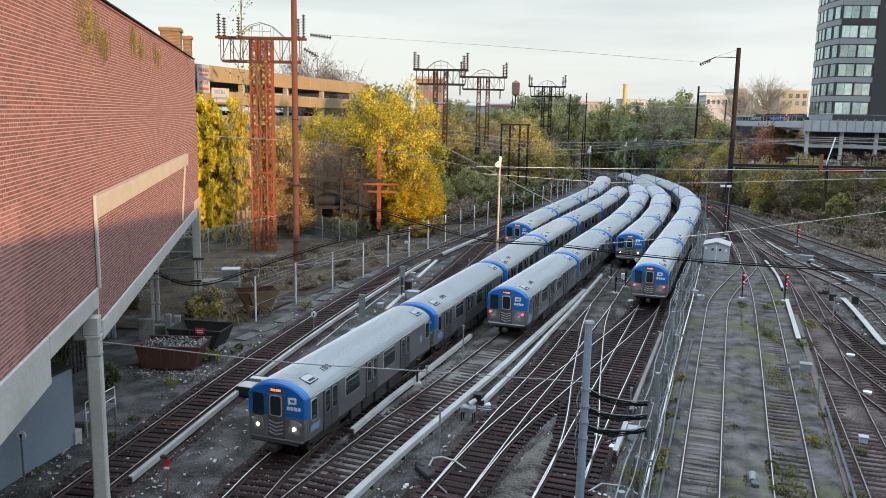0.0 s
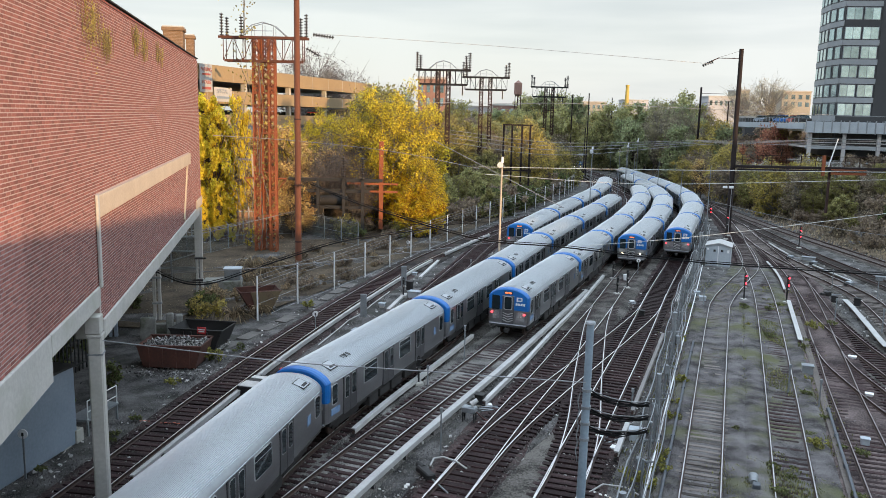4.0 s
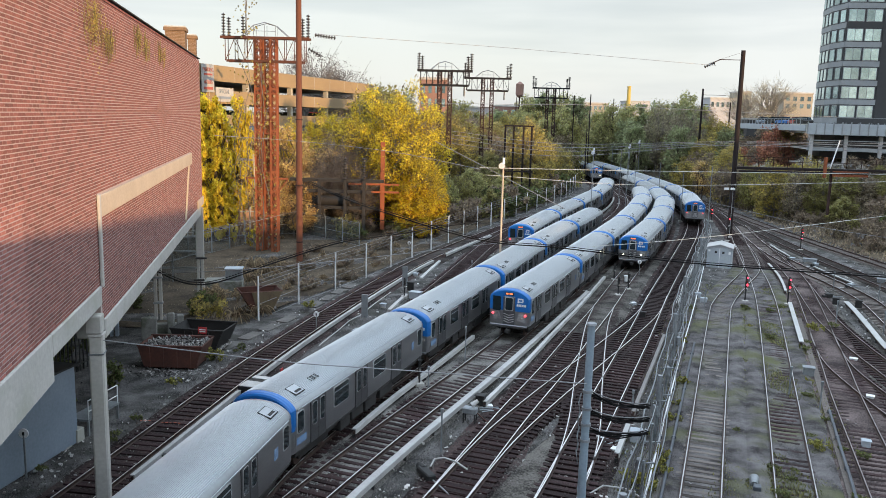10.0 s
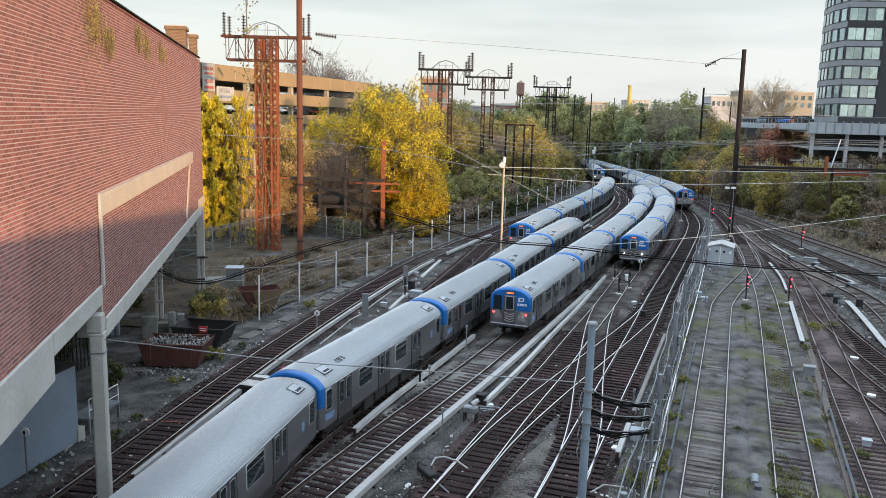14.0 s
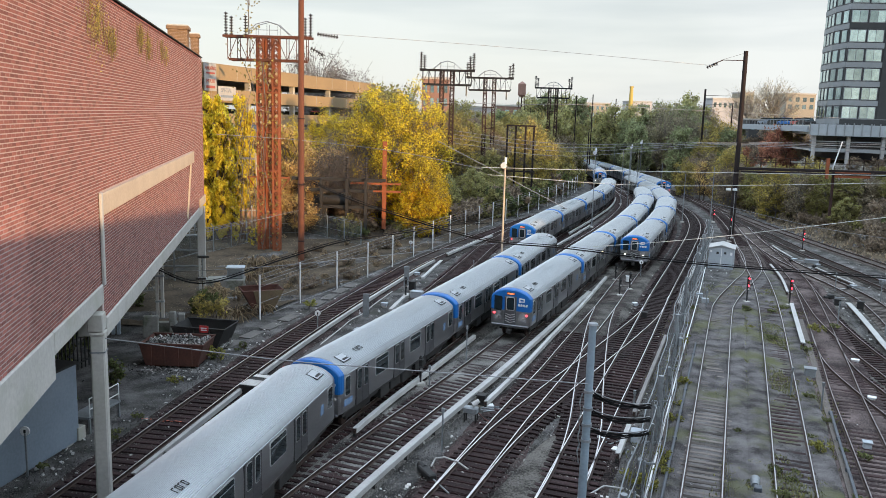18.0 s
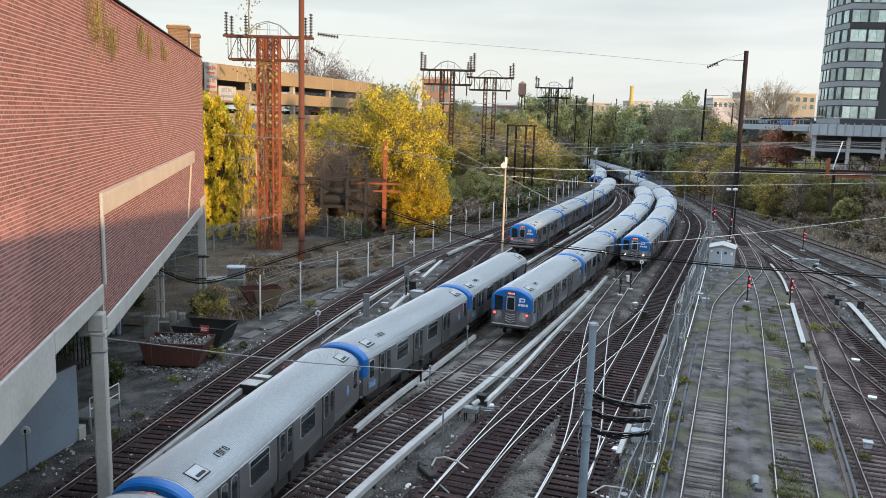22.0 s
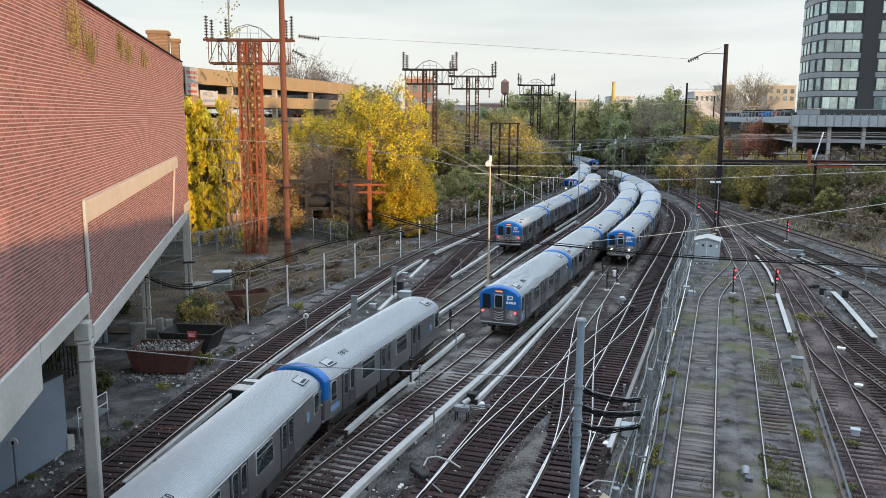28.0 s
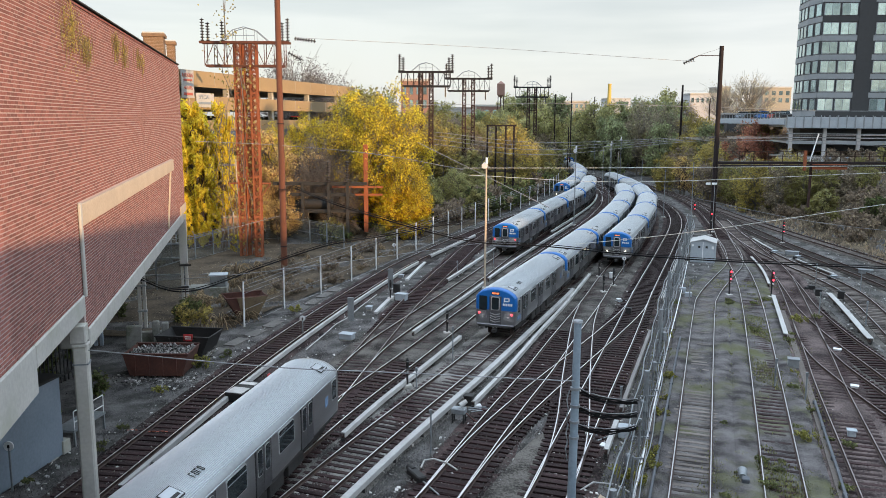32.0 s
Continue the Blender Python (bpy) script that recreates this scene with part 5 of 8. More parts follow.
for xx, yy, hh in ((31.2, 200, 20), (35.4, 201, 20.4), (34.2, 197, 12), (49.1, 240, 20.5), (66, 190, 19)):
    pole(xx, yy, hh, 0.17, "blackrust", "thin dark pole among trees")
# tall blue-grey pole near the eye
p = pole(5.3, 27.6, 7.05, 0.17, "postgrey", "tall blue-grey painted steel post with cables", (0.03, 0))
part("cap", Geo().tube((0.03, 0, 7.05), (0.03, 0, 7.12), .2, .17, 10), M["galv"], p)
for zz in (4.55, 3.9, 3.3, 2.7):
    part("clamp", Geo().tube((0.02, 0, zz), (0.02, 0, zz + .10), .188, n=10), M["galv"], p)
    part("conduit", Geo().line([(-.22, -.1, zz), (-.3, -.12, zz - .35), (-.22, -.1, zz - .8)], .025), M["galv"], p)


def lamp_mast(x, y, top, label, r=0.07, flood=True, paint="galv"):
    t = thing("floodlight_mast", label, "light mast", "yard light masts", at=(x, y, -0.35))
    part("shaft", Geo().tube((0, 0, 0), (0, 0, top), r, r * .7, 8), M[paint], t)
    part("base", Geo().box(0, 0, 0.15, .5, .5, .3, bev=.03), M["concrete"], t)
    if flood:
        part("floodlight", Geo().tube((-.15, -.18, top - .1), (-.15, .2, top + .05), .26, .12, 12), M["white"], t)
        part("bracket", Geo().box(0, 0, top - .2, .5, .06, .08), M["galv"], t)
        part("top_box", Geo().box(0.02, 0, top + .3, .2, .2, .55, bev=.03), M["white"], t)
    return t


# the tan puts warm sunlight, which does not reach this mast, into its colour
lamp_mast(4.85, 67.0, 10.7, "slim tan mast with round white floodlight", 0.10, paint="beige")
lamp_mast(19.85, 108.1, 10.3, "slim grey mast with white floodlight", 0.08)
lamp_mast(38.5, 169, 9.2, "slim grey mast with white floodlight", 0.08)
lamp_mast(42.4, 177, 10, "slim grey mast with white floodlight", 0.08)
for xx, yy, hh in ((34.7, 117, 7.2), (34.6, 104.3, 9.0), (43.8, 212, 8.5), (30.5, 140, 9.5), (35.5, 150, 8.5), (37.4, 140, 7.6), (29, 128, 10)):
    lamp_mast(xx, yy, hh, "bare slim grey steel mast", 0.07, False)
p = lamp_mast(36.5, 101.5, 6.6, "short grey mast with twin floodlights", 0.05, False)
for d in (-.55, .25):
    part("floodlight", Geo().box(d - .3, 0, 6.4, .55, .2, .28, bev=.03), M["white"], p)

# rusty gantries in the thicket
for xx, yy, zt, w in ((12.25, 136, 12.9, 4.6), (-2.2, 150, 11.2, 4.6)):
    t = thing("steel_gantry", "dark rusty portal frame among the trees", "gantry", at=(xx, yy, 0))
    for i in range(4):
        part("post", Geo().box(-w / 2 + w * i / 3, (i % 2) * 1.5, zt / 2, .3, .3, zt), M["blackrust"], t)
    for zz in (zt, zt - 7.6):
        part("beam", Geo().box(0, 0, zz, w + .4, .24, .24), M["blackrust"], t)
# posts, beams and tank are black: the shade on the frame is in their colour
t = thing("substation_frame", "old rusty switchgear frame overgrown with vines", "switchgear", at=(-12.6, 93.5, 0.6))
for i, (px_, py_) in enumerate(((-4.5, 0), (-2.0, 0), (1.0, 0), (3.2, 0), (-2.0, 2.6), (1.0, 2.6))):
    part("post", Geo().box(px_, py_, 3.0, .34, .34, 6.0), M["black"], t)
for zz, ln in ((5.9, 11), (4.6, 8.0), (2.7, 9)):
    part("beam", Geo().box(0, .36, zz, ln, .34, .36), M["black"], t)
part("tank", Geo().tube((-3, 1.2, 3.4), (1.4, 1.2, 3.4), 0.6, n=12), M["black"], t)
for d in (1.0, 3.2):
    insulator(t, d, 0.0, 6.0, 2.6, fat=1.5)
part("red_post", Geo().box(5.2, 2, 5.2, .5, .4, 10.4, bev=.02), M["rust"], t, "orange rusty steel post")
part("red_beam", Geo().box(4.2, 1.8, 4.5, 6, .2, .22).box(4.2, 1.8, 5.4, 6, .2, .22), M["rust"], t)


# ---- fences ----
def fence(pts, h, label, strands, post_paint="white", mesh_step=0.0, step=5.8, lean=True, solid_screen=False):
    t = thing("wire_fence", label, "fence", "yard fences")
    r = route(pts, step)
    tops = []
    for q in r["pts"]:
        z = ground_height(q.x, q.y)
        part("post", Geo().tube((q.x, q.y, z - .1), (q.x, q.y, z + h + (.3 if not lean else 0)), .065, n=7), M[post_paint], t)
        if lean:
            part("outrigger", Geo().tube((q.x, q.y, z + h), (q.x - .25, q.y, z + h + .35), .03, n=5), M[post_paint], t)
        tops.append((q.x, q.y, z))
    for k in strands:
        part("strand", Geo().line([(x, y, z + k) for x, y, z in tops], .016, 4), M["wire"], t)
    if solid_screen:
        for a, b in zip(tops, tops[1:]):
            part("mesh_panel", Geo().add([(a[0], a[1], a[2] + .05), (b[0], b[1], b[2] + .05), (b[0], b[1], b[2] + h - .03), (a[0], a[1], a[2] + h - .03)], [(0, 1, 2, 3)]), M["screen"], t)
    if mesh_step:
        g = Geo()
        for a, b in zip(tops, tops[1:]):
            n = int(step / mesh_step)
            for i in range(n):
                f, f2 = i / n, min(1, (i + 6) / n)
                for zz0, zz1 in ((0.1, h - .1), (h - .1, 0.1)):
                    g.tube((a[0] + (b[0] - a[0]) * f, a[1] + (b[1] - a[1]) * f, a[2] + zz0), (a[0] + (b[0] - a[0]) * f2, a[1] + (b[1] - a[1]) * f2, a[2] + zz1), .004, n=3, smooth=False)
        tagged(part("wire_mesh", g, M["under"], t), kind="stuff")
    return t


fence([(-12.8, 54.65), (-10.98, 59.94), (-6.94, 70.2), (-2.49, 83.2), (1.24, 93.7), (5.2, 104.8), (12, 121.5), (20.5, 143), (25.5, 160), (30, 180)], 2.9, "tall wire fence on pale posts beside the siding", (2.9, 2.65, 2.35, 1.2, .15, 3.2), mesh_step=0.5, step=5.65, lean=False)
fence([(-28.4, 90), (-24.2, 99), (-19.5, 105), (-10.8, 104), (-3, 107)], 2.0, "grey mesh fence at the foot of the thicket", (2.0, 1.0, .1), "galv", 0, 4.0, True, True)
plank = thing("board_fence", "brown weathered board fence under the yellow trees", "fence", "yard fences", at=(-25.6, 89.2, -0.3), turn=18)
for i in range(34):
    part("board", Geo().box(i * .17, .02 * (i % 3), 1.75 + .06 * math.sin(i * 1.7), .16, .04, 3.5, bev=.006), M["fenceboard"], plank)
for i in range(4):
    part("post", Geo().box(i * 1.9, -.12, 1.9, .12, .12, 3.9, bev=.01), M["galv"], plank)
part("rail", Geo().box(2.85, -.1, 3.3, 5.9, .06, .1).box(2.85, -.1, .6, 5.9, .06, .1), M["galv"], plank)
p = thing("utility_pole", "leaning pale timber pole with a short crossarm", "pole", "poles of the yard", at=(-20.5, 88, -0.3))
part("shaft", Geo().tube((0, 0, 0), (-.45, 0, 9.9), .13, .10, 8), M["paletimber"], p)
part("crossarm", Geo().box(-1.1, -.14, 9.25, 2.9, .14, .22, m=Matrix.Rotation(radians(2), 4, "Y")), M["paletimber"], p)
part("brace", Geo().line([(-1.7, -.14, 9.2), (-.42, -.14, 8.1)], .05, 5).line([(.2, -.14, 9.15), (-.40, -.14, 8.3)], .05, 5), M["paletimber"], p)
for d in (-1.9, -1.1, .25):
    part("insulator", Geo().tube((d, -.14, 9.35), (d, -.14, 9.62), .06, .05, 7), M["insul"], p)

fence([(-27, 76), (-23.6, 81.6), (-22.0, 86.5), (-19.4, 93.0), (-14.2, 92.6), (-10.8, 89.5), (-8.2, 86.8)], 2.6, "grey chain-link fence round the old switchgear", (2.6, 2.45, 1.2, .1), "galv", 0, 3.1, True, True)

# ---- dumpsters, cabinets and clutter by the siding ----
def skip(x, y, turn, w, d, h, paint, label, full, slope=0.35):
    t = thing("dumpster", label, "dumpster", "dumpsters by the siding", at=(x, y, -0.28), turn=turn)
    wt = .06
    prof = lambda q: [(-w / 2 + slope, 0.12), (w / 2 - slope, 0.12), (w / 2, h), (-w / 2, h)]
    for sgn in (-1, 1):
        part("side_wall", Geo().prism(prof(0), sgn * d / 2 - wt / 2, sgn * d / 2 + wt / 2), M[paint], t)
        a = Matrix.Translation((sgn * (w / 2 - slope / 2), 0, (h + .12) / 2)) @ Matrix.Rotation(sgn * math.atan2(slope, h - .12), 4, "Y")
        part("end_wall", Geo().box(0, 0, 0, wt, d, (h - .1) / math.cos(math.atan2(slope, h)), m=a), M[paint], t)
        part("rim", Geo().box(0, sgn * d / 2, h, w + .1, .12, .1, bev=.02), M[paint], t)
        part("skid", Geo().box(0, sgn * (d / 2 - .3), .06, w - slope * 2, .14, .12), M[paint], t)
        for i in range(4):
            part("rib", Geo().box(-w / 2 + slope + .3 + i * (w - 2 * slope - .6) / 3, sgn * (d / 2 + .05), h / 2, .1, .08, h - .2), M[paint], t)
    part("floor", Geo().box(0, 0, .15, w - slope * 2, d, .08), M[paint], t)
    part("load" if full else "puddle", heap(w - slope, d - .2, h * (.93 if full else .25), 260 if full else 30), M["scrap"], t, "heap of metal scrap" if full else "")
    return t


def heap(w, d, z, n):
    g = Geo()
    for i in range(n):
        x, y = rng.uniform(-w / 2, w / 2), rng.uniform(-d / 2, d / 2)
        s = rng.uniform(.05, .22)
        m = Matrix.Translation((x, y, z + rng.uniform(-.12, .16) * (1 - abs(2 * x / w)))) @ Euler((rng.uniform(0, 6), rng.uniform(0, 6), rng.uniform(0, 6))).to_matrix().to_4x4()
        g.box(0, 0, 0, s, s * rng.uniform(.3, 1.2), s * rng.uniform(.1, .5), m=m)
    g.box(0, 0, z - .14, w, d, .1)
    return g


skip(-15.2, 44.6, -1, 3.6, 2.2, 1.35, "rustred", "rusty red dumpster heaped with metal scrap", True)
d2 = skip(-14.5, 47.6, -8, 3.3, 2.2, 1.5, "black", "black open dumpster with a red sign", False, .6)
part("sign", Geo().box(.45, -1.17, 1.5, .55, .04, .42), M["red"], d2, "small red sign with pale bars")
part("sign_bar", Geo().box(.45, -1.20, 1.56, .4, .02, .06).box(.45, -1.20, 1.44, .36, .02, .06), M["white"], d2)
hop = skip(-13.4, 57.6, 24, 2.9, 1.9, 1.6, "rustred", "tipped rusty brown hopper bin beside the track", False, .8)
part("end_plate", Geo().prism([(-.35, .1), (.65, .1), (1.45, 1.62), (-.75, 1.62)], -1.11, -1.06), M["olivedrab"], hop, "faded olive side plate")
c = thing("relay_cabinet", "pale grey relay cabinet on a concrete pad", "cabinet", at=(-17.6, 64.2, -0.3), turn=8)
part("pad", Geo().box(-.2, 0, .45, 3.0, 1.7, .9, bev=.03), M["oldconcrete"], c)
part("body", Geo().box(.6, 0, 1.35, 1.3, 1.0, .9, bev=.08), M["galv"], c)
part("lid", Geo().box(.6, 0, 1.84, 1.45, 1.15, .1, bev=.03), M["shed"], c)
c = thing("concrete_block_wall", "broken pale concrete wall pieces under the building", "rubble", at=(-18.2, 49.6, -0.3), turn=12)
for x, y, w, h, lean in ((-.4, 0, .95, 1.45, .05), (.95, .25, .42, 1.6, -.05), (1.45, .3, .42, 1.5, .04), (.3, .9, 1.9, .8, .03)):
    part("block", Geo().box(0, 0, h / 2, w, .4, h, bev=.06, m=Matrix.Translation((x, y, 0)) @ Euler((lean, lean * .6, lean * 2)).to_matrix().to_4x4()), M["oldconcrete"], c)
c = thing("switch_machine", "black switch machine with a red flag plate", "switch machine", at=(-9.6, 40.2, -0.25), turn=-16)
part("case", Geo().box(0, 0, .3, 1.0, 2.0, .5, bev=.04), M["black"], c)
part("lid", Geo().box(0, -.55, .57, .9, .85, .05, bev=.02).box(0, .55, .57, .9, .4, .05, bev=.02), M["litter"], c)
part("flag", Geo().box(.6, 1.7, .5, .05, .3, .6, bev=.01), M["red"], c)
part("post", Geo().box(.6, 1.7, .1, .06, .06, .5), M["black"], c)


def marker(x, y, h, label, disc=False, paint="white", name="marker_post"):
    t = thing(name, label, "marker post", "marker posts", at=(x, y, -.3))
    part("post", Geo().box(0, 0, h / 2, .07, .07, h, bev=.01), M["galv" if disc else paint], t)
    if disc:
        part("disc", Geo().tube((0, -.03, h), (0, .03, h), .19, n=14), M["white"], t)
        part("dark_mark", Geo().box(0, -.04, h, .09, .01, .14), M["black"], t)
    else:
        part("cap", Geo().box(0, 0, h, .13, .1, .2, bev=.01), M[paint], t)
    return t


marker(-8.31, 51.9, 1.3, "white disc sign on a slim post", True)
marker(-3.58, 83.7, 1.2, "white disc sign on a slim post", True)
marker(18.6, 74.6, 1.4, "white disc sign on a slim post", True)
marker(32.4, 117.5, 1.5, "white disc sign on a slim post", True)
marker(-16.15, 29.6, 1.9, "white round sign on a dark post", True)
marker(52, 118, 1.6, "small pale sign on a slim post")
for xx, yy, hh in ((1.48, 46, 2.2), (0.14, 33.2, 1.9), (-0.6, 41.3, 1.2), (18.9, 41.6, 1.6), (19.6, 39.5, 1.5), (29.3, 58, 1.7), (31.2, 55, 1.7), (34.8, 70, 1.7), (36.7, 66, 1.8), (9.6, 38, 1.3), (20.8, 62, 1.4), (11.2, 86, 1.5), (6.4, 77, 1.5), (2.7, 72.5, 1.4)):
    marker(xx, yy, hh, "slim grey steel marker post beside the rails", paint="galv")
for xx, yy, hh in ((-5.55, 56.4, 1.7), (-3.2, 67.5, 1.7)):
    t = thing("trackside_stand", "grey steel stand beside the siding", "stand", at=(xx, yy, -.3))
    part("plate", Geo().box(0, 0, hh / 2, .45, .14, hh, bev=.02), M["galv"], t)


def dwarf_signal(x, y, h, lamps, label):
    t = thing("signal", label, "railway signal", "yard signals", at=(x, y, -.3), turn=12)
    part("base", Geo().box(0, 0, .12, .45, .45, .24, bev=.03), M["concrete"], t)
    part("post", Geo().tube((0, 0, .2), (0, 0, h), .06, n=8), M["black"], t)
    part("head", Geo().box(0, 0, h * .72, .16, .16, h * .5, bev=.03), M["black"], t)
    n = len(lamps)
    for i, c in enumerate(lamps):
        z = h * .47 + h * .5 * (i + .5) / n
        part("lamp", Geo().tube((0, -.12, z), (0, -.17, z), .07, n=12), M[c], t, "glowing red lamp" if c == "redlamp" else "")
        part("hood", Geo().box(0, -.2, z + .12, .26, .2, .02), M["black"], t)
    return t


dwarf_signal(24.85, 64.3, 2.35, ("white", "redlamp", "red", "redlamp"), "red and white signal showing two red lamps")
dwarf_signal(28.05, 63.6, 2.4, ("white", "redlamp", "red", "redlamp"), "red and white signal showing two red lamps")
dwarf_signal(41.75, 92.7, 2.8, ("redlamp", "white", "redlamp", "red"), "red and white signal beside the bank")
dwarf_signal(39.6, 118.1, 2.2, ("redlamp", "redlamp"), "small signal showing red lamps")
dwarf_signal(35.2, 98.5, 3.4, ("white", "redlamp"), "small signal showing red lamps")
for xx, yy in ((-1.1, 41.7), (1.3, 52.5), (16.1, 68.0), (14.7, 65.5), (15.7, 72), (-3.0, 62.8)):
    dwarf_signal(xx, yy, 1.7, ("lampoff", "black"), "dark dwarf signal with unlit lamps")

s = thing("signal_shed", "small pale grey gabled signal shed", "shed", at=(28.5, 81.4, -0.3), turn=-22)
part("wall_shell", Geo().prism([(-1.2, 0), (1.2, 0), (1.2, 2.05), (0, 2.38), (-1.2, 2.05)], -1.4, 1.4), M["shed"], s, "pale grey panel walls")
for sx in (-1, 1):
    part("roof_slope", Geo().box(0, 0, 0, 1.36, 3.1, .06, m=Matrix.Translation((sx * .65, 0, 2.25)) @ Matrix.Rotation(sx * radians(15.4), 4, "Y")), M["cover"], s, "pale sheet roof")
    part("door", Geo().box(sx * .52, -1.42, 1.08, .98, .05, 2.0, bev=.01), M["shed"], s)
    part("door_window", Geo().box(sx * .36, -1.45, 1.62, .22, .03, .22), M["black"], s)
part("center_strip", Geo().box(0, -1.45, 1.08, .06, .04, 2.05), M["white"], s)
part("notice", Geo().box(.95, -1.45, 1.6, .2, .02, .3).box(-1.0, -1.45, 1.75, .2, .02, .2), M["white"], s)


def trunk_box(x, y, turn, w, d, h, paint, label, name="junction_box"):
    t = thing(name, label, "junction box", "trackside boxes", at=(x, y, -.3), turn=turn)
    part("case", Geo().box(0, 0, h / 2 + .1, w, d, h, bev=.03), M[paint], t)
    part("lid", Geo().box(0, 0, h + .12, w + .08, d + .08, .06, bev=.015), M[paint], t)
    part("foot", Geo().box(0, 0, .06, w * .8, d * .8, .14), M["concrete"], t)
    return t


for row in ((9.1, 34.7, -18, .7, .5, .5, "shed"), (21.5, 45.1, -20, .6, .5, .5, "galv"), (19.5, 34.7, -20, .35, .3, .3, "shed"), (2.1, 38.9, -20, .45, .4, .5, "black"), (-5.3, 51.2, -20, .9, .6, .35, "shed"), (-2.1, 62.6, -20, .9, .6, .5, "shed"),
            (39.2, 84.5, -30, 1.3, .7, .35, "galv"), (33.6, 63.2, -30, .5, .4, .6, "black"), (32.3, 64.3, -30, .5, .4, .5, "black"), (41.5, 74, -30, 1.2, .6, .35, "galv"), (21.2, 63.5, -10, .5, .4, .4, "shed"), (21.4, 65.6, -10, .45, .4, .35, "shed"), (9.9, 70.5, -20, .6, .4, .3, "shed"),
            (15.0, 58.2, -20, .4, .35, .4, "black"), (-2.6, 65.4, -20, .5, .4, .7, "black"), (16.7, 71.5, 0, .3, .3, .5, "white"), (25.8, 48.4, -30, .4, .3, .12, "white"), (23.2, 41.4, -30, .35, .3, .12, "white")):
    trunk_box(*row, "small pale trackside box" if row[6] != "black" else "small black trackside box")

# cable rack along the fourth track
rack = thing("cable_rack", "long rack of grey pipes and cables on steel posts", "cable rack")
rl = route([(4.6, 20), (8.5, 30.65), (13.96, 46.5), (17.55, 57.1), (22.4, 70), (27.75, 85), (31.5, 95), (34.4, 104)], 3.1)
for i, q in enumerate(rl["pts"]):
    h = 3.0 if i % 4 == 1 else 1.75 + .25 * math.sin(i * 1.7)
    part("post", Geo().tube((q.x, q.y, -.4), (q.x, q.y, h), .12 if i % 4 == 1 else .06, n=8), M["galv"], rack)
    part("crossarm", Geo().box(q.x, q.y, (min(h, 1.9) - .1) if i % 2 else 1.05, .8, .06, .06), M["galv"], rack)
    if i % 2:
        part("hanger", Geo().box(q.x + rng.uniform(-.3, .3), q.y, 1.35, .22, .3, .5, bev=.03), M["galv"], rack)
rlf = route([(4.6, 20), (8.5, 30.65), (13.96, 46.5), (17.55, 57.1), (22.4, 70), (27.75, 85), (31.5, 95), (34.4, 104)], 0.9)
for j in range(9):
    off, zz = -.42 + .11 * j, 1.88 if j < 5 else 1.12
    ph = rng.uniform(0, 6)
    line = [p + Vector((0.05 * math.sin(i * .8 + ph), 0, zz - .1 * abs(math.sin(i * .9 + ph)))) for i, p in enumerate(side_line(rlf, off))]
    part("cable", Geo().line(line, rng.choice((.018, .024, .03)), 6), M[rng.choice(("galv", "galv", "wire", "black"))], rack)
for name, mt, w, z, pts in (("pale_pipe", "white", .04, .05, [(5.0, 20.5), (7.92, 28.63), (14.2, 46.11), (20.2, 62.5), (26.2, 79.2)]), ("grey_pipe", "pipegrey", .07, -.03, [(5.6, 20.5), (8.56, 28.76), (14.94, 46.33), (16.8, 51.4)]), ("grey_pipe", "pipegrey", .07, .0, [(13.2, 21), (16.24, 29.13), (19.94, 39.33)])):
    pr = route(pts, 0.9)
    t = thing(name, "long pale pipe on low stools" if mt == "white" else "blue-grey pipe with couplings along the track", "pipe", "ground pipes")
    part("tube", Geo().line([p + Vector((0, 0, z + .02 * math.sin(i * .7))) for i, p in enumerate(pr["pts"])], w, 7), M[mt], t)
    for q in pr["pts"][1::4]:
        part("coupling" if mt != "white" else "stool", Geo().box(q.x, q.y, z - .12, .18, .14, .36 if mt != "white" else .2, bev=.02), M["pipegrey"], t)
for key, off, y0, y1 in (("lead", -2.0, 22, 62), ("store", 2.1, 22, 60)):
    t = thing("cable_trough", "dark concrete cable trough beside the track", "cable trough")
    r = R[key]
    part("trough", Geo().sweep(side_line(r, off, s_at_y(r, y0), s_at_y(r, y1)), [(-.17, -.35), (.17, -.35), (.17, -.12), (-.17, -.12)]), M["greytie"], t)
walk_ = route([(-13.4, 47.5), (-12.67, 49.85), (-10.51, 56.42), (-8.43, 64.6), (-6.76, 69.9)])
t = thing("trackside_path", "broken strip of pale concrete slabs beside the siding", "path")
for i in range(0, len(walk_["pts"]) - 4, 4):
    if rng.random() < .9:
        part("slab", Geo().sweep(walk_["pts"][i:i + 4], [(-.42, -.34), (.42, -.34), (.42, -.215 + rng.uniform(-.02, .02)), (-.42, -.215 + rng.uniform(-.02, .02))]), M["path"], t)
# hanging black cables between the tall post and the rack
for i in range(3):
    a, b = Vector((5.4, 27.6, 4.5 - i * .68)), Vector((8.4, 30.6, 3.0 - i * .55))
    g = Geo()
    pts = [a.lerp(b, f) + Vector((0, 0, -.75 * f * (1 - f))) for f in np.linspace(0, 1, 9)]
    for j, o in enumerate(((0, 0), (.04, .05), (-.04, .04), (.02, -.06), (-.04, -.03))):
        g.line([p + Vector((o[0], 0, o[1] + .05 * math.sin(j * 2 + k * 1.3))) for k, p in enumerate(pts)], .026, 6)
    solid("hanging_cable", g, M["cable"], "bundle of thick black hanging cables", "cable", "hanging cables")
    solid("messenger_wire", Geo().line([a.lerp(b, f) + Vector((0, 0, .12 - .7 * f * (1 - f))) for f in np.linspace(0, 1, 9)], .02, 5), M["wire"], "pale wire over hanging cables", "wire", "overhead wires")


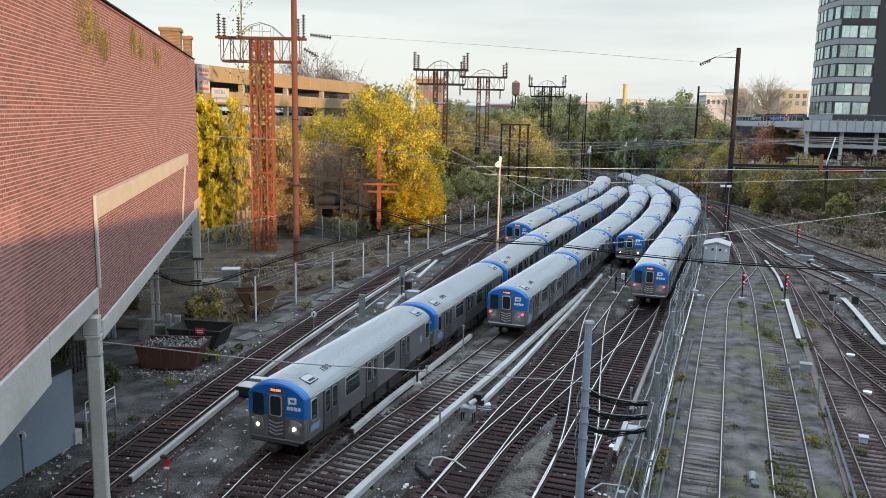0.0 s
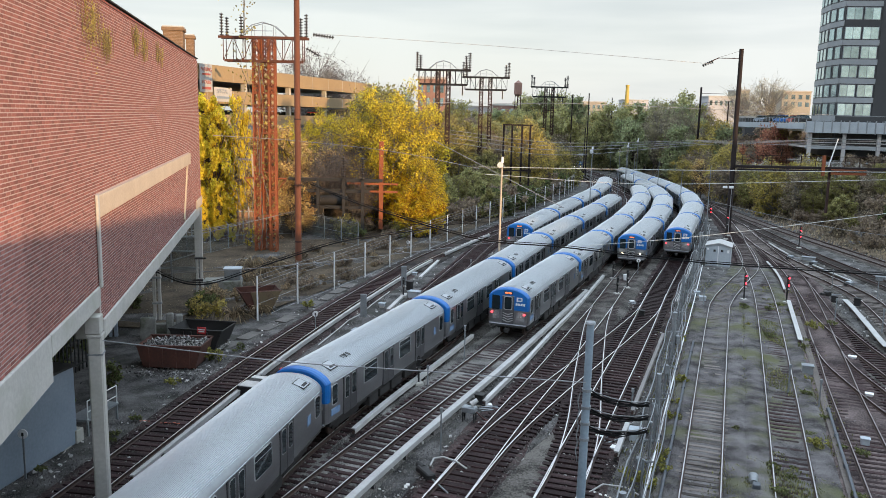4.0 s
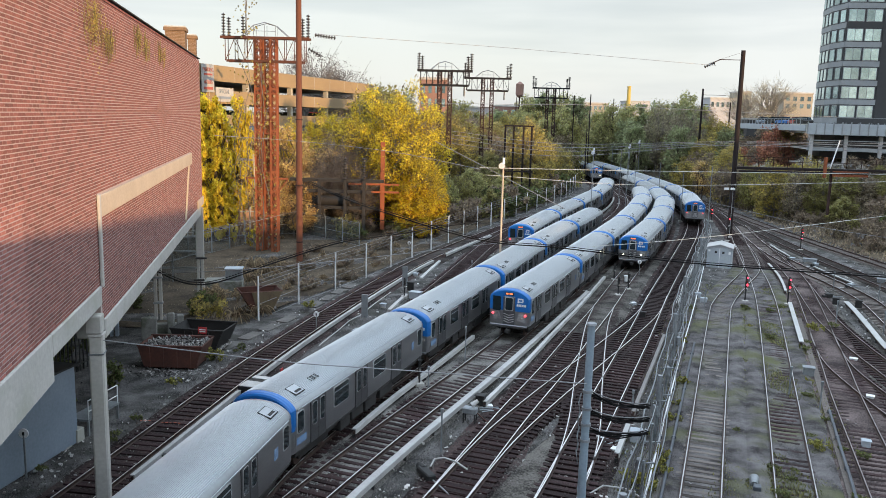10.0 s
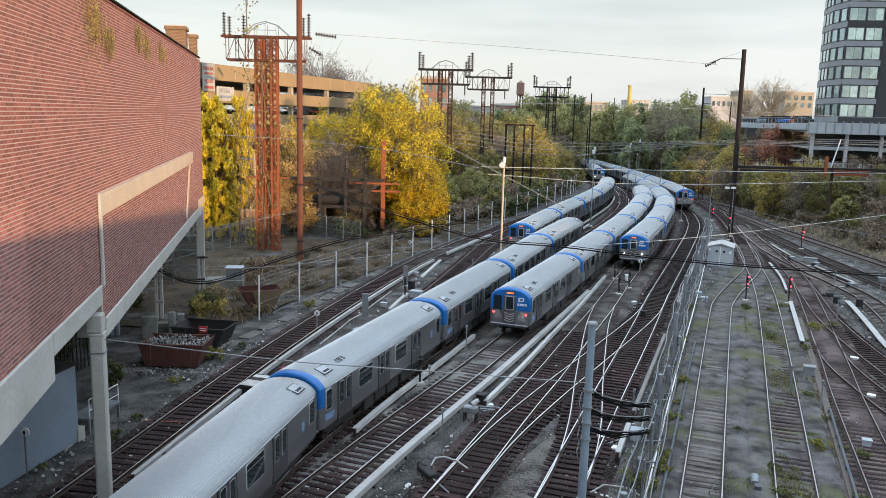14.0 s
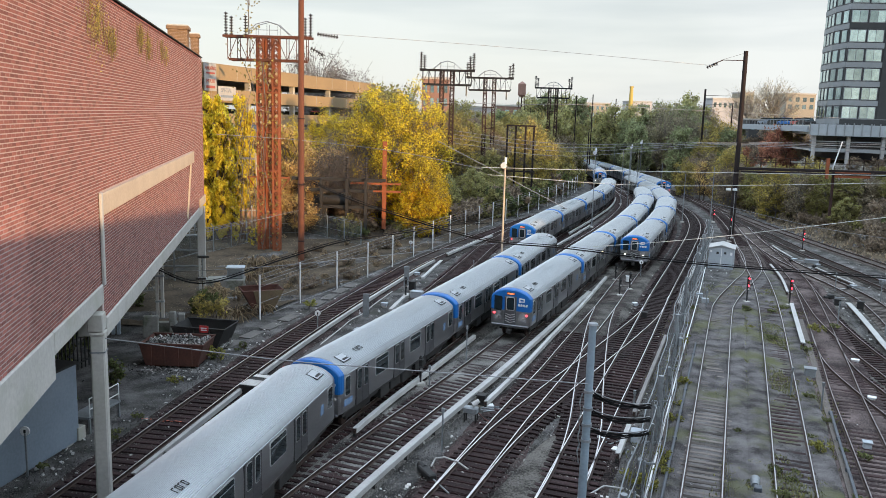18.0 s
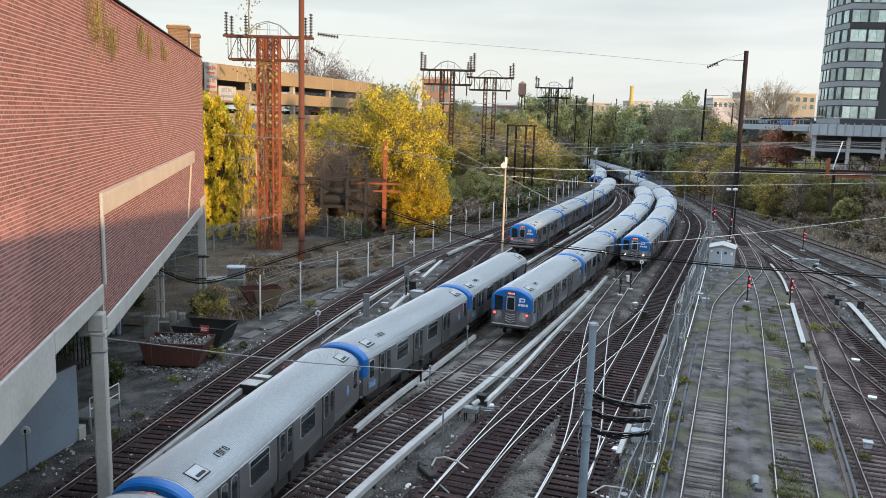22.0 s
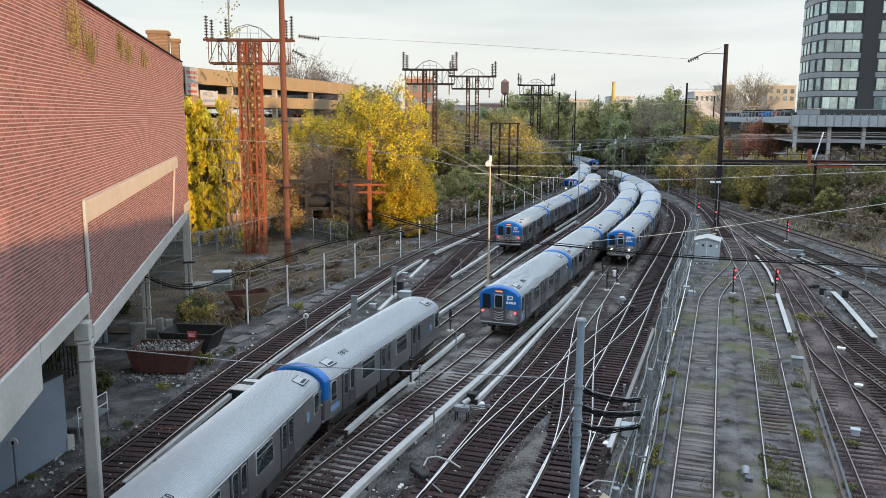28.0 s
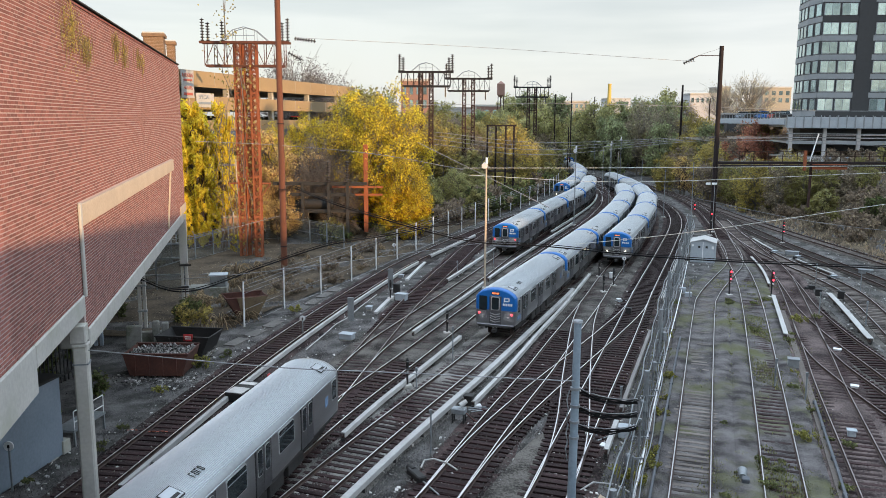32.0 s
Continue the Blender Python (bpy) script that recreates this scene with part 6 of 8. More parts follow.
def wire(pts, r, paint, label, sag=0.0):
    o = []
    q = [Vector(p) for p in pts]
    q = [q[0] * 2 - q[1]] + q + [q[-1] * 2 - q[-2]]
    for a, b, c, d in zip(q, q[1:], q[2:], q[3:]):
        n = 10
        for i in range(n):
            t = i / n
            o.append(0.5 * (2 * b + (c - a) * t + (2 * a - 5 * b + 4 * c - d) * t * t + (3 * b - a - 3 * c + d) * t ** 3) + Vector((0, 0, -4 * sag * t * (1 - t))))
    o.append(Vector(pts[-1]))
    return solid("overhead_wire" if paint != "cable" else "overhead_cable", Geo().line(o, r, 5), M[paint], label, "wire", "overhead wires")


PW, BC = "thin pale overhead wire across the yard", "black overhead cable across the yard"
for dz, r in ((0, .05), (.15, .03)):
    wire([(-19.6, 52, 3.9 + dz), (-15.6, 51, 3.0 + dz), (-12.0, 57, 3.5 + dz), (-7.6, 60, 4.6 + dz), (-3.4, 66, 4.5 + dz), (3.5, 82, 3.6 + dz)], r, "cable", BC)
    wire([(-12.18, 73.6, 7.75 + dz), (-8.69, 66.0, 7.45 + dz), (-4.74, 61.0, 6.87 + dz), (2.8, 60, 5.03 + dz), (9.24, 60, 4.55 + dz), (20.02, 60, 3.6 + dz), (40, 60, 2.7 + dz)], r, "cable", BC)
wire([(-19, 51, 3.6), (-9.0, 50.5, 4.6), (8, 75, 2.9)], .02, "wire", PW)
wire([(-11.3, 26, 6.5), (-5.3, 26, 5.92), (-1.49, 26, 5.73), (5.3, 27.5, 4.9)], .02, "wire", PW)
wire([(10.78, 70, 2.94), (23.16, 70, 4.27), (42, 70, 7.05)], .026, "wirepale", PW)
wire([(3.5, 80, 9.24), (20.34, 80, 9.34), (50, 80, 9.68)], .028, "wirepale", PW)
wire([(4.08, 80, 8.53), (20.44, 80, 7.93), (43.87, 80, 8.87), (50, 80, 9.1)], .025, "wirepale", PW)
wire([(-1.05, 80, 11.75), (12.12, 80, 5.34)], .035, "wire", PW)
wire([(-13.4, 84, 22.1), (6.59, 90, 21.73), (27.66, 90, 20.51), (33, 104.9, 21.6)], .022, "wire", PW)
wire([(-11.48, 110, 15.87), (8.34, 110, 15.99), (20.53, 110, 16.14), (60, 125, 15.6)], .03, "wire", PW)
for dz in (0, -.45, -.9, -1.5):
    wire([(0.74, 100, 12.4 + dz), (14.75, 100, 11.2 + dz), (37.6, 104.8, 11.9 + dz * .3), (62, 104, 12.2 + dz)], .028, "wire", PW)
wire([(-20, 70, 12.06), (-13.4, 74, 11.6), (-4.33, 70, 11.0), (3.07, 70, 9.72)], .025, "wire", PW)
wire([(-13.4, 74.2, 6.2), (-4, 80, 3.4), (4.8, 88, 2.6)], .03, "cable", BC)
wire([(-13.4, 74.2, 5.2), (-24, 66, 3.0)], .022, "wire", PW)
wire([(35.2, 104, 3.9), (47, 96, 1.9), (60, 84, 1.4)], .03, "wire", PW)

for a, b in (((-3.9, 58.3), (-2.9, 63.8)), ((-1.9, 70.6), (-.3, 79.4))):
    t = thing("loose_board", "long pale board lying beside the crossover", "board", "loose boards")
    g = Geo().sweep([(*a, -.2), ((a[0] + b[0]) / 2, (a[1] + b[1]) / 2, -.18), (*b, -.2)], [(-.14, -.1), (.14, -.1), (.14, .08), (-.14, .08)])
    part("plank", g, M["cover"], t)
    c = trunk_box(a[0] - .55, a[1] + 1.2, -16, .42, .34, .2, "shed", "pale trackside box beside a loose board")
t = thing("ground_pipe", "thin kinked pale pipe lying on the dirt", "pipe", "ground pipes")
part("tube", Geo().line([(-7.6, 48.6, -.16), (-6.9, 52.5, -.2), (-6.45, 55.0, -.18), (-5.8, 56.4, -.1), (-5.2, 60, -.16), (-4.2, 64.4, -.16)], .035, 6), M["cover"], t)
for x0, y0, tn in ((37.2, 71.6, 20), (37.7, 85.4, 28), (38.8, 82.3, 28), (33.0, 67.0, 15)):
    c = thing("switch_machine", "pale switch machine with rods beside the track", "switch machine", "yard switch machines", at=(x0, y0, -.3), turn=tn)
    part("case", Geo().box(0, 0, .22, .55, .42, .3, bev=.05), M["galv" if y0 > 70 else "black"], c)
    part("lid", Geo().box(0, 0, .39, .6, .46, .04, bev=.015), M["shed" if y0 > 70 else "black"], c)
    part("motor", Geo().tube((-.62, 0, .2), (-.27, 0, .2), .13, n=10), M["black"], c)
    part("rod", Geo().tube((.3, .05, .12), (1.5, .05, .1), .03, n=6), M["galv"], c)
    part("plate", Geo().box(-1.1, .1, .08, .5, .3, .08, bev=.02), M["cover"], c)
cl = thing("toppled_lamp", "toppled grey lamp lying between the tracks", "lamp", at=(12.7, 30.2, -.16), turn=70)
part("housing", Geo().tube((0, 0, .12), (.55, 0, .16), .14, .2, 10), M["galv"], cl)
part("lens", Geo().tube((.55, 0, .16), (.6, 0, .165), .17, n=10), M["lampoff"], cl)
part("block", Geo().box(-.3, -.1, .1, .35, .3, .3, bev=.03), M["pipegrey"], cl)

t = thing("flag_plate", "red and white plate on a thin rusty post", "sign", at=(-10.31, 28.98, -.3))
part("post", Geo().tube((0, 0, 0), (0, 0, 1.5), .025, n=6), M["rust"], t)
part("plate", Geo().box(0, -.03, 1.15, .22, .03, .42, bev=.01), M["red"], t, "red plate")
part("stripe", Geo().box(0, -.05, .98, .2, .02, .1), M["white"], t)
part("hood", Geo().box(-.08, 0, 1.42, .3, .2, .1, bev=.02), M["black"], t)
for k, (x0, y0) in enumerate(((-13.54, 35.66), (-12.44, 35.36))):
    t = thing("paint_mark", "orange sprayed paint marks on the ties", "paint mark", "sprayed marks")
    for i in range(5):
        part("stroke", Geo().box(x0 - .4 + i * .2, y0 + .05 * (i % 2), -.158 if k else -.2, .14, .05, .008), M["spray"], t)
# switch gear close to the eye
c = thing("switch_machine", "black switch machine with a pale curved hose", "switch machine", at=(-0.45, 30.6, -0.25), turn=-62)
part("case", Geo().box(0, 0, .16, 1.1, .38, .28, bev=.05), M["black"], c)
part("motor", Geo().tube((-.75, .05, .2), (-.3, .05, .2), .15, n=12), M["black"], c)
part("rod", Geo().tube((.6, 0, .12), (1.9, 0, .12), .035, n=6), M["galv"], c)
part("hose", Geo().line([(-.6, .5, .1), (-.9, .85, .25), (-.75, 1.2, .3), (-.2, 1.5, .28), (.3, 1.75, .1)], .04, 7), M["cover"], c, "pale curved hose")
mt = thing("switch_motor", "grey switch motor on thin legs beside the third rail", "switch motor", at=(1.5, 36.7, -.28), turn=-20)
part("case", Geo().box(0, 0, .62, .7, .42, .3, bev=.05), M["galv"], mt)
part("cowl", Geo().tube((.1, -.1, .9), (.35, .1, 1.1), .14, .1, 10), M["cover"], mt)
for dx, dy in ((-.28, -.15), (.28, -.15), (-.28, .15), (.28, .15)):
    part("leg", Geo().box(dx, dy, .24, .06, .06, .48), M["black"], mt)
part("cable", Geo().line([(.3, .1, .5), (.6, .2, .2), (1.0, .1, .06), (1.3, .3, .04)], .03, 5), M["rustred"], mt, "reddish cable")
b = thing("warning_board", "pale diamond-shaped board on a short post", "sign", at=(6.15, 26.2, -.3), turn=8)
part("post", Geo().box(0, 0, .5, .07, .07, 1.0), M["galv"], b)
part("board", Geo().box(0, 0, 0, .62, .03, .62, m=Matrix.Translation((0, -.05, 1.1)) @ Matrix.Rotation(radians(-50), 4, "X") @ Matrix.Rotation(radians(45), 4, "Y")), M["beige"], b)
h_ = thing("curved_hose", "white curved hose on the gravel", "hose")
part("hose", Geo().line([(5.9, 29.3, -.2), (6.6, 29.9, -.1), (7.4, 29.7, -.1), (8.0, 28.9, -.15), (8.2, 27.8, -.2)], .04, 7), M["cover"], h_)
for x0, y0, tn in ((7.6, 34.6, 30), (8.2, 33.4, 60), (15.4, 62.5, 20), (2.4, 38.3, 10), (12.0, 66.5, 0)):
    c = thing("spare_parts", "loose pale rods and plates beside the rails", "scrap", at=(x0, y0, -.26), turn=tn)
    for i in range(3):
        part("rod", Geo().tube((rng.uniform(-.6, 0), -.3 + .25 * i, .05), (rng.uniform(.2, .9), -.2 + .2 * i, .06), .035, n=6), M["galv"], c)
    part("plate", Geo().box(.2, .5, .06, .4, .3, .08, bev=.01), M["white"], c)

# ---- far side: parking garage, tower, decks, distant buildings ----
ga, gb = Vector((-30.6, 88, 0)), Vector((-13.6, 150, 0))
gd = (gb - ga).normalized()
GM = Matrix.Translation(ga) @ Matrix.Rotation(math.atan2(gd.y, gd.x), 4, "Z")
gar = thing("parking_garage", "tan concrete multi-storey parking garage with open decks", "parking garage")
gar.matrix_basis = GM
GL = (gb - ga).length
part("rear_wall", Geo().box(GL / 2, 32, 9.5, GL, .4, 17), M["garage"], gar)
for zb, zt in ((17.65, 19.55), (15.0, 16.6), (12.35, 13.7), (9.4, 10.9), (6.4, 7.9)):
    g = Geo().box(GL / 2 - 1.5 * (zb < 16), 0, (zb + zt) / 2, GL - 3 * (zb < 16), .3, zt - zb, bev=.03)
    part("parapet", g, M["garage"], gar, "tan concrete parapet")
    part("deck", Geo().box(GL / 2, 16, zb + .2, GL, 32, .35), M["concrete"], gar)
    for k in range(11):
        part("panel_joint", Geo().box(3 + k * 5.9, -.16, (zb + zt) / 2, .06, .02, zt - zb - .1), M["concrete"], gar)
for k in range(5):
    part("column", Geo().box(6 + k * 12.8, .6, 9, .6, .6, 18), M["concrete"], gar, "pale concrete column")
def lettering(words, x, z, size, material, parent, squeeze=1.0):
    """Words standing upright on a board, as a mesh."""
    cu = bpy.data.curves.new("lettering", "FONT")
    cu.body, cu.size, cu.align_x, cu.extrude = words, size, "CENTER", .01
    ob = new("lettering", cu)
    me = bpy.data.meshes.new_from_object(ob)
    bpy.data.objects.remove(ob)
    me.transform(Matrix.Translation((x, -.075, z)) @ Matrix.Diagonal((squeeze, 1, 1, 1)) @ Matrix.Rotation(radians(90), 4, "X"))
    me.materials.append(material)
    o = new("lettering", me)
    o.parent = parent
    return o


gs = thing("garage_sign", "weathered white parking sign with red lettering on the garage", "sign")
gs.matrix_basis = GM @ pose(8.3, -.35, 16.3)
part("board", Geo().box(0, 0, 1.6, 2.6, .1, 3.2), M["cover"], gs)
lettering("PARKING", 0, 2.4, .62, M["fadedred"], gs, .9)
part("text_bar", Geo().box(0, -.07, 2.05, 1.8, .03, .2), M["fadedred"], gs)
lettering("HOURS", 0, .95, .62, M["fadedred"], gs, .9)
part("text_bar", Geo().box(0, -.07, .45, 1.9, .03, .3), M["fadedred"], gs)
gs = thing("garage_sign", "pale banner with grey lettering on the garage", "sign")
gs.matrix_basis = GM @ pose(12.0, -.35, 15.2)
part("board", Geo().box(0, 0, .9, 4.0, .1, 1.7), M["cover"], gs)
lettering("SPECIAL", -.2, 1.05, .7, M["greypaint"], gs)
part("text_bar", Geo().box(0, -.07, .55, 3.0, .03, .28), M["greypaint"], gs)


def parked_car(m, paint, label):
    t = thing("parked_car", label, "car", "parked cars")
    t.matrix_basis = m
    part("body", Geo().prism([(-2.15, .35), (2.15, .35), (2.2, .75), (1.4, .9), (-1.9, .95), (-2.2, .8)], -.85, .85), M[paint], t)
    part("cabin", Geo().prism([(-1.7, .9), (1.1, .88), (.4, 1.42), (-1.1, 1.45)], -.74, .74), M["darkglass"], t)
    part("car_roof", Geo().prism([(-1.05, 1.44), (.35, 1.41), (.35, 1.48), (-1.05, 1.51)], -.7, .7), M[paint], t)
    for x in (-1.35, 1.35):
        for y in (-.8, .8):
            part("wheel", Geo().tube((x, y - .1, .33), (x, y + .1, .33), .33, n=12), M["rubber"], t)
    return t


for k, (xx, zz, pt) in enumerate(((5, 19.55 - 1.4, "greypaint"), (9, 15.2 + .2, "white"), (19.5, 12.73, "black"), (31, 12.73, "white"), (36, 12.73, "galv"), (45, 12.73, "red"), (50, 15.4, "white"), (6, 12.73, "black"), (13, 18.05, "galv"))):
    parked_car(GM @ pose(xx, 2.6, zz), pt, {"white": "white car parked on the garage deck", "black": "black car parked on the garage deck", "red": "red car parked on the garage deck"}.get(pt, "grey car parked on the garage deck"))

# glass tower
tw = thing("office_tower", "dark office tower with bands of pale windows", "office tower")
foot = [Vector(q) for q in ((65.3, 145, 0), (64.2, 139, 0), (64.4, 134.3, 0), (92, 131.5, 0), (96, 168, 0), (80, 170, 0))]
g = Geo()
n = len(foot)
g.add([(*p.xy, z) for z in (9, 70) for p in foot], [(i, (i + 1) % n, n + (i + 1) % n, n + i) for i in range(n)] + [tuple(range(n - 1, -1, -1)), tuple(range(n, 2 * n))])
part("core", g, M["tower"], tw, "dark panel facade")
FL = 3.06
for fi, (ia, cols) in enumerate(((0, 3), (1, 2), (2, 10))):
    a, b = foot[ia], foot[(ia + 1) % n]
    d = (b - a).normalized()
    nrm = Vector((d.y, -d.x, 0))
    mm = Matrix(((d.x, nrm.x, 0, a.x), (d.y, nrm.y, 0, a.y), (0, 0, 1, 0), (0, 0, 0, 1)))
    ln = (b - a).length / cols
    for fl in range(10):
        z = 14.88 + fl * FL
        part("spandrel", Geo().box((b - a).length / 2, .03, z + .25, (b - a).length, .06, .85, m=mm), M["towerlight" if fi < 2 or fl % 5 else "tower"], tw)
        for cidx in range(cols):
            dark = fi == 2 and cidx % 3 == 2
            w = ln * (.66 if fi < 2 else .9)
            if dark:
                part("dark_panel", Geo().box(ln * (cidx + .5), .05, z + 1.7, ln * .9, .08, FL, m=mm), M["tower"], tw)
                continue
            wf = part("window", Geo().box(ln * (cidx + .5), .06, z + 1.75, w, .06, 1.95, m=mm), M["towerlight"], tw)
            for q in range(2 if fi == 2 else 1):
                part("pane", Geo().box(ln * (cidx + .5) + (w * (q - .5) * .48 if fi == 2 else 0), .10, z + 1.75, w * (.45 if fi == 2 else .92), .03, 1.8, m=mm), M["towerglass"], wf)
base = thing("street_deck", "pale concrete street deck with railing on columns", "deck")
for a, b, z0, z1 in (((58.2, 131, 0), (112, 121, 0), 12.8, 14.6), ((61.5, 172, 0), (58.3, 131.5, 0), 13.3, 14.3), ((58.8, 131.9, 0), (112, 121.9, 0), 10.2, 10.75), ((58.8, 132.1, 0), (112, 122.1, 0), 7.7, 8.2)):
    a, b = Vector(a), Vector(b)
    d = (b - a).normalized()
    mm = Matrix(((d.x, -d.y, 0, a.x), (d.y, d.x, 0, a.y), (0, 0, 1, 0), (0, 0, 0, 1)))
    ln = (b - a).length
    part("slab", Geo().box(ln / 2, 6, (z0 + z1) / 2, ln, 12, z1 - z0 - .3, m=mm), M["concrete"], base)
    part("fascia", Geo().box(ln / 2, -.1, (z0 + z1) / 2, ln, .3, z1 - z0, m=mm, bev=.03), M["shed"], base, "pale fascia")
    if z0 > 11:
        for zz in ((z0 - .9, z0 - 1.5) if z0 < 13 else ()):
            part("pipe_run", Geo().box(ln / 2, -.3, zz, ln, .12, .12, m=mm), M["galv"], base)
        for k in range(int(ln / 1.3) if z0 < 13 else 0):
            part("fascia_post", Geo().box(k * 1.3, -.29, (z0 + z1) / 2 + .1, .16, .1, z1 - z0 + .3, m=mm), M["galv"], base)
        part("top_rail", Geo().box(ln / 2, -.1, z1 + .95, ln, .1, .1, m=mm), M["galv"], base)
        for k in range(int(ln / 1.9)):
            part("baluster", Geo().box(k * 1.9, -.14, z1 + .1 - (.8 if z0 < 13 else 0), .1, .1, 1.8, m=mm), M["galv"], base)
        for k in range(int(ln / 5.2) if z0 < 13 else 0):
            part("pier", Geo().box(1 + k * 5.2, .8, z0 - 4, .5, .5, 8.4, m=mm), M["farwhite"], base)
for x, y, pt, label in ((61.0, 139, "black", "black car parked on the street deck"), (62.4, 145, "fadedred", "dull red car parked on the street deck"), (62.8, 151.5, "blue", "blue car parked on the street deck"), (63.4, 158, "black", "black car parked on the street deck"), (63.9, 164.5, "greypaint", "grey car parked on the street deck")):
    parked_car(pose(x, y, 14.15, 0, 0, 86), pt, label)
walkb = thing("pipe_bridge", "dark rusty pipe bridge with a railing", "footbridge")
part("girder", Geo().box(52, 104.7, 8.55, 28.5, .9, .34), M["blackrust"], walkb)
part("pipe", Geo().tube((38, 104.1, 8.2), (66, 104.1, 8.2), .13, n=10), M["blackrust"], walkb)
# dappled sunlight on the bridge, put in as an orange box
part("rusty_panel", Geo().box(52.4, 104.15, 8.1, 4.6, .1, .7), M["rust"], walkb, "bright orange patch painted for sunlight on the bridge")
for zz in (10.05, 9.45):
    part("handrail", Geo().box(52, 104.3, zz, 28, .06, .06), M["darkrust"], walkb)
for k in range(15):
    part("baluster", Geo().box(38.6 + k * 1.9, 104.3, 9.4, .07, .07, 1.3), M["darkrust"], walkb)
for xx in (50.2, 62):
    part("support", Geo().box(xx, 104.7, 5.6, .25, .3, 5.8), M["darkrust"], walkb)
part("leaning_post", Geo().tube((49.6, 103.9, 8.8), (50.5, 103.9, 12.4), .08, n=6), M["white"], walkb)
part("rust_post", Geo().box(49.0, 104.0, 8.9, .35, .3, 2.6), M["rust"], walkb, "orange rusty post")

for xx, yy, w, d, zt, pt, label, nf, nc in ((-3.0, 180, 6.0, 8, 22.3, "farred", "tall red brick apartment building far off", 6, 4), (66, 380, 18, 12, 22, "fartan", "long orange brick building far off", 2, 8), (98, 420, 13, 10, 24.2, "farwhite", "pale grey industrial building far off", 1, 3),
                                            (104.3, 300, 15, 10, 23.3, "farwhite", "tan building with tall windows far off", 1, 8), (110.4, 302, 3.8, 12, 25.9, "fartan", "tan stair tower far off", 1, 1), (142, 330, 11.5, 12, 27, "fartan", "tan block with lit walls far off", 2, 4), (26, 300, 18, 10, 18.5, "farred", "low brick building far off", 2, 6), (50, 330, 14, 10, 20.5, "farred", "low brick building far off", 2, 5), (-14, 225, 10, 8, 18, "farwhite", "pale low building behind trees", 2, 4), (8, 240, 12, 8, 17, "farwhite", "pale low building behind trees", 2, 4), (102, 250, 19, 10, 15.8, "tower", "low dark station canopy building", 1, 9)):
    t = thing("distant_building", label, "building", "distant buildings", at=(xx, yy, 4))
    part("wall_shell", Geo().box(0, d / 2, (zt - 4) / 2, w, d, zt - 4), M[pt], t)
    part("roof_edge", Geo().box(0, d / 2, zt - 4.0, w + .4, d + .4, .5), M["concrete"], t)
    for i in range(nf):
        for j in range(nc):
            part("window", Geo().box(-w / 2 + w * (j + .5) / nc, -.04, zt - 4 - 2.3 - i * 2.9, w / nc * .5, .1, 1.7), M["towerglass"], t)
t = thing("smokestack", "tall yellow brick smokestack far off", "smokestack", at=(93, 418, 10))
part("shaft", Geo().tube((0, 0, 0), (0, 0, 21.5), 1.25, .85, 12), M["yellowbrick"], t)
part("rim", Geo().tube((0, 0, 21), (0, 0, 21.7), 1.0, n=12), M["yellowbrick"], t)
t = thing("water_tank", "rusty rooftop water tank with a conical cap", "water tank", at=(23.1, 260, 16))
part("tank", Geo().tube((0, 0, 5.4), (0, 0, 8.8), 1.25, n=14), M["farred"], t)
part("cone", Geo().tube((0, 0, 8.8), (0, 0, 9.7), 1.3, .05, 14), M["farred"], t)
part("bowl", Geo().tube((0, 0, 4.6), (0, 0, 5.4), .3, 1.25, 14), M["farred"], t)
for k in range(4):
    part("leg", Geo().tube((math.cos(k * 1.57) * 1.1, math.sin(k * 1.57) * 1.1, -2), (math.cos(k * 1.57) * .8, math.sin(k * 1.57) * .8, 5.4), .12, n=5), M["darkrust"], t)


# ---- plants ----
def leaves(n, spots, size, seed, single=False):
    """Small bent leaves scattered round spots (x, y, z, radius)."""
    r = np.random.RandomState(seed)
    s = np.array(spots)
    pick = r.randint(0, len(s), n)
    c = s[pick, :3] + r.normal(0, 1, (n, 3)) * s[pick, 3:4] * 0.55
    a, b = r.normal(0, 1, (n, 3)), r.normal(0, 1, (n, 3))
    a /= np.linalg.norm(a, axis=1)[:, None]
    b -= a * (a * b).sum(1)[:, None]
    b /= np.linalg.norm(b, axis=1)[:, None]
    w = size * r.uniform(.55, 1.35, (n, 1))
    up = np.cross(a, b) * w * .25
    if single:
        v = np.stack([c - a * w, c + b * w * .8 + up, c + a * w * .8 - b * w * .5], 1).reshape(-1, 3)
        g = Geo()
        g.v = [tuple(x) for x in v]
        g.f = [(i, i + 1, i + 2) for i in range(0, 3 * n, 3)]
        g.s = [False] * n
        return g
    v = np.stack([c - a * w, c + b * w * .55 + up, c + a * w, c - b * w * .55 + up], 1).reshape(-1, 3)
    g = Geo()
    g.v = [tuple(x) for x in v]
    g.f = [(i, i + 1, i + 2, i + 3) for i in range(0, 4 * n, 4)]
    g.s = [False] * n
    return g


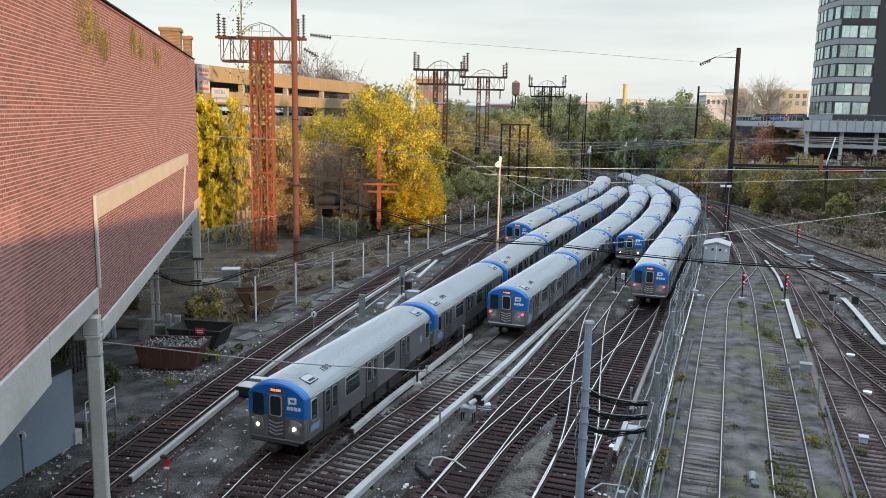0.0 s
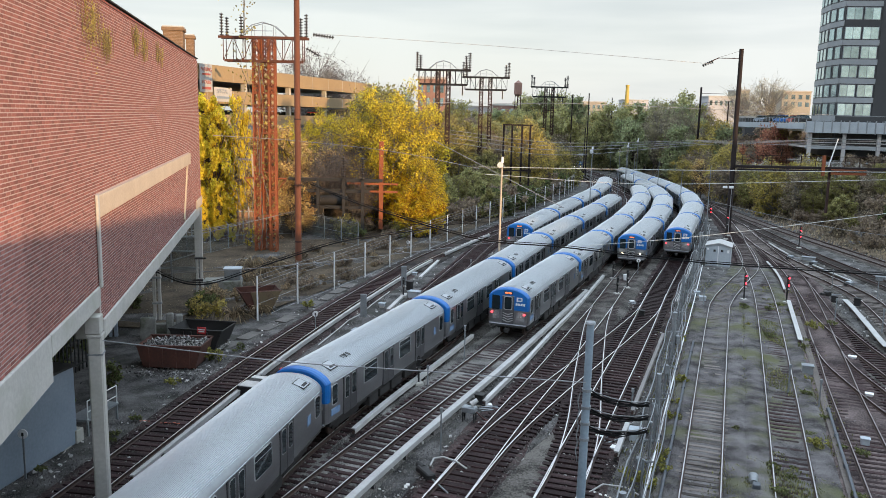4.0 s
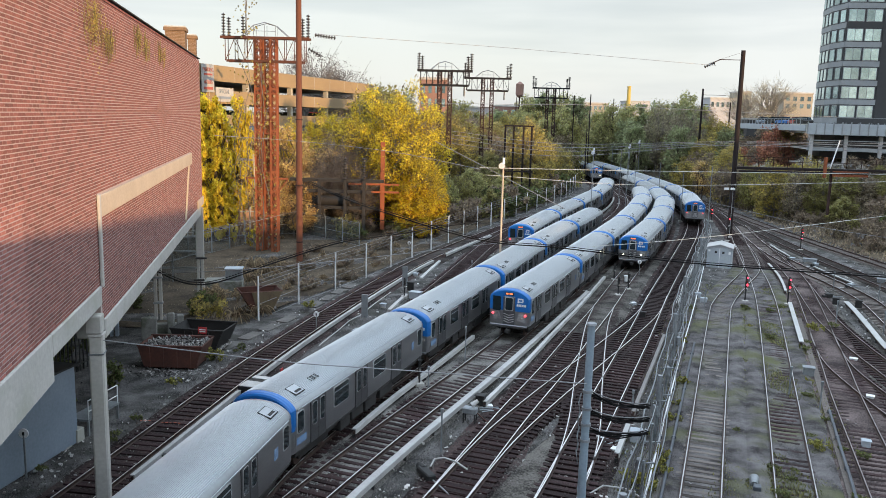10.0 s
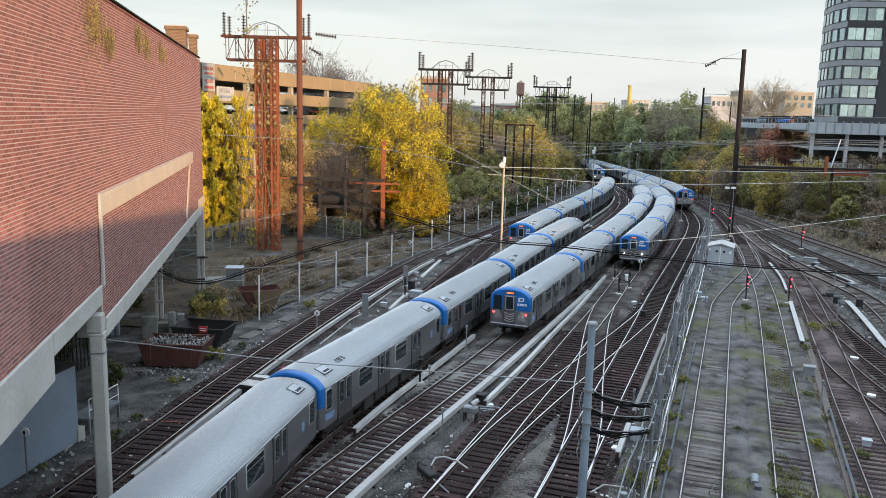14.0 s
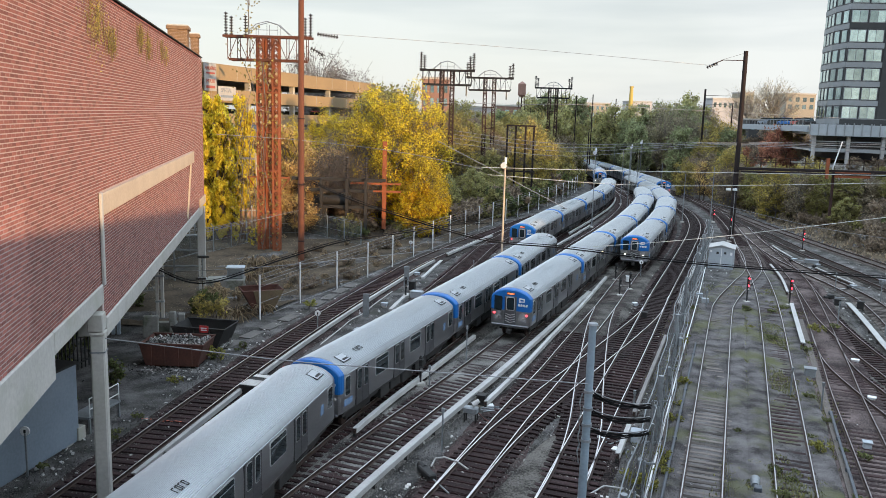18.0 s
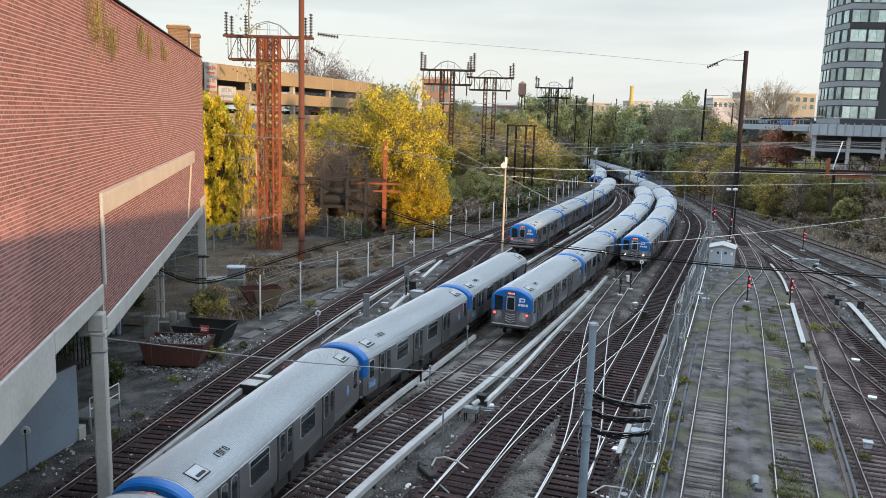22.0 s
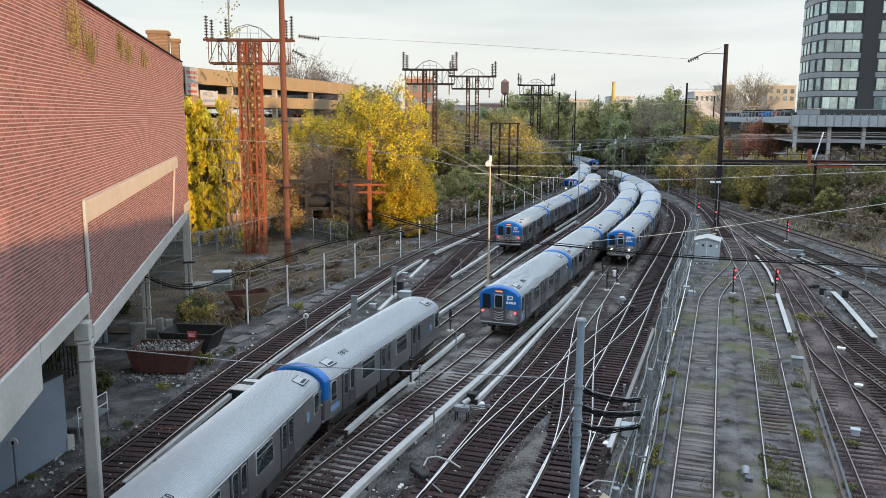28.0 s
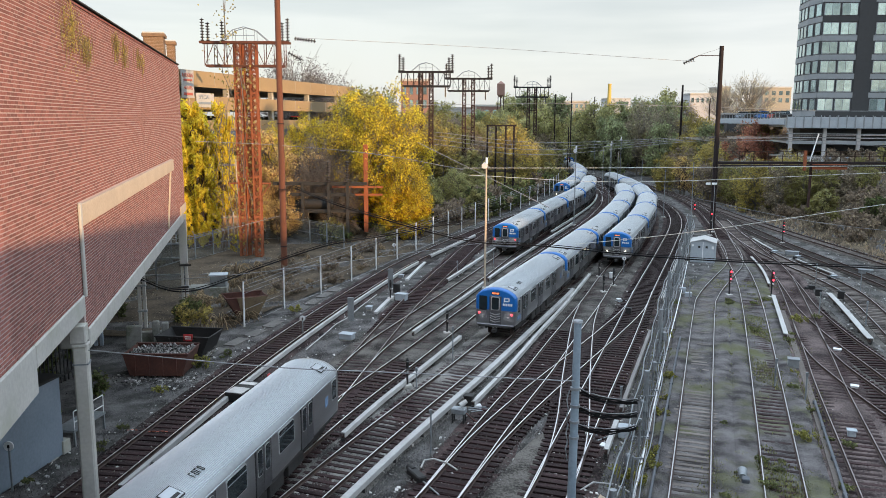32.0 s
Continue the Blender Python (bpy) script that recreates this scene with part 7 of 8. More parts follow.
def tree(name, label, h, w, leafkind, n, size, seed, trunk=0.16, bark="bark", low=0.15, clumps=60, spread=1.0, kind="tree", stems=1, single=True):
    """A tree h metres high and w wide: trunk, limbs to the clumps of its crown, and leaves."""
    r = random.Random(seed)
    t = thing(name, label, kind)
    spots = []
    for i in range(clumps):
        for _ in range(20):
            x, y, z = r.uniform(-1, 1), r.uniform(-1, 1), r.uniform(-1, 1)
            d = x * x + y * y + z * z
            if .12 < d < 1.0:
                break
        k = 1 + .28 * noise.noise((x * 1.7 + seed, y * 1.7, z * 1.7))
        zc = h * (low + (1 - low) / 2)
        spots.append((x * w / 2 * k, y * w / 2 * k, max(.25, zc + z * h * (1 - low) / 2 * k), w * .085 * r.uniform(.7, 1.5) * spread))
    g = Geo()
    for st in range(stems):
        bx, by = (r.uniform(-w * .2, w * .2), r.uniform(-w * .2, w * .2)) if stems > 1 else (0, 0)
        pts = [Vector((bx, by, -.3))]
        for k in range(5):
            pts.append(Vector((bx + r.uniform(-.06, .06) * w * (k + 1) / 3, by + r.uniform(-.06, .06) * w * (k + 1) / 3, h * (.15 + .16 * k))))
        for k in range(5):
            g.tube(pts[k], pts[k + 1], trunk * h / 10 * (1 - k * .17), trunk * h / 10 * (1 - (k + 1) * .17), 6)
        for i, s in enumerate(spots[st::stems]):
            q = pts[min(4, max(1, int(s[2] / h * 4.2)))]
            mid = q.lerp(Vector(s[:3]), .55) + Vector((r.uniform(-.04, .04) * w, r.uniform(-.04, .04) * w, h * .02))
            g.tube(q, mid, trunk * h / 30, trunk * h / 50, 4).tube(mid, Vector(s[:3]), trunk * h / 50, trunk * h / 110, 4)
            for _ in range(2):
                e = Vector(s[:3]) + Vector((r.gauss(0, 1), r.gauss(0, 1), abs(r.gauss(0, 1)))) * s[3] * 1.1
                g.tube(mid, e, trunk * h / 70, trunk * h / 160, 3)
    part("trunk", g, M[bark], t)
    if n:
        tagged(part("crown", leaves(n, spots, size, seed, single), L[leafkind], t), kind="stuff")
    return t


def put(t, x, y, s=1.0, turn=0.0, z=None, sz=None):
    zz = ground_height(x, y) if z is None else z
    m = Matrix.Translation((x, y, zz)) @ Matrix.Rotation(radians(turn), 4, "Z") @ Matrix.Diagonal((s, s, sz or s, 1))
    return m


tr_ = random.Random(21)
big = tree("maple_tree", "broad maple tree in yellow-green autumn leaf", 16, 11.5, "lime", 24000, .13, 5, low=.03, clumps=150, stems=4, single=False, spread=.74, bark="greybark", trunk=.11)
big.matrix_basis = put(big, -6.2, 101, 1.02, sz=1.08)
o = copy_thing(big, put(big, -3.0, 98, .55, 70))
o = copy_thing(big, put(big, -9.6, 103, .78, 150, sz=.86))
for x, y, s, a in ((-4.6, 104, .9, 200),):
    copy_thing(big, put(big, x, y, s, a))
lem = tree("poplar_tree", "narrow tree dense with lemon-yellow leaves", 14, 5.0, "lemon", 34000, .185, 9, low=.03, clumps=100, single=False, spread=.85)
lem.matrix_basis = put(lem, -25.5, 89.5, .82, sz=1.2)
copy_thing(lem, put(lem, -23.4, 92.0, .7, 50, sz=1.0))
for x, y, q, a in ((-26.2, 88.0, .36, 20), (-24.8, 88.4, .42, 140), (-23.6, 88.9, .3, 250)):
    copy_thing(lem, put(lem, x, y, q, a))
gold = tree("golden_shrub", "golden shrub in full autumn colour", 6, 5.5, "yellow", 8000, .17, 12, low=.0, clumps=50, stems=4, kind="shrub", single=False)
gold.matrix_basis = put(gold, -1.9, 97.5, .9)
for x, y, s, a in ((-3.6, 96.5, 1.1, 90), (-1.4, 99.4, .9, 20), (-4.4, 98.5, 1.3, 300), (-2.4, 95.8, .6, 130)):
    copy_thing(gold, put(gold, x, y, s, a))
amb = tree("amber_tree", "thin tree with sparse amber leaves", 12, 8, "amber", 6500, .17, 14, low=.1, clumps=70, stems=3)
amb.matrix_basis = put(amb, -19.5, 99, sz=.84)
for x, y, s, a in ((-28, 98, .95, 15), (-26, 108, 1.1, 35), (-20.5, 108, 1.05, 95), (-14, 109, 1.0, 155), (-18, 97, .8, 255), (-22.5, 97, .85, 305), (-15.5, 102, .9, 40), (-21.5, 93, .75, 200), (-17, 93, .55, 10), (-24, 103, 1.0, 80)):
    copy_thing(amb, put(amb, x, y, s, a, sz=s * .84))
olive = tree("olive_tree", "leafy tree with dull olive-green leaves", 13, 9, "olive", 10500, .22, 17, low=.02, clumps=100, stems=3, bark="greybark", trunk=.12)
olive.matrix_basis = put(olive, 17, 192, .85)
for x, y, s, a in ((70, 118, .3, 70), (62, 112, .38, 33), (58, 122, .36, 140), (76, 112, .3, 240), (66, 122, .3, 12), (72, 118, .3, 99)):
    copy_thing(olive, put(olive, x, y, s, a))
grn = tree("green_tree", "full tree with mid-green leaves", 13, 10, "green", 9500, .27, 19, low=.02, clumps=90)
grn.matrix_basis = put(grn, 24, 237, .9)
for x, y, s, a in ((45, 235, 1.35, 20), (53, 240, 1.4, 90), (23, 255, 1.3, 140), (62, 232, 1.2, 200), (20, 250, 1.2, 280), (22, 235, 1.0, 12), (70, 225, .9, 77), (9, 175, 1.0, 111), (58, 205, .95, 44)):
    copy_thing(grn, put(grn, x, y, s, a))
drk = tree("dark_tree", "dense dark green evergreen tree", 14, 8, "dark", 9500, .29, 23, low=.0, clumps=90)
drk.matrix_basis = put(drk, 48, 205, .95)
for x, y, s, a in ((55, 190, 1.0, 30), (50, 227, 1.0, 100), (-15.5, 168, 1.2, 200), (-10.5, 192, 1.2, 250), (-12, 175, 1.2, 300), (60, 172, .9, 60), (50, 222, 1.1, 310), (14, 215, 1.1, 5), (65, 215, 1.0, 130), (25, 240, .9, 170), (64, 224, 1.25, 33), (68, 228, 1.1, 222)):
    copy_thing(drk, put(drk, x, y, s, a))
brn = tree("brown_tree", "tree with thinning brown leaves", 12, 9, "brown", 6500, .21, 29, low=.02, clumps=100, stems=3, bark="greybark", trunk=.12)
brn.matrix_basis = put(brn, 56, 150, .85)
for x, y, s, a in ((62, 165, 1.0, 50), (52, 165, .9, 120), (66, 150, .8, 180), (13, 182, 1.0, 200), (30, 225, 1.0, 250), (18, 205, 1.15, 300), (72, 180, 1.0, 40), (57, 128, .72, 10), (63, 124, .6, 222), (5, 195, 1.2, 90), (55, 120, .5, 77)):
    copy_thing(brn, put(brn, x, y, s, a))
gol2 = tree("ochre_tree", "tree with dull golden-green leaves", 12, 8, "gilt", 9500, .22, 31, low=.0, clumps=90, stems=3, bark="greybark", trunk=.12)
gol2.matrix_basis = put(gol2, 51, 145, .85)
for x, y, s, a in ((57, 160, .95, 60), (47.5, 160, .7, 130), (60, 130, .55, 190), (27, 192, .8, 33), (24, 178, .7, 66), (68, 160, .9, 260)):
    copy_thing(gol2, put(gol2, x, y, s, a))
bare = tree("bare_tree", "bare grey tree with fine twigs", 15, 12, "grey", 7000, .12, 37, low=.25, clumps=160, bark="greybark")
bare.matrix_basis = put(bare, -20.5, 165, 1.25, z=4)
for x, y, s, a, z in ((-28, 170, 1.2, 10, 4), (-24, 160, 1.0, 200, 4)):
    copy_thing(bare, put(bare, x, y, s, a, z=z))
pal_ = tree("pale_bare_tree", "pale bare tree with hardly any leaves", 15, 12, "pale", 4200, .13, 38, low=.25, clumps=150, bark="greybark")
pal_.matrix_basis = put(pal_, 96, 262, 1.25, 30, z=7)
copy_thing(pal_, put(pal_, 106, 266, 1.15, 100, z=7))
for x, y, s, a in ((-14.6, 97.6, .42, 20), (-12.2, 98.6, .46, 130), (-9.8, 97.6, .4, 250), (-10.8, 96.2, .34, 70), (-15.8, 96.4, .36, 310), (-13.0, 100.4, .55, 200)):
    copy_thing(bare, put(bare, x, y, s, a))
for x, y, s, a in ((-14.0, 99.0, .4, 60), (-11.0, 99.4, .45, 150), (-9.0, 99.8, .5, 280), (-12.4, 96.8, .26, 10)):
    copy_thing(brn, put(brn, x, y, s, a))
for x, y, s, a in ((-21.5, 106, .62, 40), (-16.0, 108, .7, 120), (-27.0, 103, .55, 200)):
    copy_thing(big, put(big, x, y, s, a))
shr = tree("bank_shrub", "tangled olive shrub on the bank", 3.4, 4.6, "olive", 1600, .24, 41, low=.0, clumps=36, stems=5, kind="shrub")
shr.matrix_basis = put(shr, 55, 110)
shb = tree("dry_shrub", "dry brown shrub on the bank", 2.8, 4.4, "brown", 1500, .22, 43, low=.0, clumps=32, stems=5, kind="shrub")
shb.matrix_basis = put(shb, 52, 96)
shg = tree("grey_shrub", "grey-leaved shrub going to seed", 3.2, 4.4, "straw", 1500, .21, 47, low=.0, clumps=32, stems=5, kind="shrub")
shg.matrix_basis = put(shg, 59, 117)
shn = tree("green_shrub", "low green shrub on the bank", 2.8, 4.2, "deep", 1600, .24, 53, low=.0, clumps=32, stems=5, kind="shrub")
shn.matrix_basis = put(shn, 57, 100)
red = tree("russet_tree", "low round tree with russet leaves", 8, 8, "red", 7000, .2, 83, low=.0, clumps=60, stems=3)
red.matrix_basis = put(red, 58.2, 145, 1.05, sz=1.5)


def grow(rows):
    """Copies of a tree, each with its crown's top at a given height."""
    for x, y, top, k, h in rows:
        s = (top - ground_height(x, y)) / h * .95
        copy_thing(k, put(k, x, y, min(s, 1.5), tr_.uniform(0, 360), sz=s))


grow(((1.5, 152, 18.4, olive, 13), (6.3, 162, 13.2, olive, 13), (10.1, 172, 14.4, brn, 12), (14.2, 185, 14.4, brn, 12), (17.5, 178, 12.8, gol2, 12), (21.8, 190, 14.6, olive, 13), (26.4, 202, 16.8, grn, 13), (30.6, 205, 17.6, olive, 13), (29.4, 214, 18.8, grn, 13), (48.0, 231, 20.4, grn, 13), (30, 298, 24, grn, 13), (36, 300, 25, drk, 14), (42, 302, 25, grn, 13), (48, 298, 24, drk, 14)))
grow(((-0.1, 117, 6.4, grn, 13), (2.0, 120, 6.7, olive, 13), (4.2, 124, 7.0, grn, 13), (6.3, 128, 6.6, olive, 13), (9.3, 134, 5.6, grn, 13), (12.8, 142, 6.3, gol2, 12), (16.1, 150, 6.8, olive, 13), (21.5, 158, 3.5, gold, 6), (20.5, 165, 7.9, gol2, 12), (25.8, 178, 9.3, gol2, 12), (8.0, 150, 9.0, grn, 13), (-3.5, 122, 8.5, brn, 12)))
grow(((48.5, 250, 20.1, gol2, 12), (52.6, 245, 19.7, brn, 12), (55.6, 240, 20.7, grn, 13), (59.3, 235, 21.1, drk, 14), (63.3, 232, 21.1, grn, 13), (67.5, 228, 23.8, grn, 13), (72.1, 230, 22.9, brn, 12), (57.7, 205, 15.7, brn, 12), (63.8, 192, 18.1, gol2, 12), (60.7, 175, 16.4, gol2, 12), (58.5, 186, 11.9, gol2, 12), (61.3, 168, 14.7, brn, 12), (49.1, 152, 8.9, amb, 12), (49.6, 140, 10.0, brn, 12), (52.9, 128, 8.0, olive, 13), (55.2, 126, 7.6, grn, 13), (52.0, 135, 9.0, olive, 13), (54.4, 118, 6.0, olive, 13), (54.8, 110, 5.0, grn, 13)))
tan = tree("tan_tree", "thin tree with dry tan leaves", 12, 8, "straw", 5500, .2, 89, low=.0, clumps=90, stems=4, bark="greybark", trunk=.1)
tan.matrix_basis = put(tan, 9, 153, .75)
grow(((13.5, 166, 12.0, tan, 12), (19, 183, 13.2, tan, 12), (24, 190, 14.0, tan, 12), (28.5, 198, 15.0, tan, 12), (5, 141, 8.6, tan, 12), (11.8, 149, 8.0, tan, 12), (-1.5, 128, 9.0, tan, 12), (3.4, 156, 13.0, tan, 12), (53.0, 120, 10.8, tan, 12), (55.5, 119, 10.0, olive, 13), (50.8, 125, 10.4, gol2, 12), (58.5, 117, 9.0, olive, 13), (61.5, 115, 8.6, tan, 12), (58.5, 196, 15.0, tan, 12), (66, 205, 17.0, tan, 12)))
ash = tree("grey_tree", "tall tree with thin grey-brown foliage", 14, 9, "haze", 11000, .14, 97, low=.05, clumps=130, stems=3, bark="greybark", trunk=.12)
ash.matrix_basis = put(ash, 59.6, 202, .95, 0, sz=1.25)
grow(((55.5, 208, 16.5, ash, 14), (6.4, 228, 19.4, tan, 12), (10.4, 232, 17.6, gol2, 12), (14.4, 228, 18.2, tan, 12), (17.6, 236, 16.4, tan, 12), (23.3, 230, 15.9, gol2, 12), (27.3, 236, 15.4, gol2, 12), (1.0, 140, 16.2, gol2, 12), (3.1, 212, 22.0, olive, 13), (6.2, 210, 18.6, tan, 12), (9.5, 212, 17.6, tan, 12), (12.4, 214, 17.8, tan, 12), (16.0, 212, 18.4, gol2, 12), (19.0, 213, 19.0, tan, 12), (22.6, 214, 17.4, gol2, 12), (30.2, 222, 20.4, tan, 12), (27.2, 224, 18.8, gol2, 12), (15.4, 150, 16.6, gol2, 12), (18.6, 156, 12.2, gol2, 12), (-8.6, 125, 22.4, olive, 13), (-10.8, 126, 21.0, olive, 13)))
silver = tree("silvery_tree", "low tree with silvery seed heads", 10, 6, "silver", 5200, .2, 109, low=.0, clumps=80, stems=4, bark="greybark")
silver.matrix_basis = put(silver, 54.3, 140, .7)
grow(((56.2, 140, 11.0, silver, 10), (57.6, 129, 12.6, silver, 10), (56.2, 124, 11.0, gol2, 12), (57.9, 124, 12.2, silver, 10), (59.8, 123, 11.4, silver, 10), (62.5, 121, 10.6, silver, 10)))
kinds = (shr, shr, shb, shg, shn, shb)
for i in range(112):
    y = tr_.uniform(70, 175)
    foot = float(np.interp(y, (40, 60, 82, 103, 127, 161, 230), (40, 44.8, 47.8, 48.6, 50.2, 53, 56)))
    x = foot + .4 + tr_.random() ** 1.2 * 25
    copy_thing(tr_.choice(kinds if x - foot > 6 else (shb, shb, shr, shg)), put(shr, x, y, tr_.uniform(.55, 1.25) * (0.6 if x - foot < 6 else 1), tr_.uniform(0, 360)))
for i in range(60):
    y = tr_.uniform(88, 175)
    edge = float(np.interp(y, (56, 78, 100, 126, 157, 195), (-14.5, -8, 0, 10, 20, 29)))
    x = edge - tr_.uniform(1.5, 9)
    copy_thing(tr_.choice((shb, shr, shn, shb)), put(shr, x, y, tr_.uniform(.4, .9), tr_.uniform(0, 360)))
for i in range(26):
    y = 112 + i * 3.4 + tr_.uniform(-1, 1)
    edge = float(np.interp(y, (100, 104.8, 121.5, 143, 160, 180, 200), (3, 5.2, 12, 20.5, 25.5, 30, 32)))
    copy_thing(tr_.choice((shn, shn, shr, shb)), put(shn, edge - tr_.uniform(2.0, 4.5), y, tr_.uniform(.8, 1.5), tr_.uniform(0, 360)))
for x, y, s, a in ((-17.4, 95.4, .62, 0), (-20.5, 95, .6, 290), (-8, 101, .75, 10), (-23, 94, .55, 190)):
    copy_thing(amb, put(amb, x, y, s, a))
straw = tree("dry_weed_clump", "clump of dry grey-brown weeds", 1.5, 2.4, "dead", 900, .12, 59, low=.0, clumps=26, stems=6, kind="shrub")
straw.matrix_basis = put(straw, -17.6, 60.5, .8)
for i in range(80):
    y = tr_.uniform(56, 96)
    edge = float(np.interp(y, (53, 60, 70, 83, 94, 105), (-13.5, -11.2, -7.2, -2.9, .8, 4.8)))
    x = edge - tr_.uniform(.8, 12 if y > 70 else 5)
    if y > 63 or x > edge - 1.6:
        copy_thing(tr_.choice((straw, straw, straw, shb)), put(straw, x, y, tr_.uniform(.18, .42), tr_.uniform(0, 360)))
for i in range(14):
    y = tr_.uniform(76, 95)
    edge = float(np.interp(y, (53, 60, 70, 83, 94, 105), (-13.5, -11.2, -7.2, -2.9, .8, 4.8)))
    x = edge - tr_.uniform(3, 22)
    if abs(x + 18.4) > 1.6 or y > 86:
        copy_thing(tr_.choice((straw, straw, shb)), put(straw, x, y, tr_.uniform(.3, .55), tr_.uniform(0, 360)))
fern = Geo()
rf = random.Random(77)
for i in range(46):          # long arching dead fronds
    a, q, h = rf.uniform(0, 6.28), rf.uniform(.7, 1.5), rf.uniform(.5, 1.1)
    fern.line([(math.cos(a) * q * f, math.sin(a) * q * f, h * (1 - (1.6 * f - .8) ** 2 / .9) + .12) for f in (.05, .3, .55, .8, 1.0)], .028, 3)
frn = thing("dead_fern", "sprawling clump of dead brown fronds", "shrub", at=(-14.2, 53.6, -.3))
part("frond", fern, L["dead"], frn)
for x, y, q, a in ((-15.6, 69.2, 1.1, 40), (-17.2, 71.6, 1.2, 120), (-15.2, 72.4, .9, 210), (-16.3, 66.0, 1.0, 300), (-13.0, 55.6, .8, 80)):
    copy_thing(frn, Matrix.Translation((x, y, -.3)) @ Matrix.Rotation(radians(a), 4, "Z") @ Matrix.Diagonal((q, q, q, 1)))
sumac = tree("yellow_sumac", "low yellow sumac beside the dumpster", 1.9, 2.6, "gilt", 700, .13, 101, low=.1, clumps=24, stems=4, kind="shrub", single=False)
sumac.matrix_basis = put(sumac, -16.0, 53.8, 1.0, 20)
burdock = tree("dark_bush", "dark green broad-leaved bush in the shade", 3.0, 3.4, "deep", 900, .22, 103, low=.0, clumps=34, stems=5, kind="shrub", single=False)
burdock.matrix_basis = put(burdock, -17.6, 56.2, .55)
for x, y, s, a in ((-17.4, 40.6, .75, 70), (-22.2, 52, .8, 10), (-22.5, 57, .8, 120), (-20.6, 46, .8, 200), (-19.4, 38.6, .9, 20), (-18.3, 37.2, .6, 300), (-16.9, 57.5, .7, 40), (-21.5, 43, 1.3, 150), (-13.4, 45.4, .3, 0), (-12.2, 47.6, .28, 100)):
    copy_thing(burdock, put(burdock, x, y, s, a))
copy_thing(straw, put(straw, -15.6, 60.5, .8, 70))
copy_thing(straw, put(straw, -17.2, 60.0, .9, 170))
young = tree("sapling", "green-leaved sapling at the foot of the tower", 2.4, 1.8, "lime", 420, .16, 107, low=.15, clumps=22, stems=2, single=False)
young.matrix_basis = put(young, -20.2, 84.6, 1.0)
rv = random.Random(61)
for x0, y0, top, n in ((-18.6, 82.6, 19, 260), (-20.2, 82.9, 26, 190), (-21.6, 84.0, 15, 260)):
    t = thing("climbing_vine", "sparse vine climbing the rusty tower", "vine", "vines on the tower")
    g, gl = Geo(), Geo()
    for k in range(3):
        pts = [Vector((x0 + rv.gauss(0, .35), y0 + rv.gauss(0, .25), top * q / 7)) for q in range(8)]
        g.line(pts, .03, 4)
    part("stem", g, M["greybark"], t)
    for i in range(n):
        z = top * (rv.random() ** .7) * 1.02
        c = Vector((x0 + rv.gauss(0, .75), y0 + rv.gauss(0, .4), max(.4, z)))
        a, q = rv.uniform(0, 6.28), rv.uniform(.08, .17)
        gl.add([c + Vector((math.cos(a + k * 2.1) * q, rv.uniform(-.1, .1), math.sin(a + k * 2.1) * q)) for k in range(3)], [(0, 1, 2)])
    tagged(part("leafage", gl, L["gilt"], t), kind="stuff")
weed = tree("yellow_weed", "small yellowing weed beside the track", .6, .7, "sprout", 240, .055, 67, low=.0, clumps=12, stems=4, kind="weed")
weed.matrix_basis = put(weed, 9.2, 31.2, 1.3)
for x, y, s, a in ((9.75, 32.8, .9, 50), (11.5, 37.4, .8, 130), (13.5, 43.0, .9, 220), (12.2, 39.6, .6, 300)):
    copy_thing(weed, put(weed, x, y, s, a))
weg = tree("green_weed", "small green weed between the tracks", .4, .7, "weed", 220, .05, 71, low=.0, clumps=12, stems=4, kind="weed")
weg.matrix_basis = put(weg, 14.2, 32, 1.0)
for i in range(52):
    y = 29 + 34 * tr_.random() ** 1.3
    key, off = tr_.choice((("store", tr_.uniform(-1.9, 1.9)), ("store", tr_.uniform(1.0, 2.6)), ("lead", tr_.uniform(-2.9, -1.9)), ("lead", tr_.uniform(-2.9, -1.9)), ("lead", tr_.uniform(1.2, 2.2)), ("ladder", tr_.uniform(-2.4, 1.0)), ("siding", tr_.uniform(-3, -1.5))))
    q = on(R[key], s_at_y(R[key], y)) + Vector((.94 * off, -.34 * off, 0))
    copy_thing(weed if tr_.random() < .2 else weg, put(weg, q.x, q.y, tr_.uniform(.4, 1.3), tr_.uniform(0, 360), z=-.3))

# grass and moss patches, gravel, leaf litter
r0 = np.random.RandomState(4)


def scatter(name, label, n, spot, size, material, flat=1.0):
    g = Geo()
    for i in range(n):
        x, y, z = spot(i)
        s = size * (0.5 + r0.rand())
        a = r0.rand() * 6.28
        m = Matrix.Translation((x, y, z)) @ Euler((r0.normal(0, .4), r0.normal(0, .4), a)).to_matrix().to_4x4()
        g.box(0, 0, 0, s, s * (.5 + .6 * r0.rand()), s * flat * (.4 + .5 * r0.rand()), m=m)
    return solid(name, g, material, label, name, kind="stuff")


def yard_spot(i):
    y = 26 + 60 * r0.rand() ** 1.7
    c = on(R["third"], s_at_y(R["third"], y))
    x = c.x + r0.uniform(-20, 26) * (0.6 + y / 110)
    return x, y, -.24


def between(i):
    key = ("main", "middle", "middle", "siding", "third", "spur", "fourth", "store", "lead", "ladder", "bypass")[r0.randint(11)]
    y = 26 + 44 * r0.rand() ** 1.4
    off = r0.uniform(-2.6, 2.6)
    q = on(R[key], s_at_y(R[key], y))
    return q.x + .94 * off, q.y - .34 * off, -.19


scatter("litter", "pale scraps of litter strewn over the yard", 3000, yard_spot, .11, M["litter"], .3)


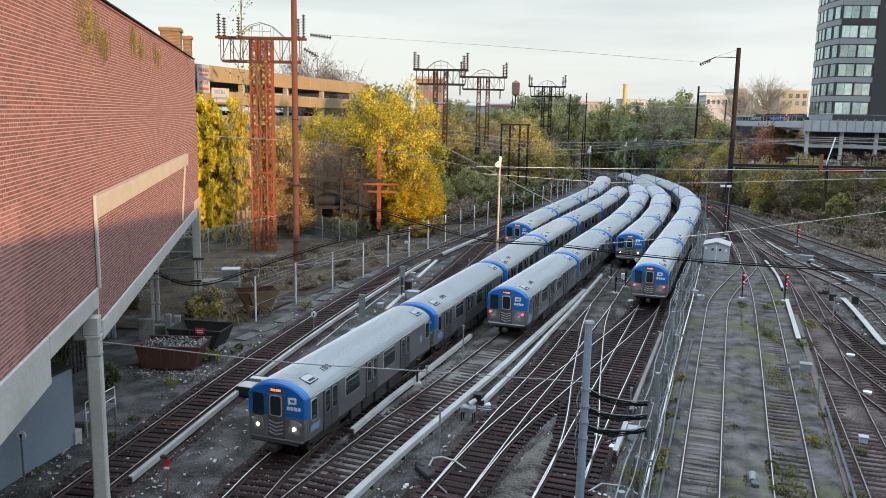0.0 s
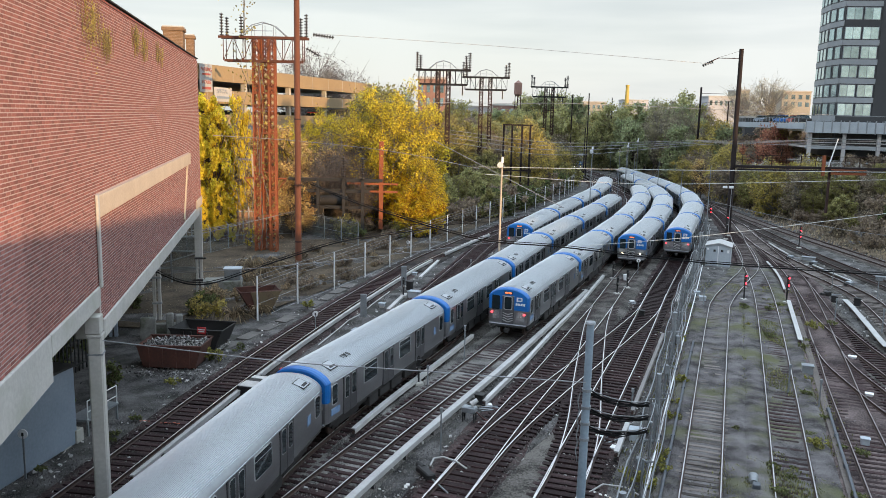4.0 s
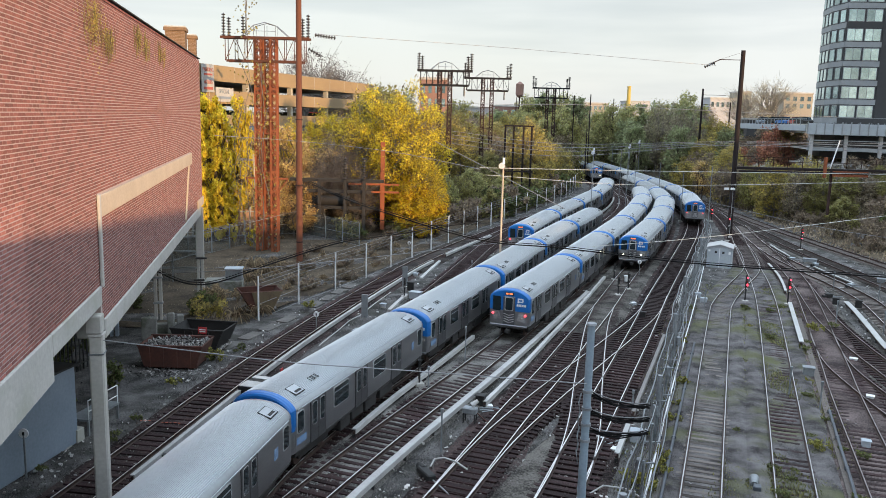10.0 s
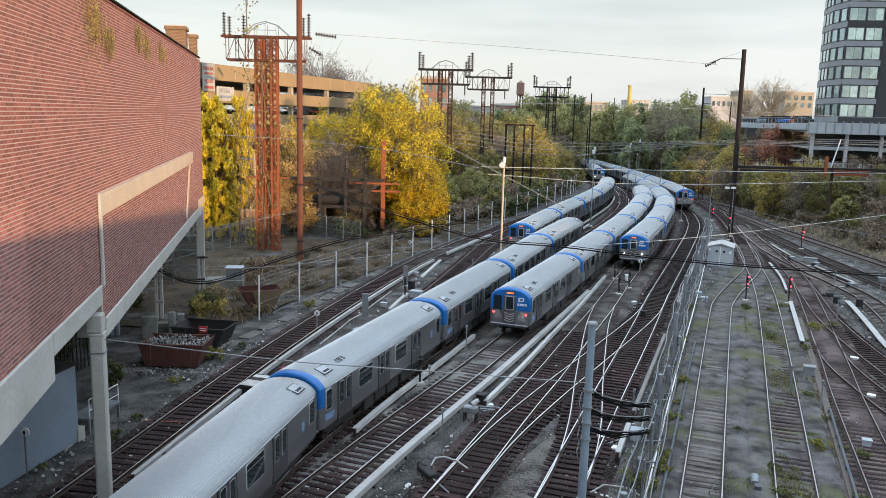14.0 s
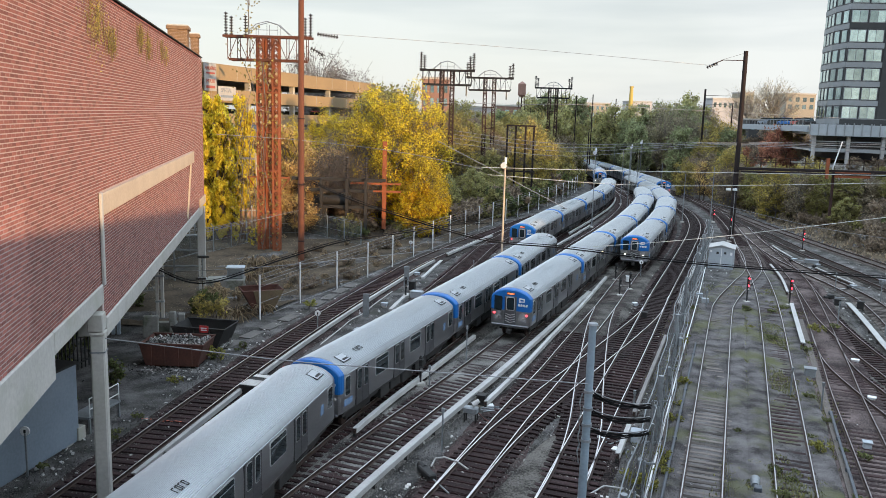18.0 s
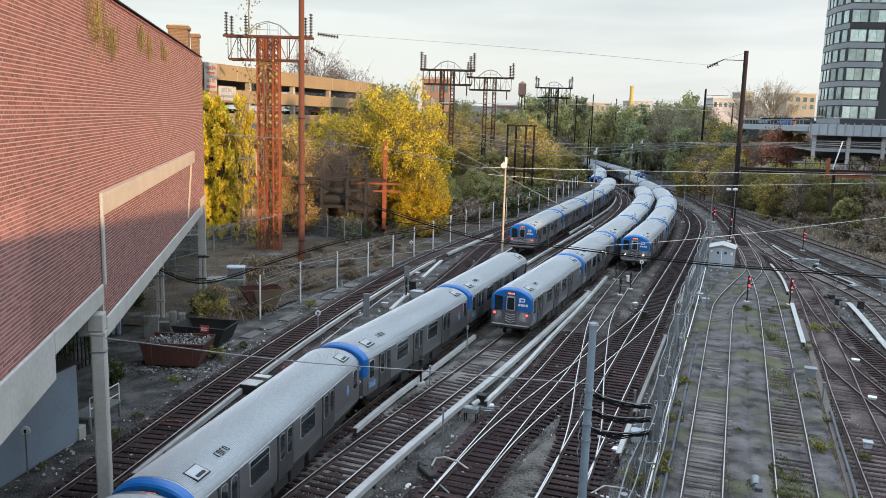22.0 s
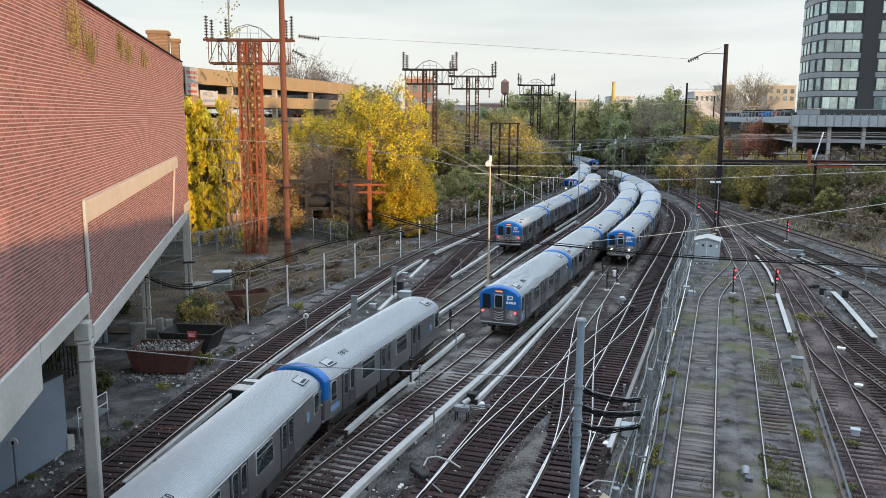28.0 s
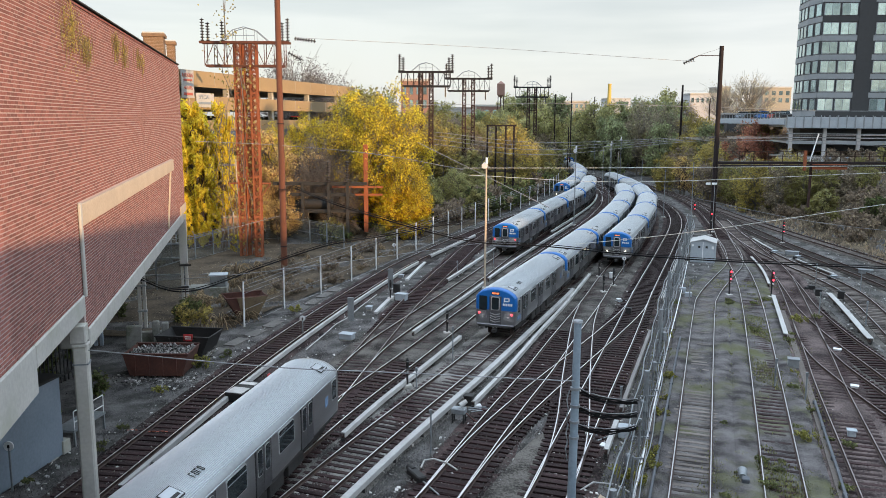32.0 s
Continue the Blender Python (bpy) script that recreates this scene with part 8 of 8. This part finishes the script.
def pebbles(n):
    g = Geo()
    for i in range(n):
        x, y, z = between(i) if i % 5 < 3 else yard_spot(i)
        s, a = .036 * (.5 + r0.rand()), r0.rand() * 6.28
        g.add([(x + s * math.cos(a + k * 2.1), y + s * math.sin(a + k * 2.1), z - .03) for k in range(3)] + [(x, y, z + s * .6)], [(0, 1, 3), (1, 2, 3), (2, 0, 3)])
    return solid("gravel", g, M["stone"], "loose grey gravel between the tracks", "gravel", kind="stuff")


pebbles(60000)

near_skip = lambda i: (-14.6 + r0.normal(0, 1.6), 43.2 + r0.normal(0, .8), -.27)
scatter("scrap_litter", "scraps of metal spilled round the dumpster", 260, near_skip, .13, M["scrap"], .4)


def weed_spot(i):
    y = 28 + 42 * r0.rand() ** 1.1
    key, off = (("store", (-.35, .3, -1.9, -1.5, 1.5)[i % 5]), ("lead", (-2.5, -2.2, 2.1)[i % 3]))[i % 7 == 0]
    q = on(R[key], s_at_y(R[key], y))
    off += r0.normal(0, .62)
    k = noise.noise((q.x * .15 + off * .3, q.y * .15, 3)) + .3 * noise.noise((q.x * 1.1 + off, q.y * 1.1, 8))
    return q.x + .94 * off, q.y - .34 * off - (40 if k < .08 else 0), -.12


def tuft(n, spot, size, material, label):
    g = Geo()
    for i in range(n):
        x, y, z = spot(i)
        if y < 20:
            continue
        a, s = r0.rand() * 6.28, size * (.5 + r0.rand())
        dx, dy = math.cos(a) * s * .35, math.sin(a) * s * .35
        g.add([(x - dx, y - dy, z - .05), (x + dx, y + dy, z - .05), (x + r0.normal(0, .3) * s, y + r0.normal(0, .3) * s, z + s * .7)], [(0, 1, 2)])
    return solid("grass", g, material, label, "grass", kind="stuff")


tuft(36000, weed_spot, .065, L["moss"], "thin olive grass between yard rails")
bank = lambda i: (lambda y, k: (float(np.interp(y, (40, 60, 82, 103, 127, 161, 230), (40, 44.8, 47.8, 48.6, 50.2, 53, 56))) + k, y, ground_height(float(np.interp(y, (40, 60, 82, 103, 127, 161, 230), (40, 44.8, 47.8, 48.6, 50.2, 53, 56))) + k, y)))(r0.uniform(60, 165), r0.uniform(-1.2, 26))
tuft(16000, bank, .45, L["brown"], "dry brown grass on the bank")
left_bank = lambda i: (lambda y, k: (float(np.interp(y, (53, 60, 70, 83, 94, 105, 143), (-13.5, -11.2, -7.2, -2.9, .8, 4.8, 20))) - k, y, ground_height(float(np.interp(y, (53, 60, 70, 83, 94, 105, 143), (-13.5, -11.2, -7.2, -2.9, .8, 4.8, 20))) - k, y)))(r0.uniform(55, 135), r0.uniform(.3, 17))
tuft(9000, left_bank, .14, L["straw"], "dry straw grass behind the fence")

# ---- bricks of the near wall ----
tagged(part("brickwork", brick_wall, M["brick"], bld), kind="stuff")
brick_mesh = mesh("brick", BRICK, M["brick"])
for x, z in near_bricks:
    o = new("brick", brick_mesh)
    o.parent = bld
    o.matrix_basis = pose(x, -.036 + rb.uniform(-.002, .002), z)


def motions():
    ends = list(range(0, 33))
    near = lambda t: -np.interp(t, (0, 2, 6, 7.5, 9, 11, 12, 17, 18, 23, 25, 29.5, 32), (.35, 7.2, 20.0, 24.7, 29.2, 35.0, 38.0, 54.6, 57.9, 73.6, 79.5, 93.2, 101.6))
    away = lambda t: np.interp(t, (0, 1, 2, 3, 6, 8, 9, 10, 12, 14, 18, 20, 22, 25, 28, 32), (0.4, 6.1, 12.0, 18.0, 35.5, 46.5, 51, 56, 65.5, 74.8, 95, 105, 115, 129.5, 147, 171))
    far = lambda t: -np.interp(t, (0, 6, 8, 10, 12, 14, 18, 20, 22, 24, 25, 28, 30, 32), (-55, -20, -10, -3, 0, 3.5, 13.5, 21.5, 28, 34, 37, 44.5, 47.5, 50.5))
    for cars, key, y, path in ((moving_near, "main", 31.6, near), (moving_away, "fourth", 59.4, away), (moving_far, "siding", 185, far)):
        r = R[key]
        for i, c in enumerate(cars):
            rows = []
            for t in ends:
                s = s_at_y(r, y) + i * PITCH + float(path(t))
                rows.append((t, run_pose(r, s)))
            walk(c, rows)


def run_pose(r, s):
    """As car_pose, carried on in a straight line past the ends of the route."""
    s0, s1 = 0.0, float(r["s"][-1]) - 0.7
    if s < s0:
        m, d = car_pose(r, s0), (on(r, 1.0) - on(r, 0.0)).normalized() * (s - s0)
    elif s + CAR > s1:
        m, d = car_pose(r, s1 - CAR), (on(r, s1) - on(r, s1 - 1.0)).normalized() * (s + CAR - s1)
    else:
        return car_pose(r, s)
    return Matrix.Translation(d) @ m


motions()
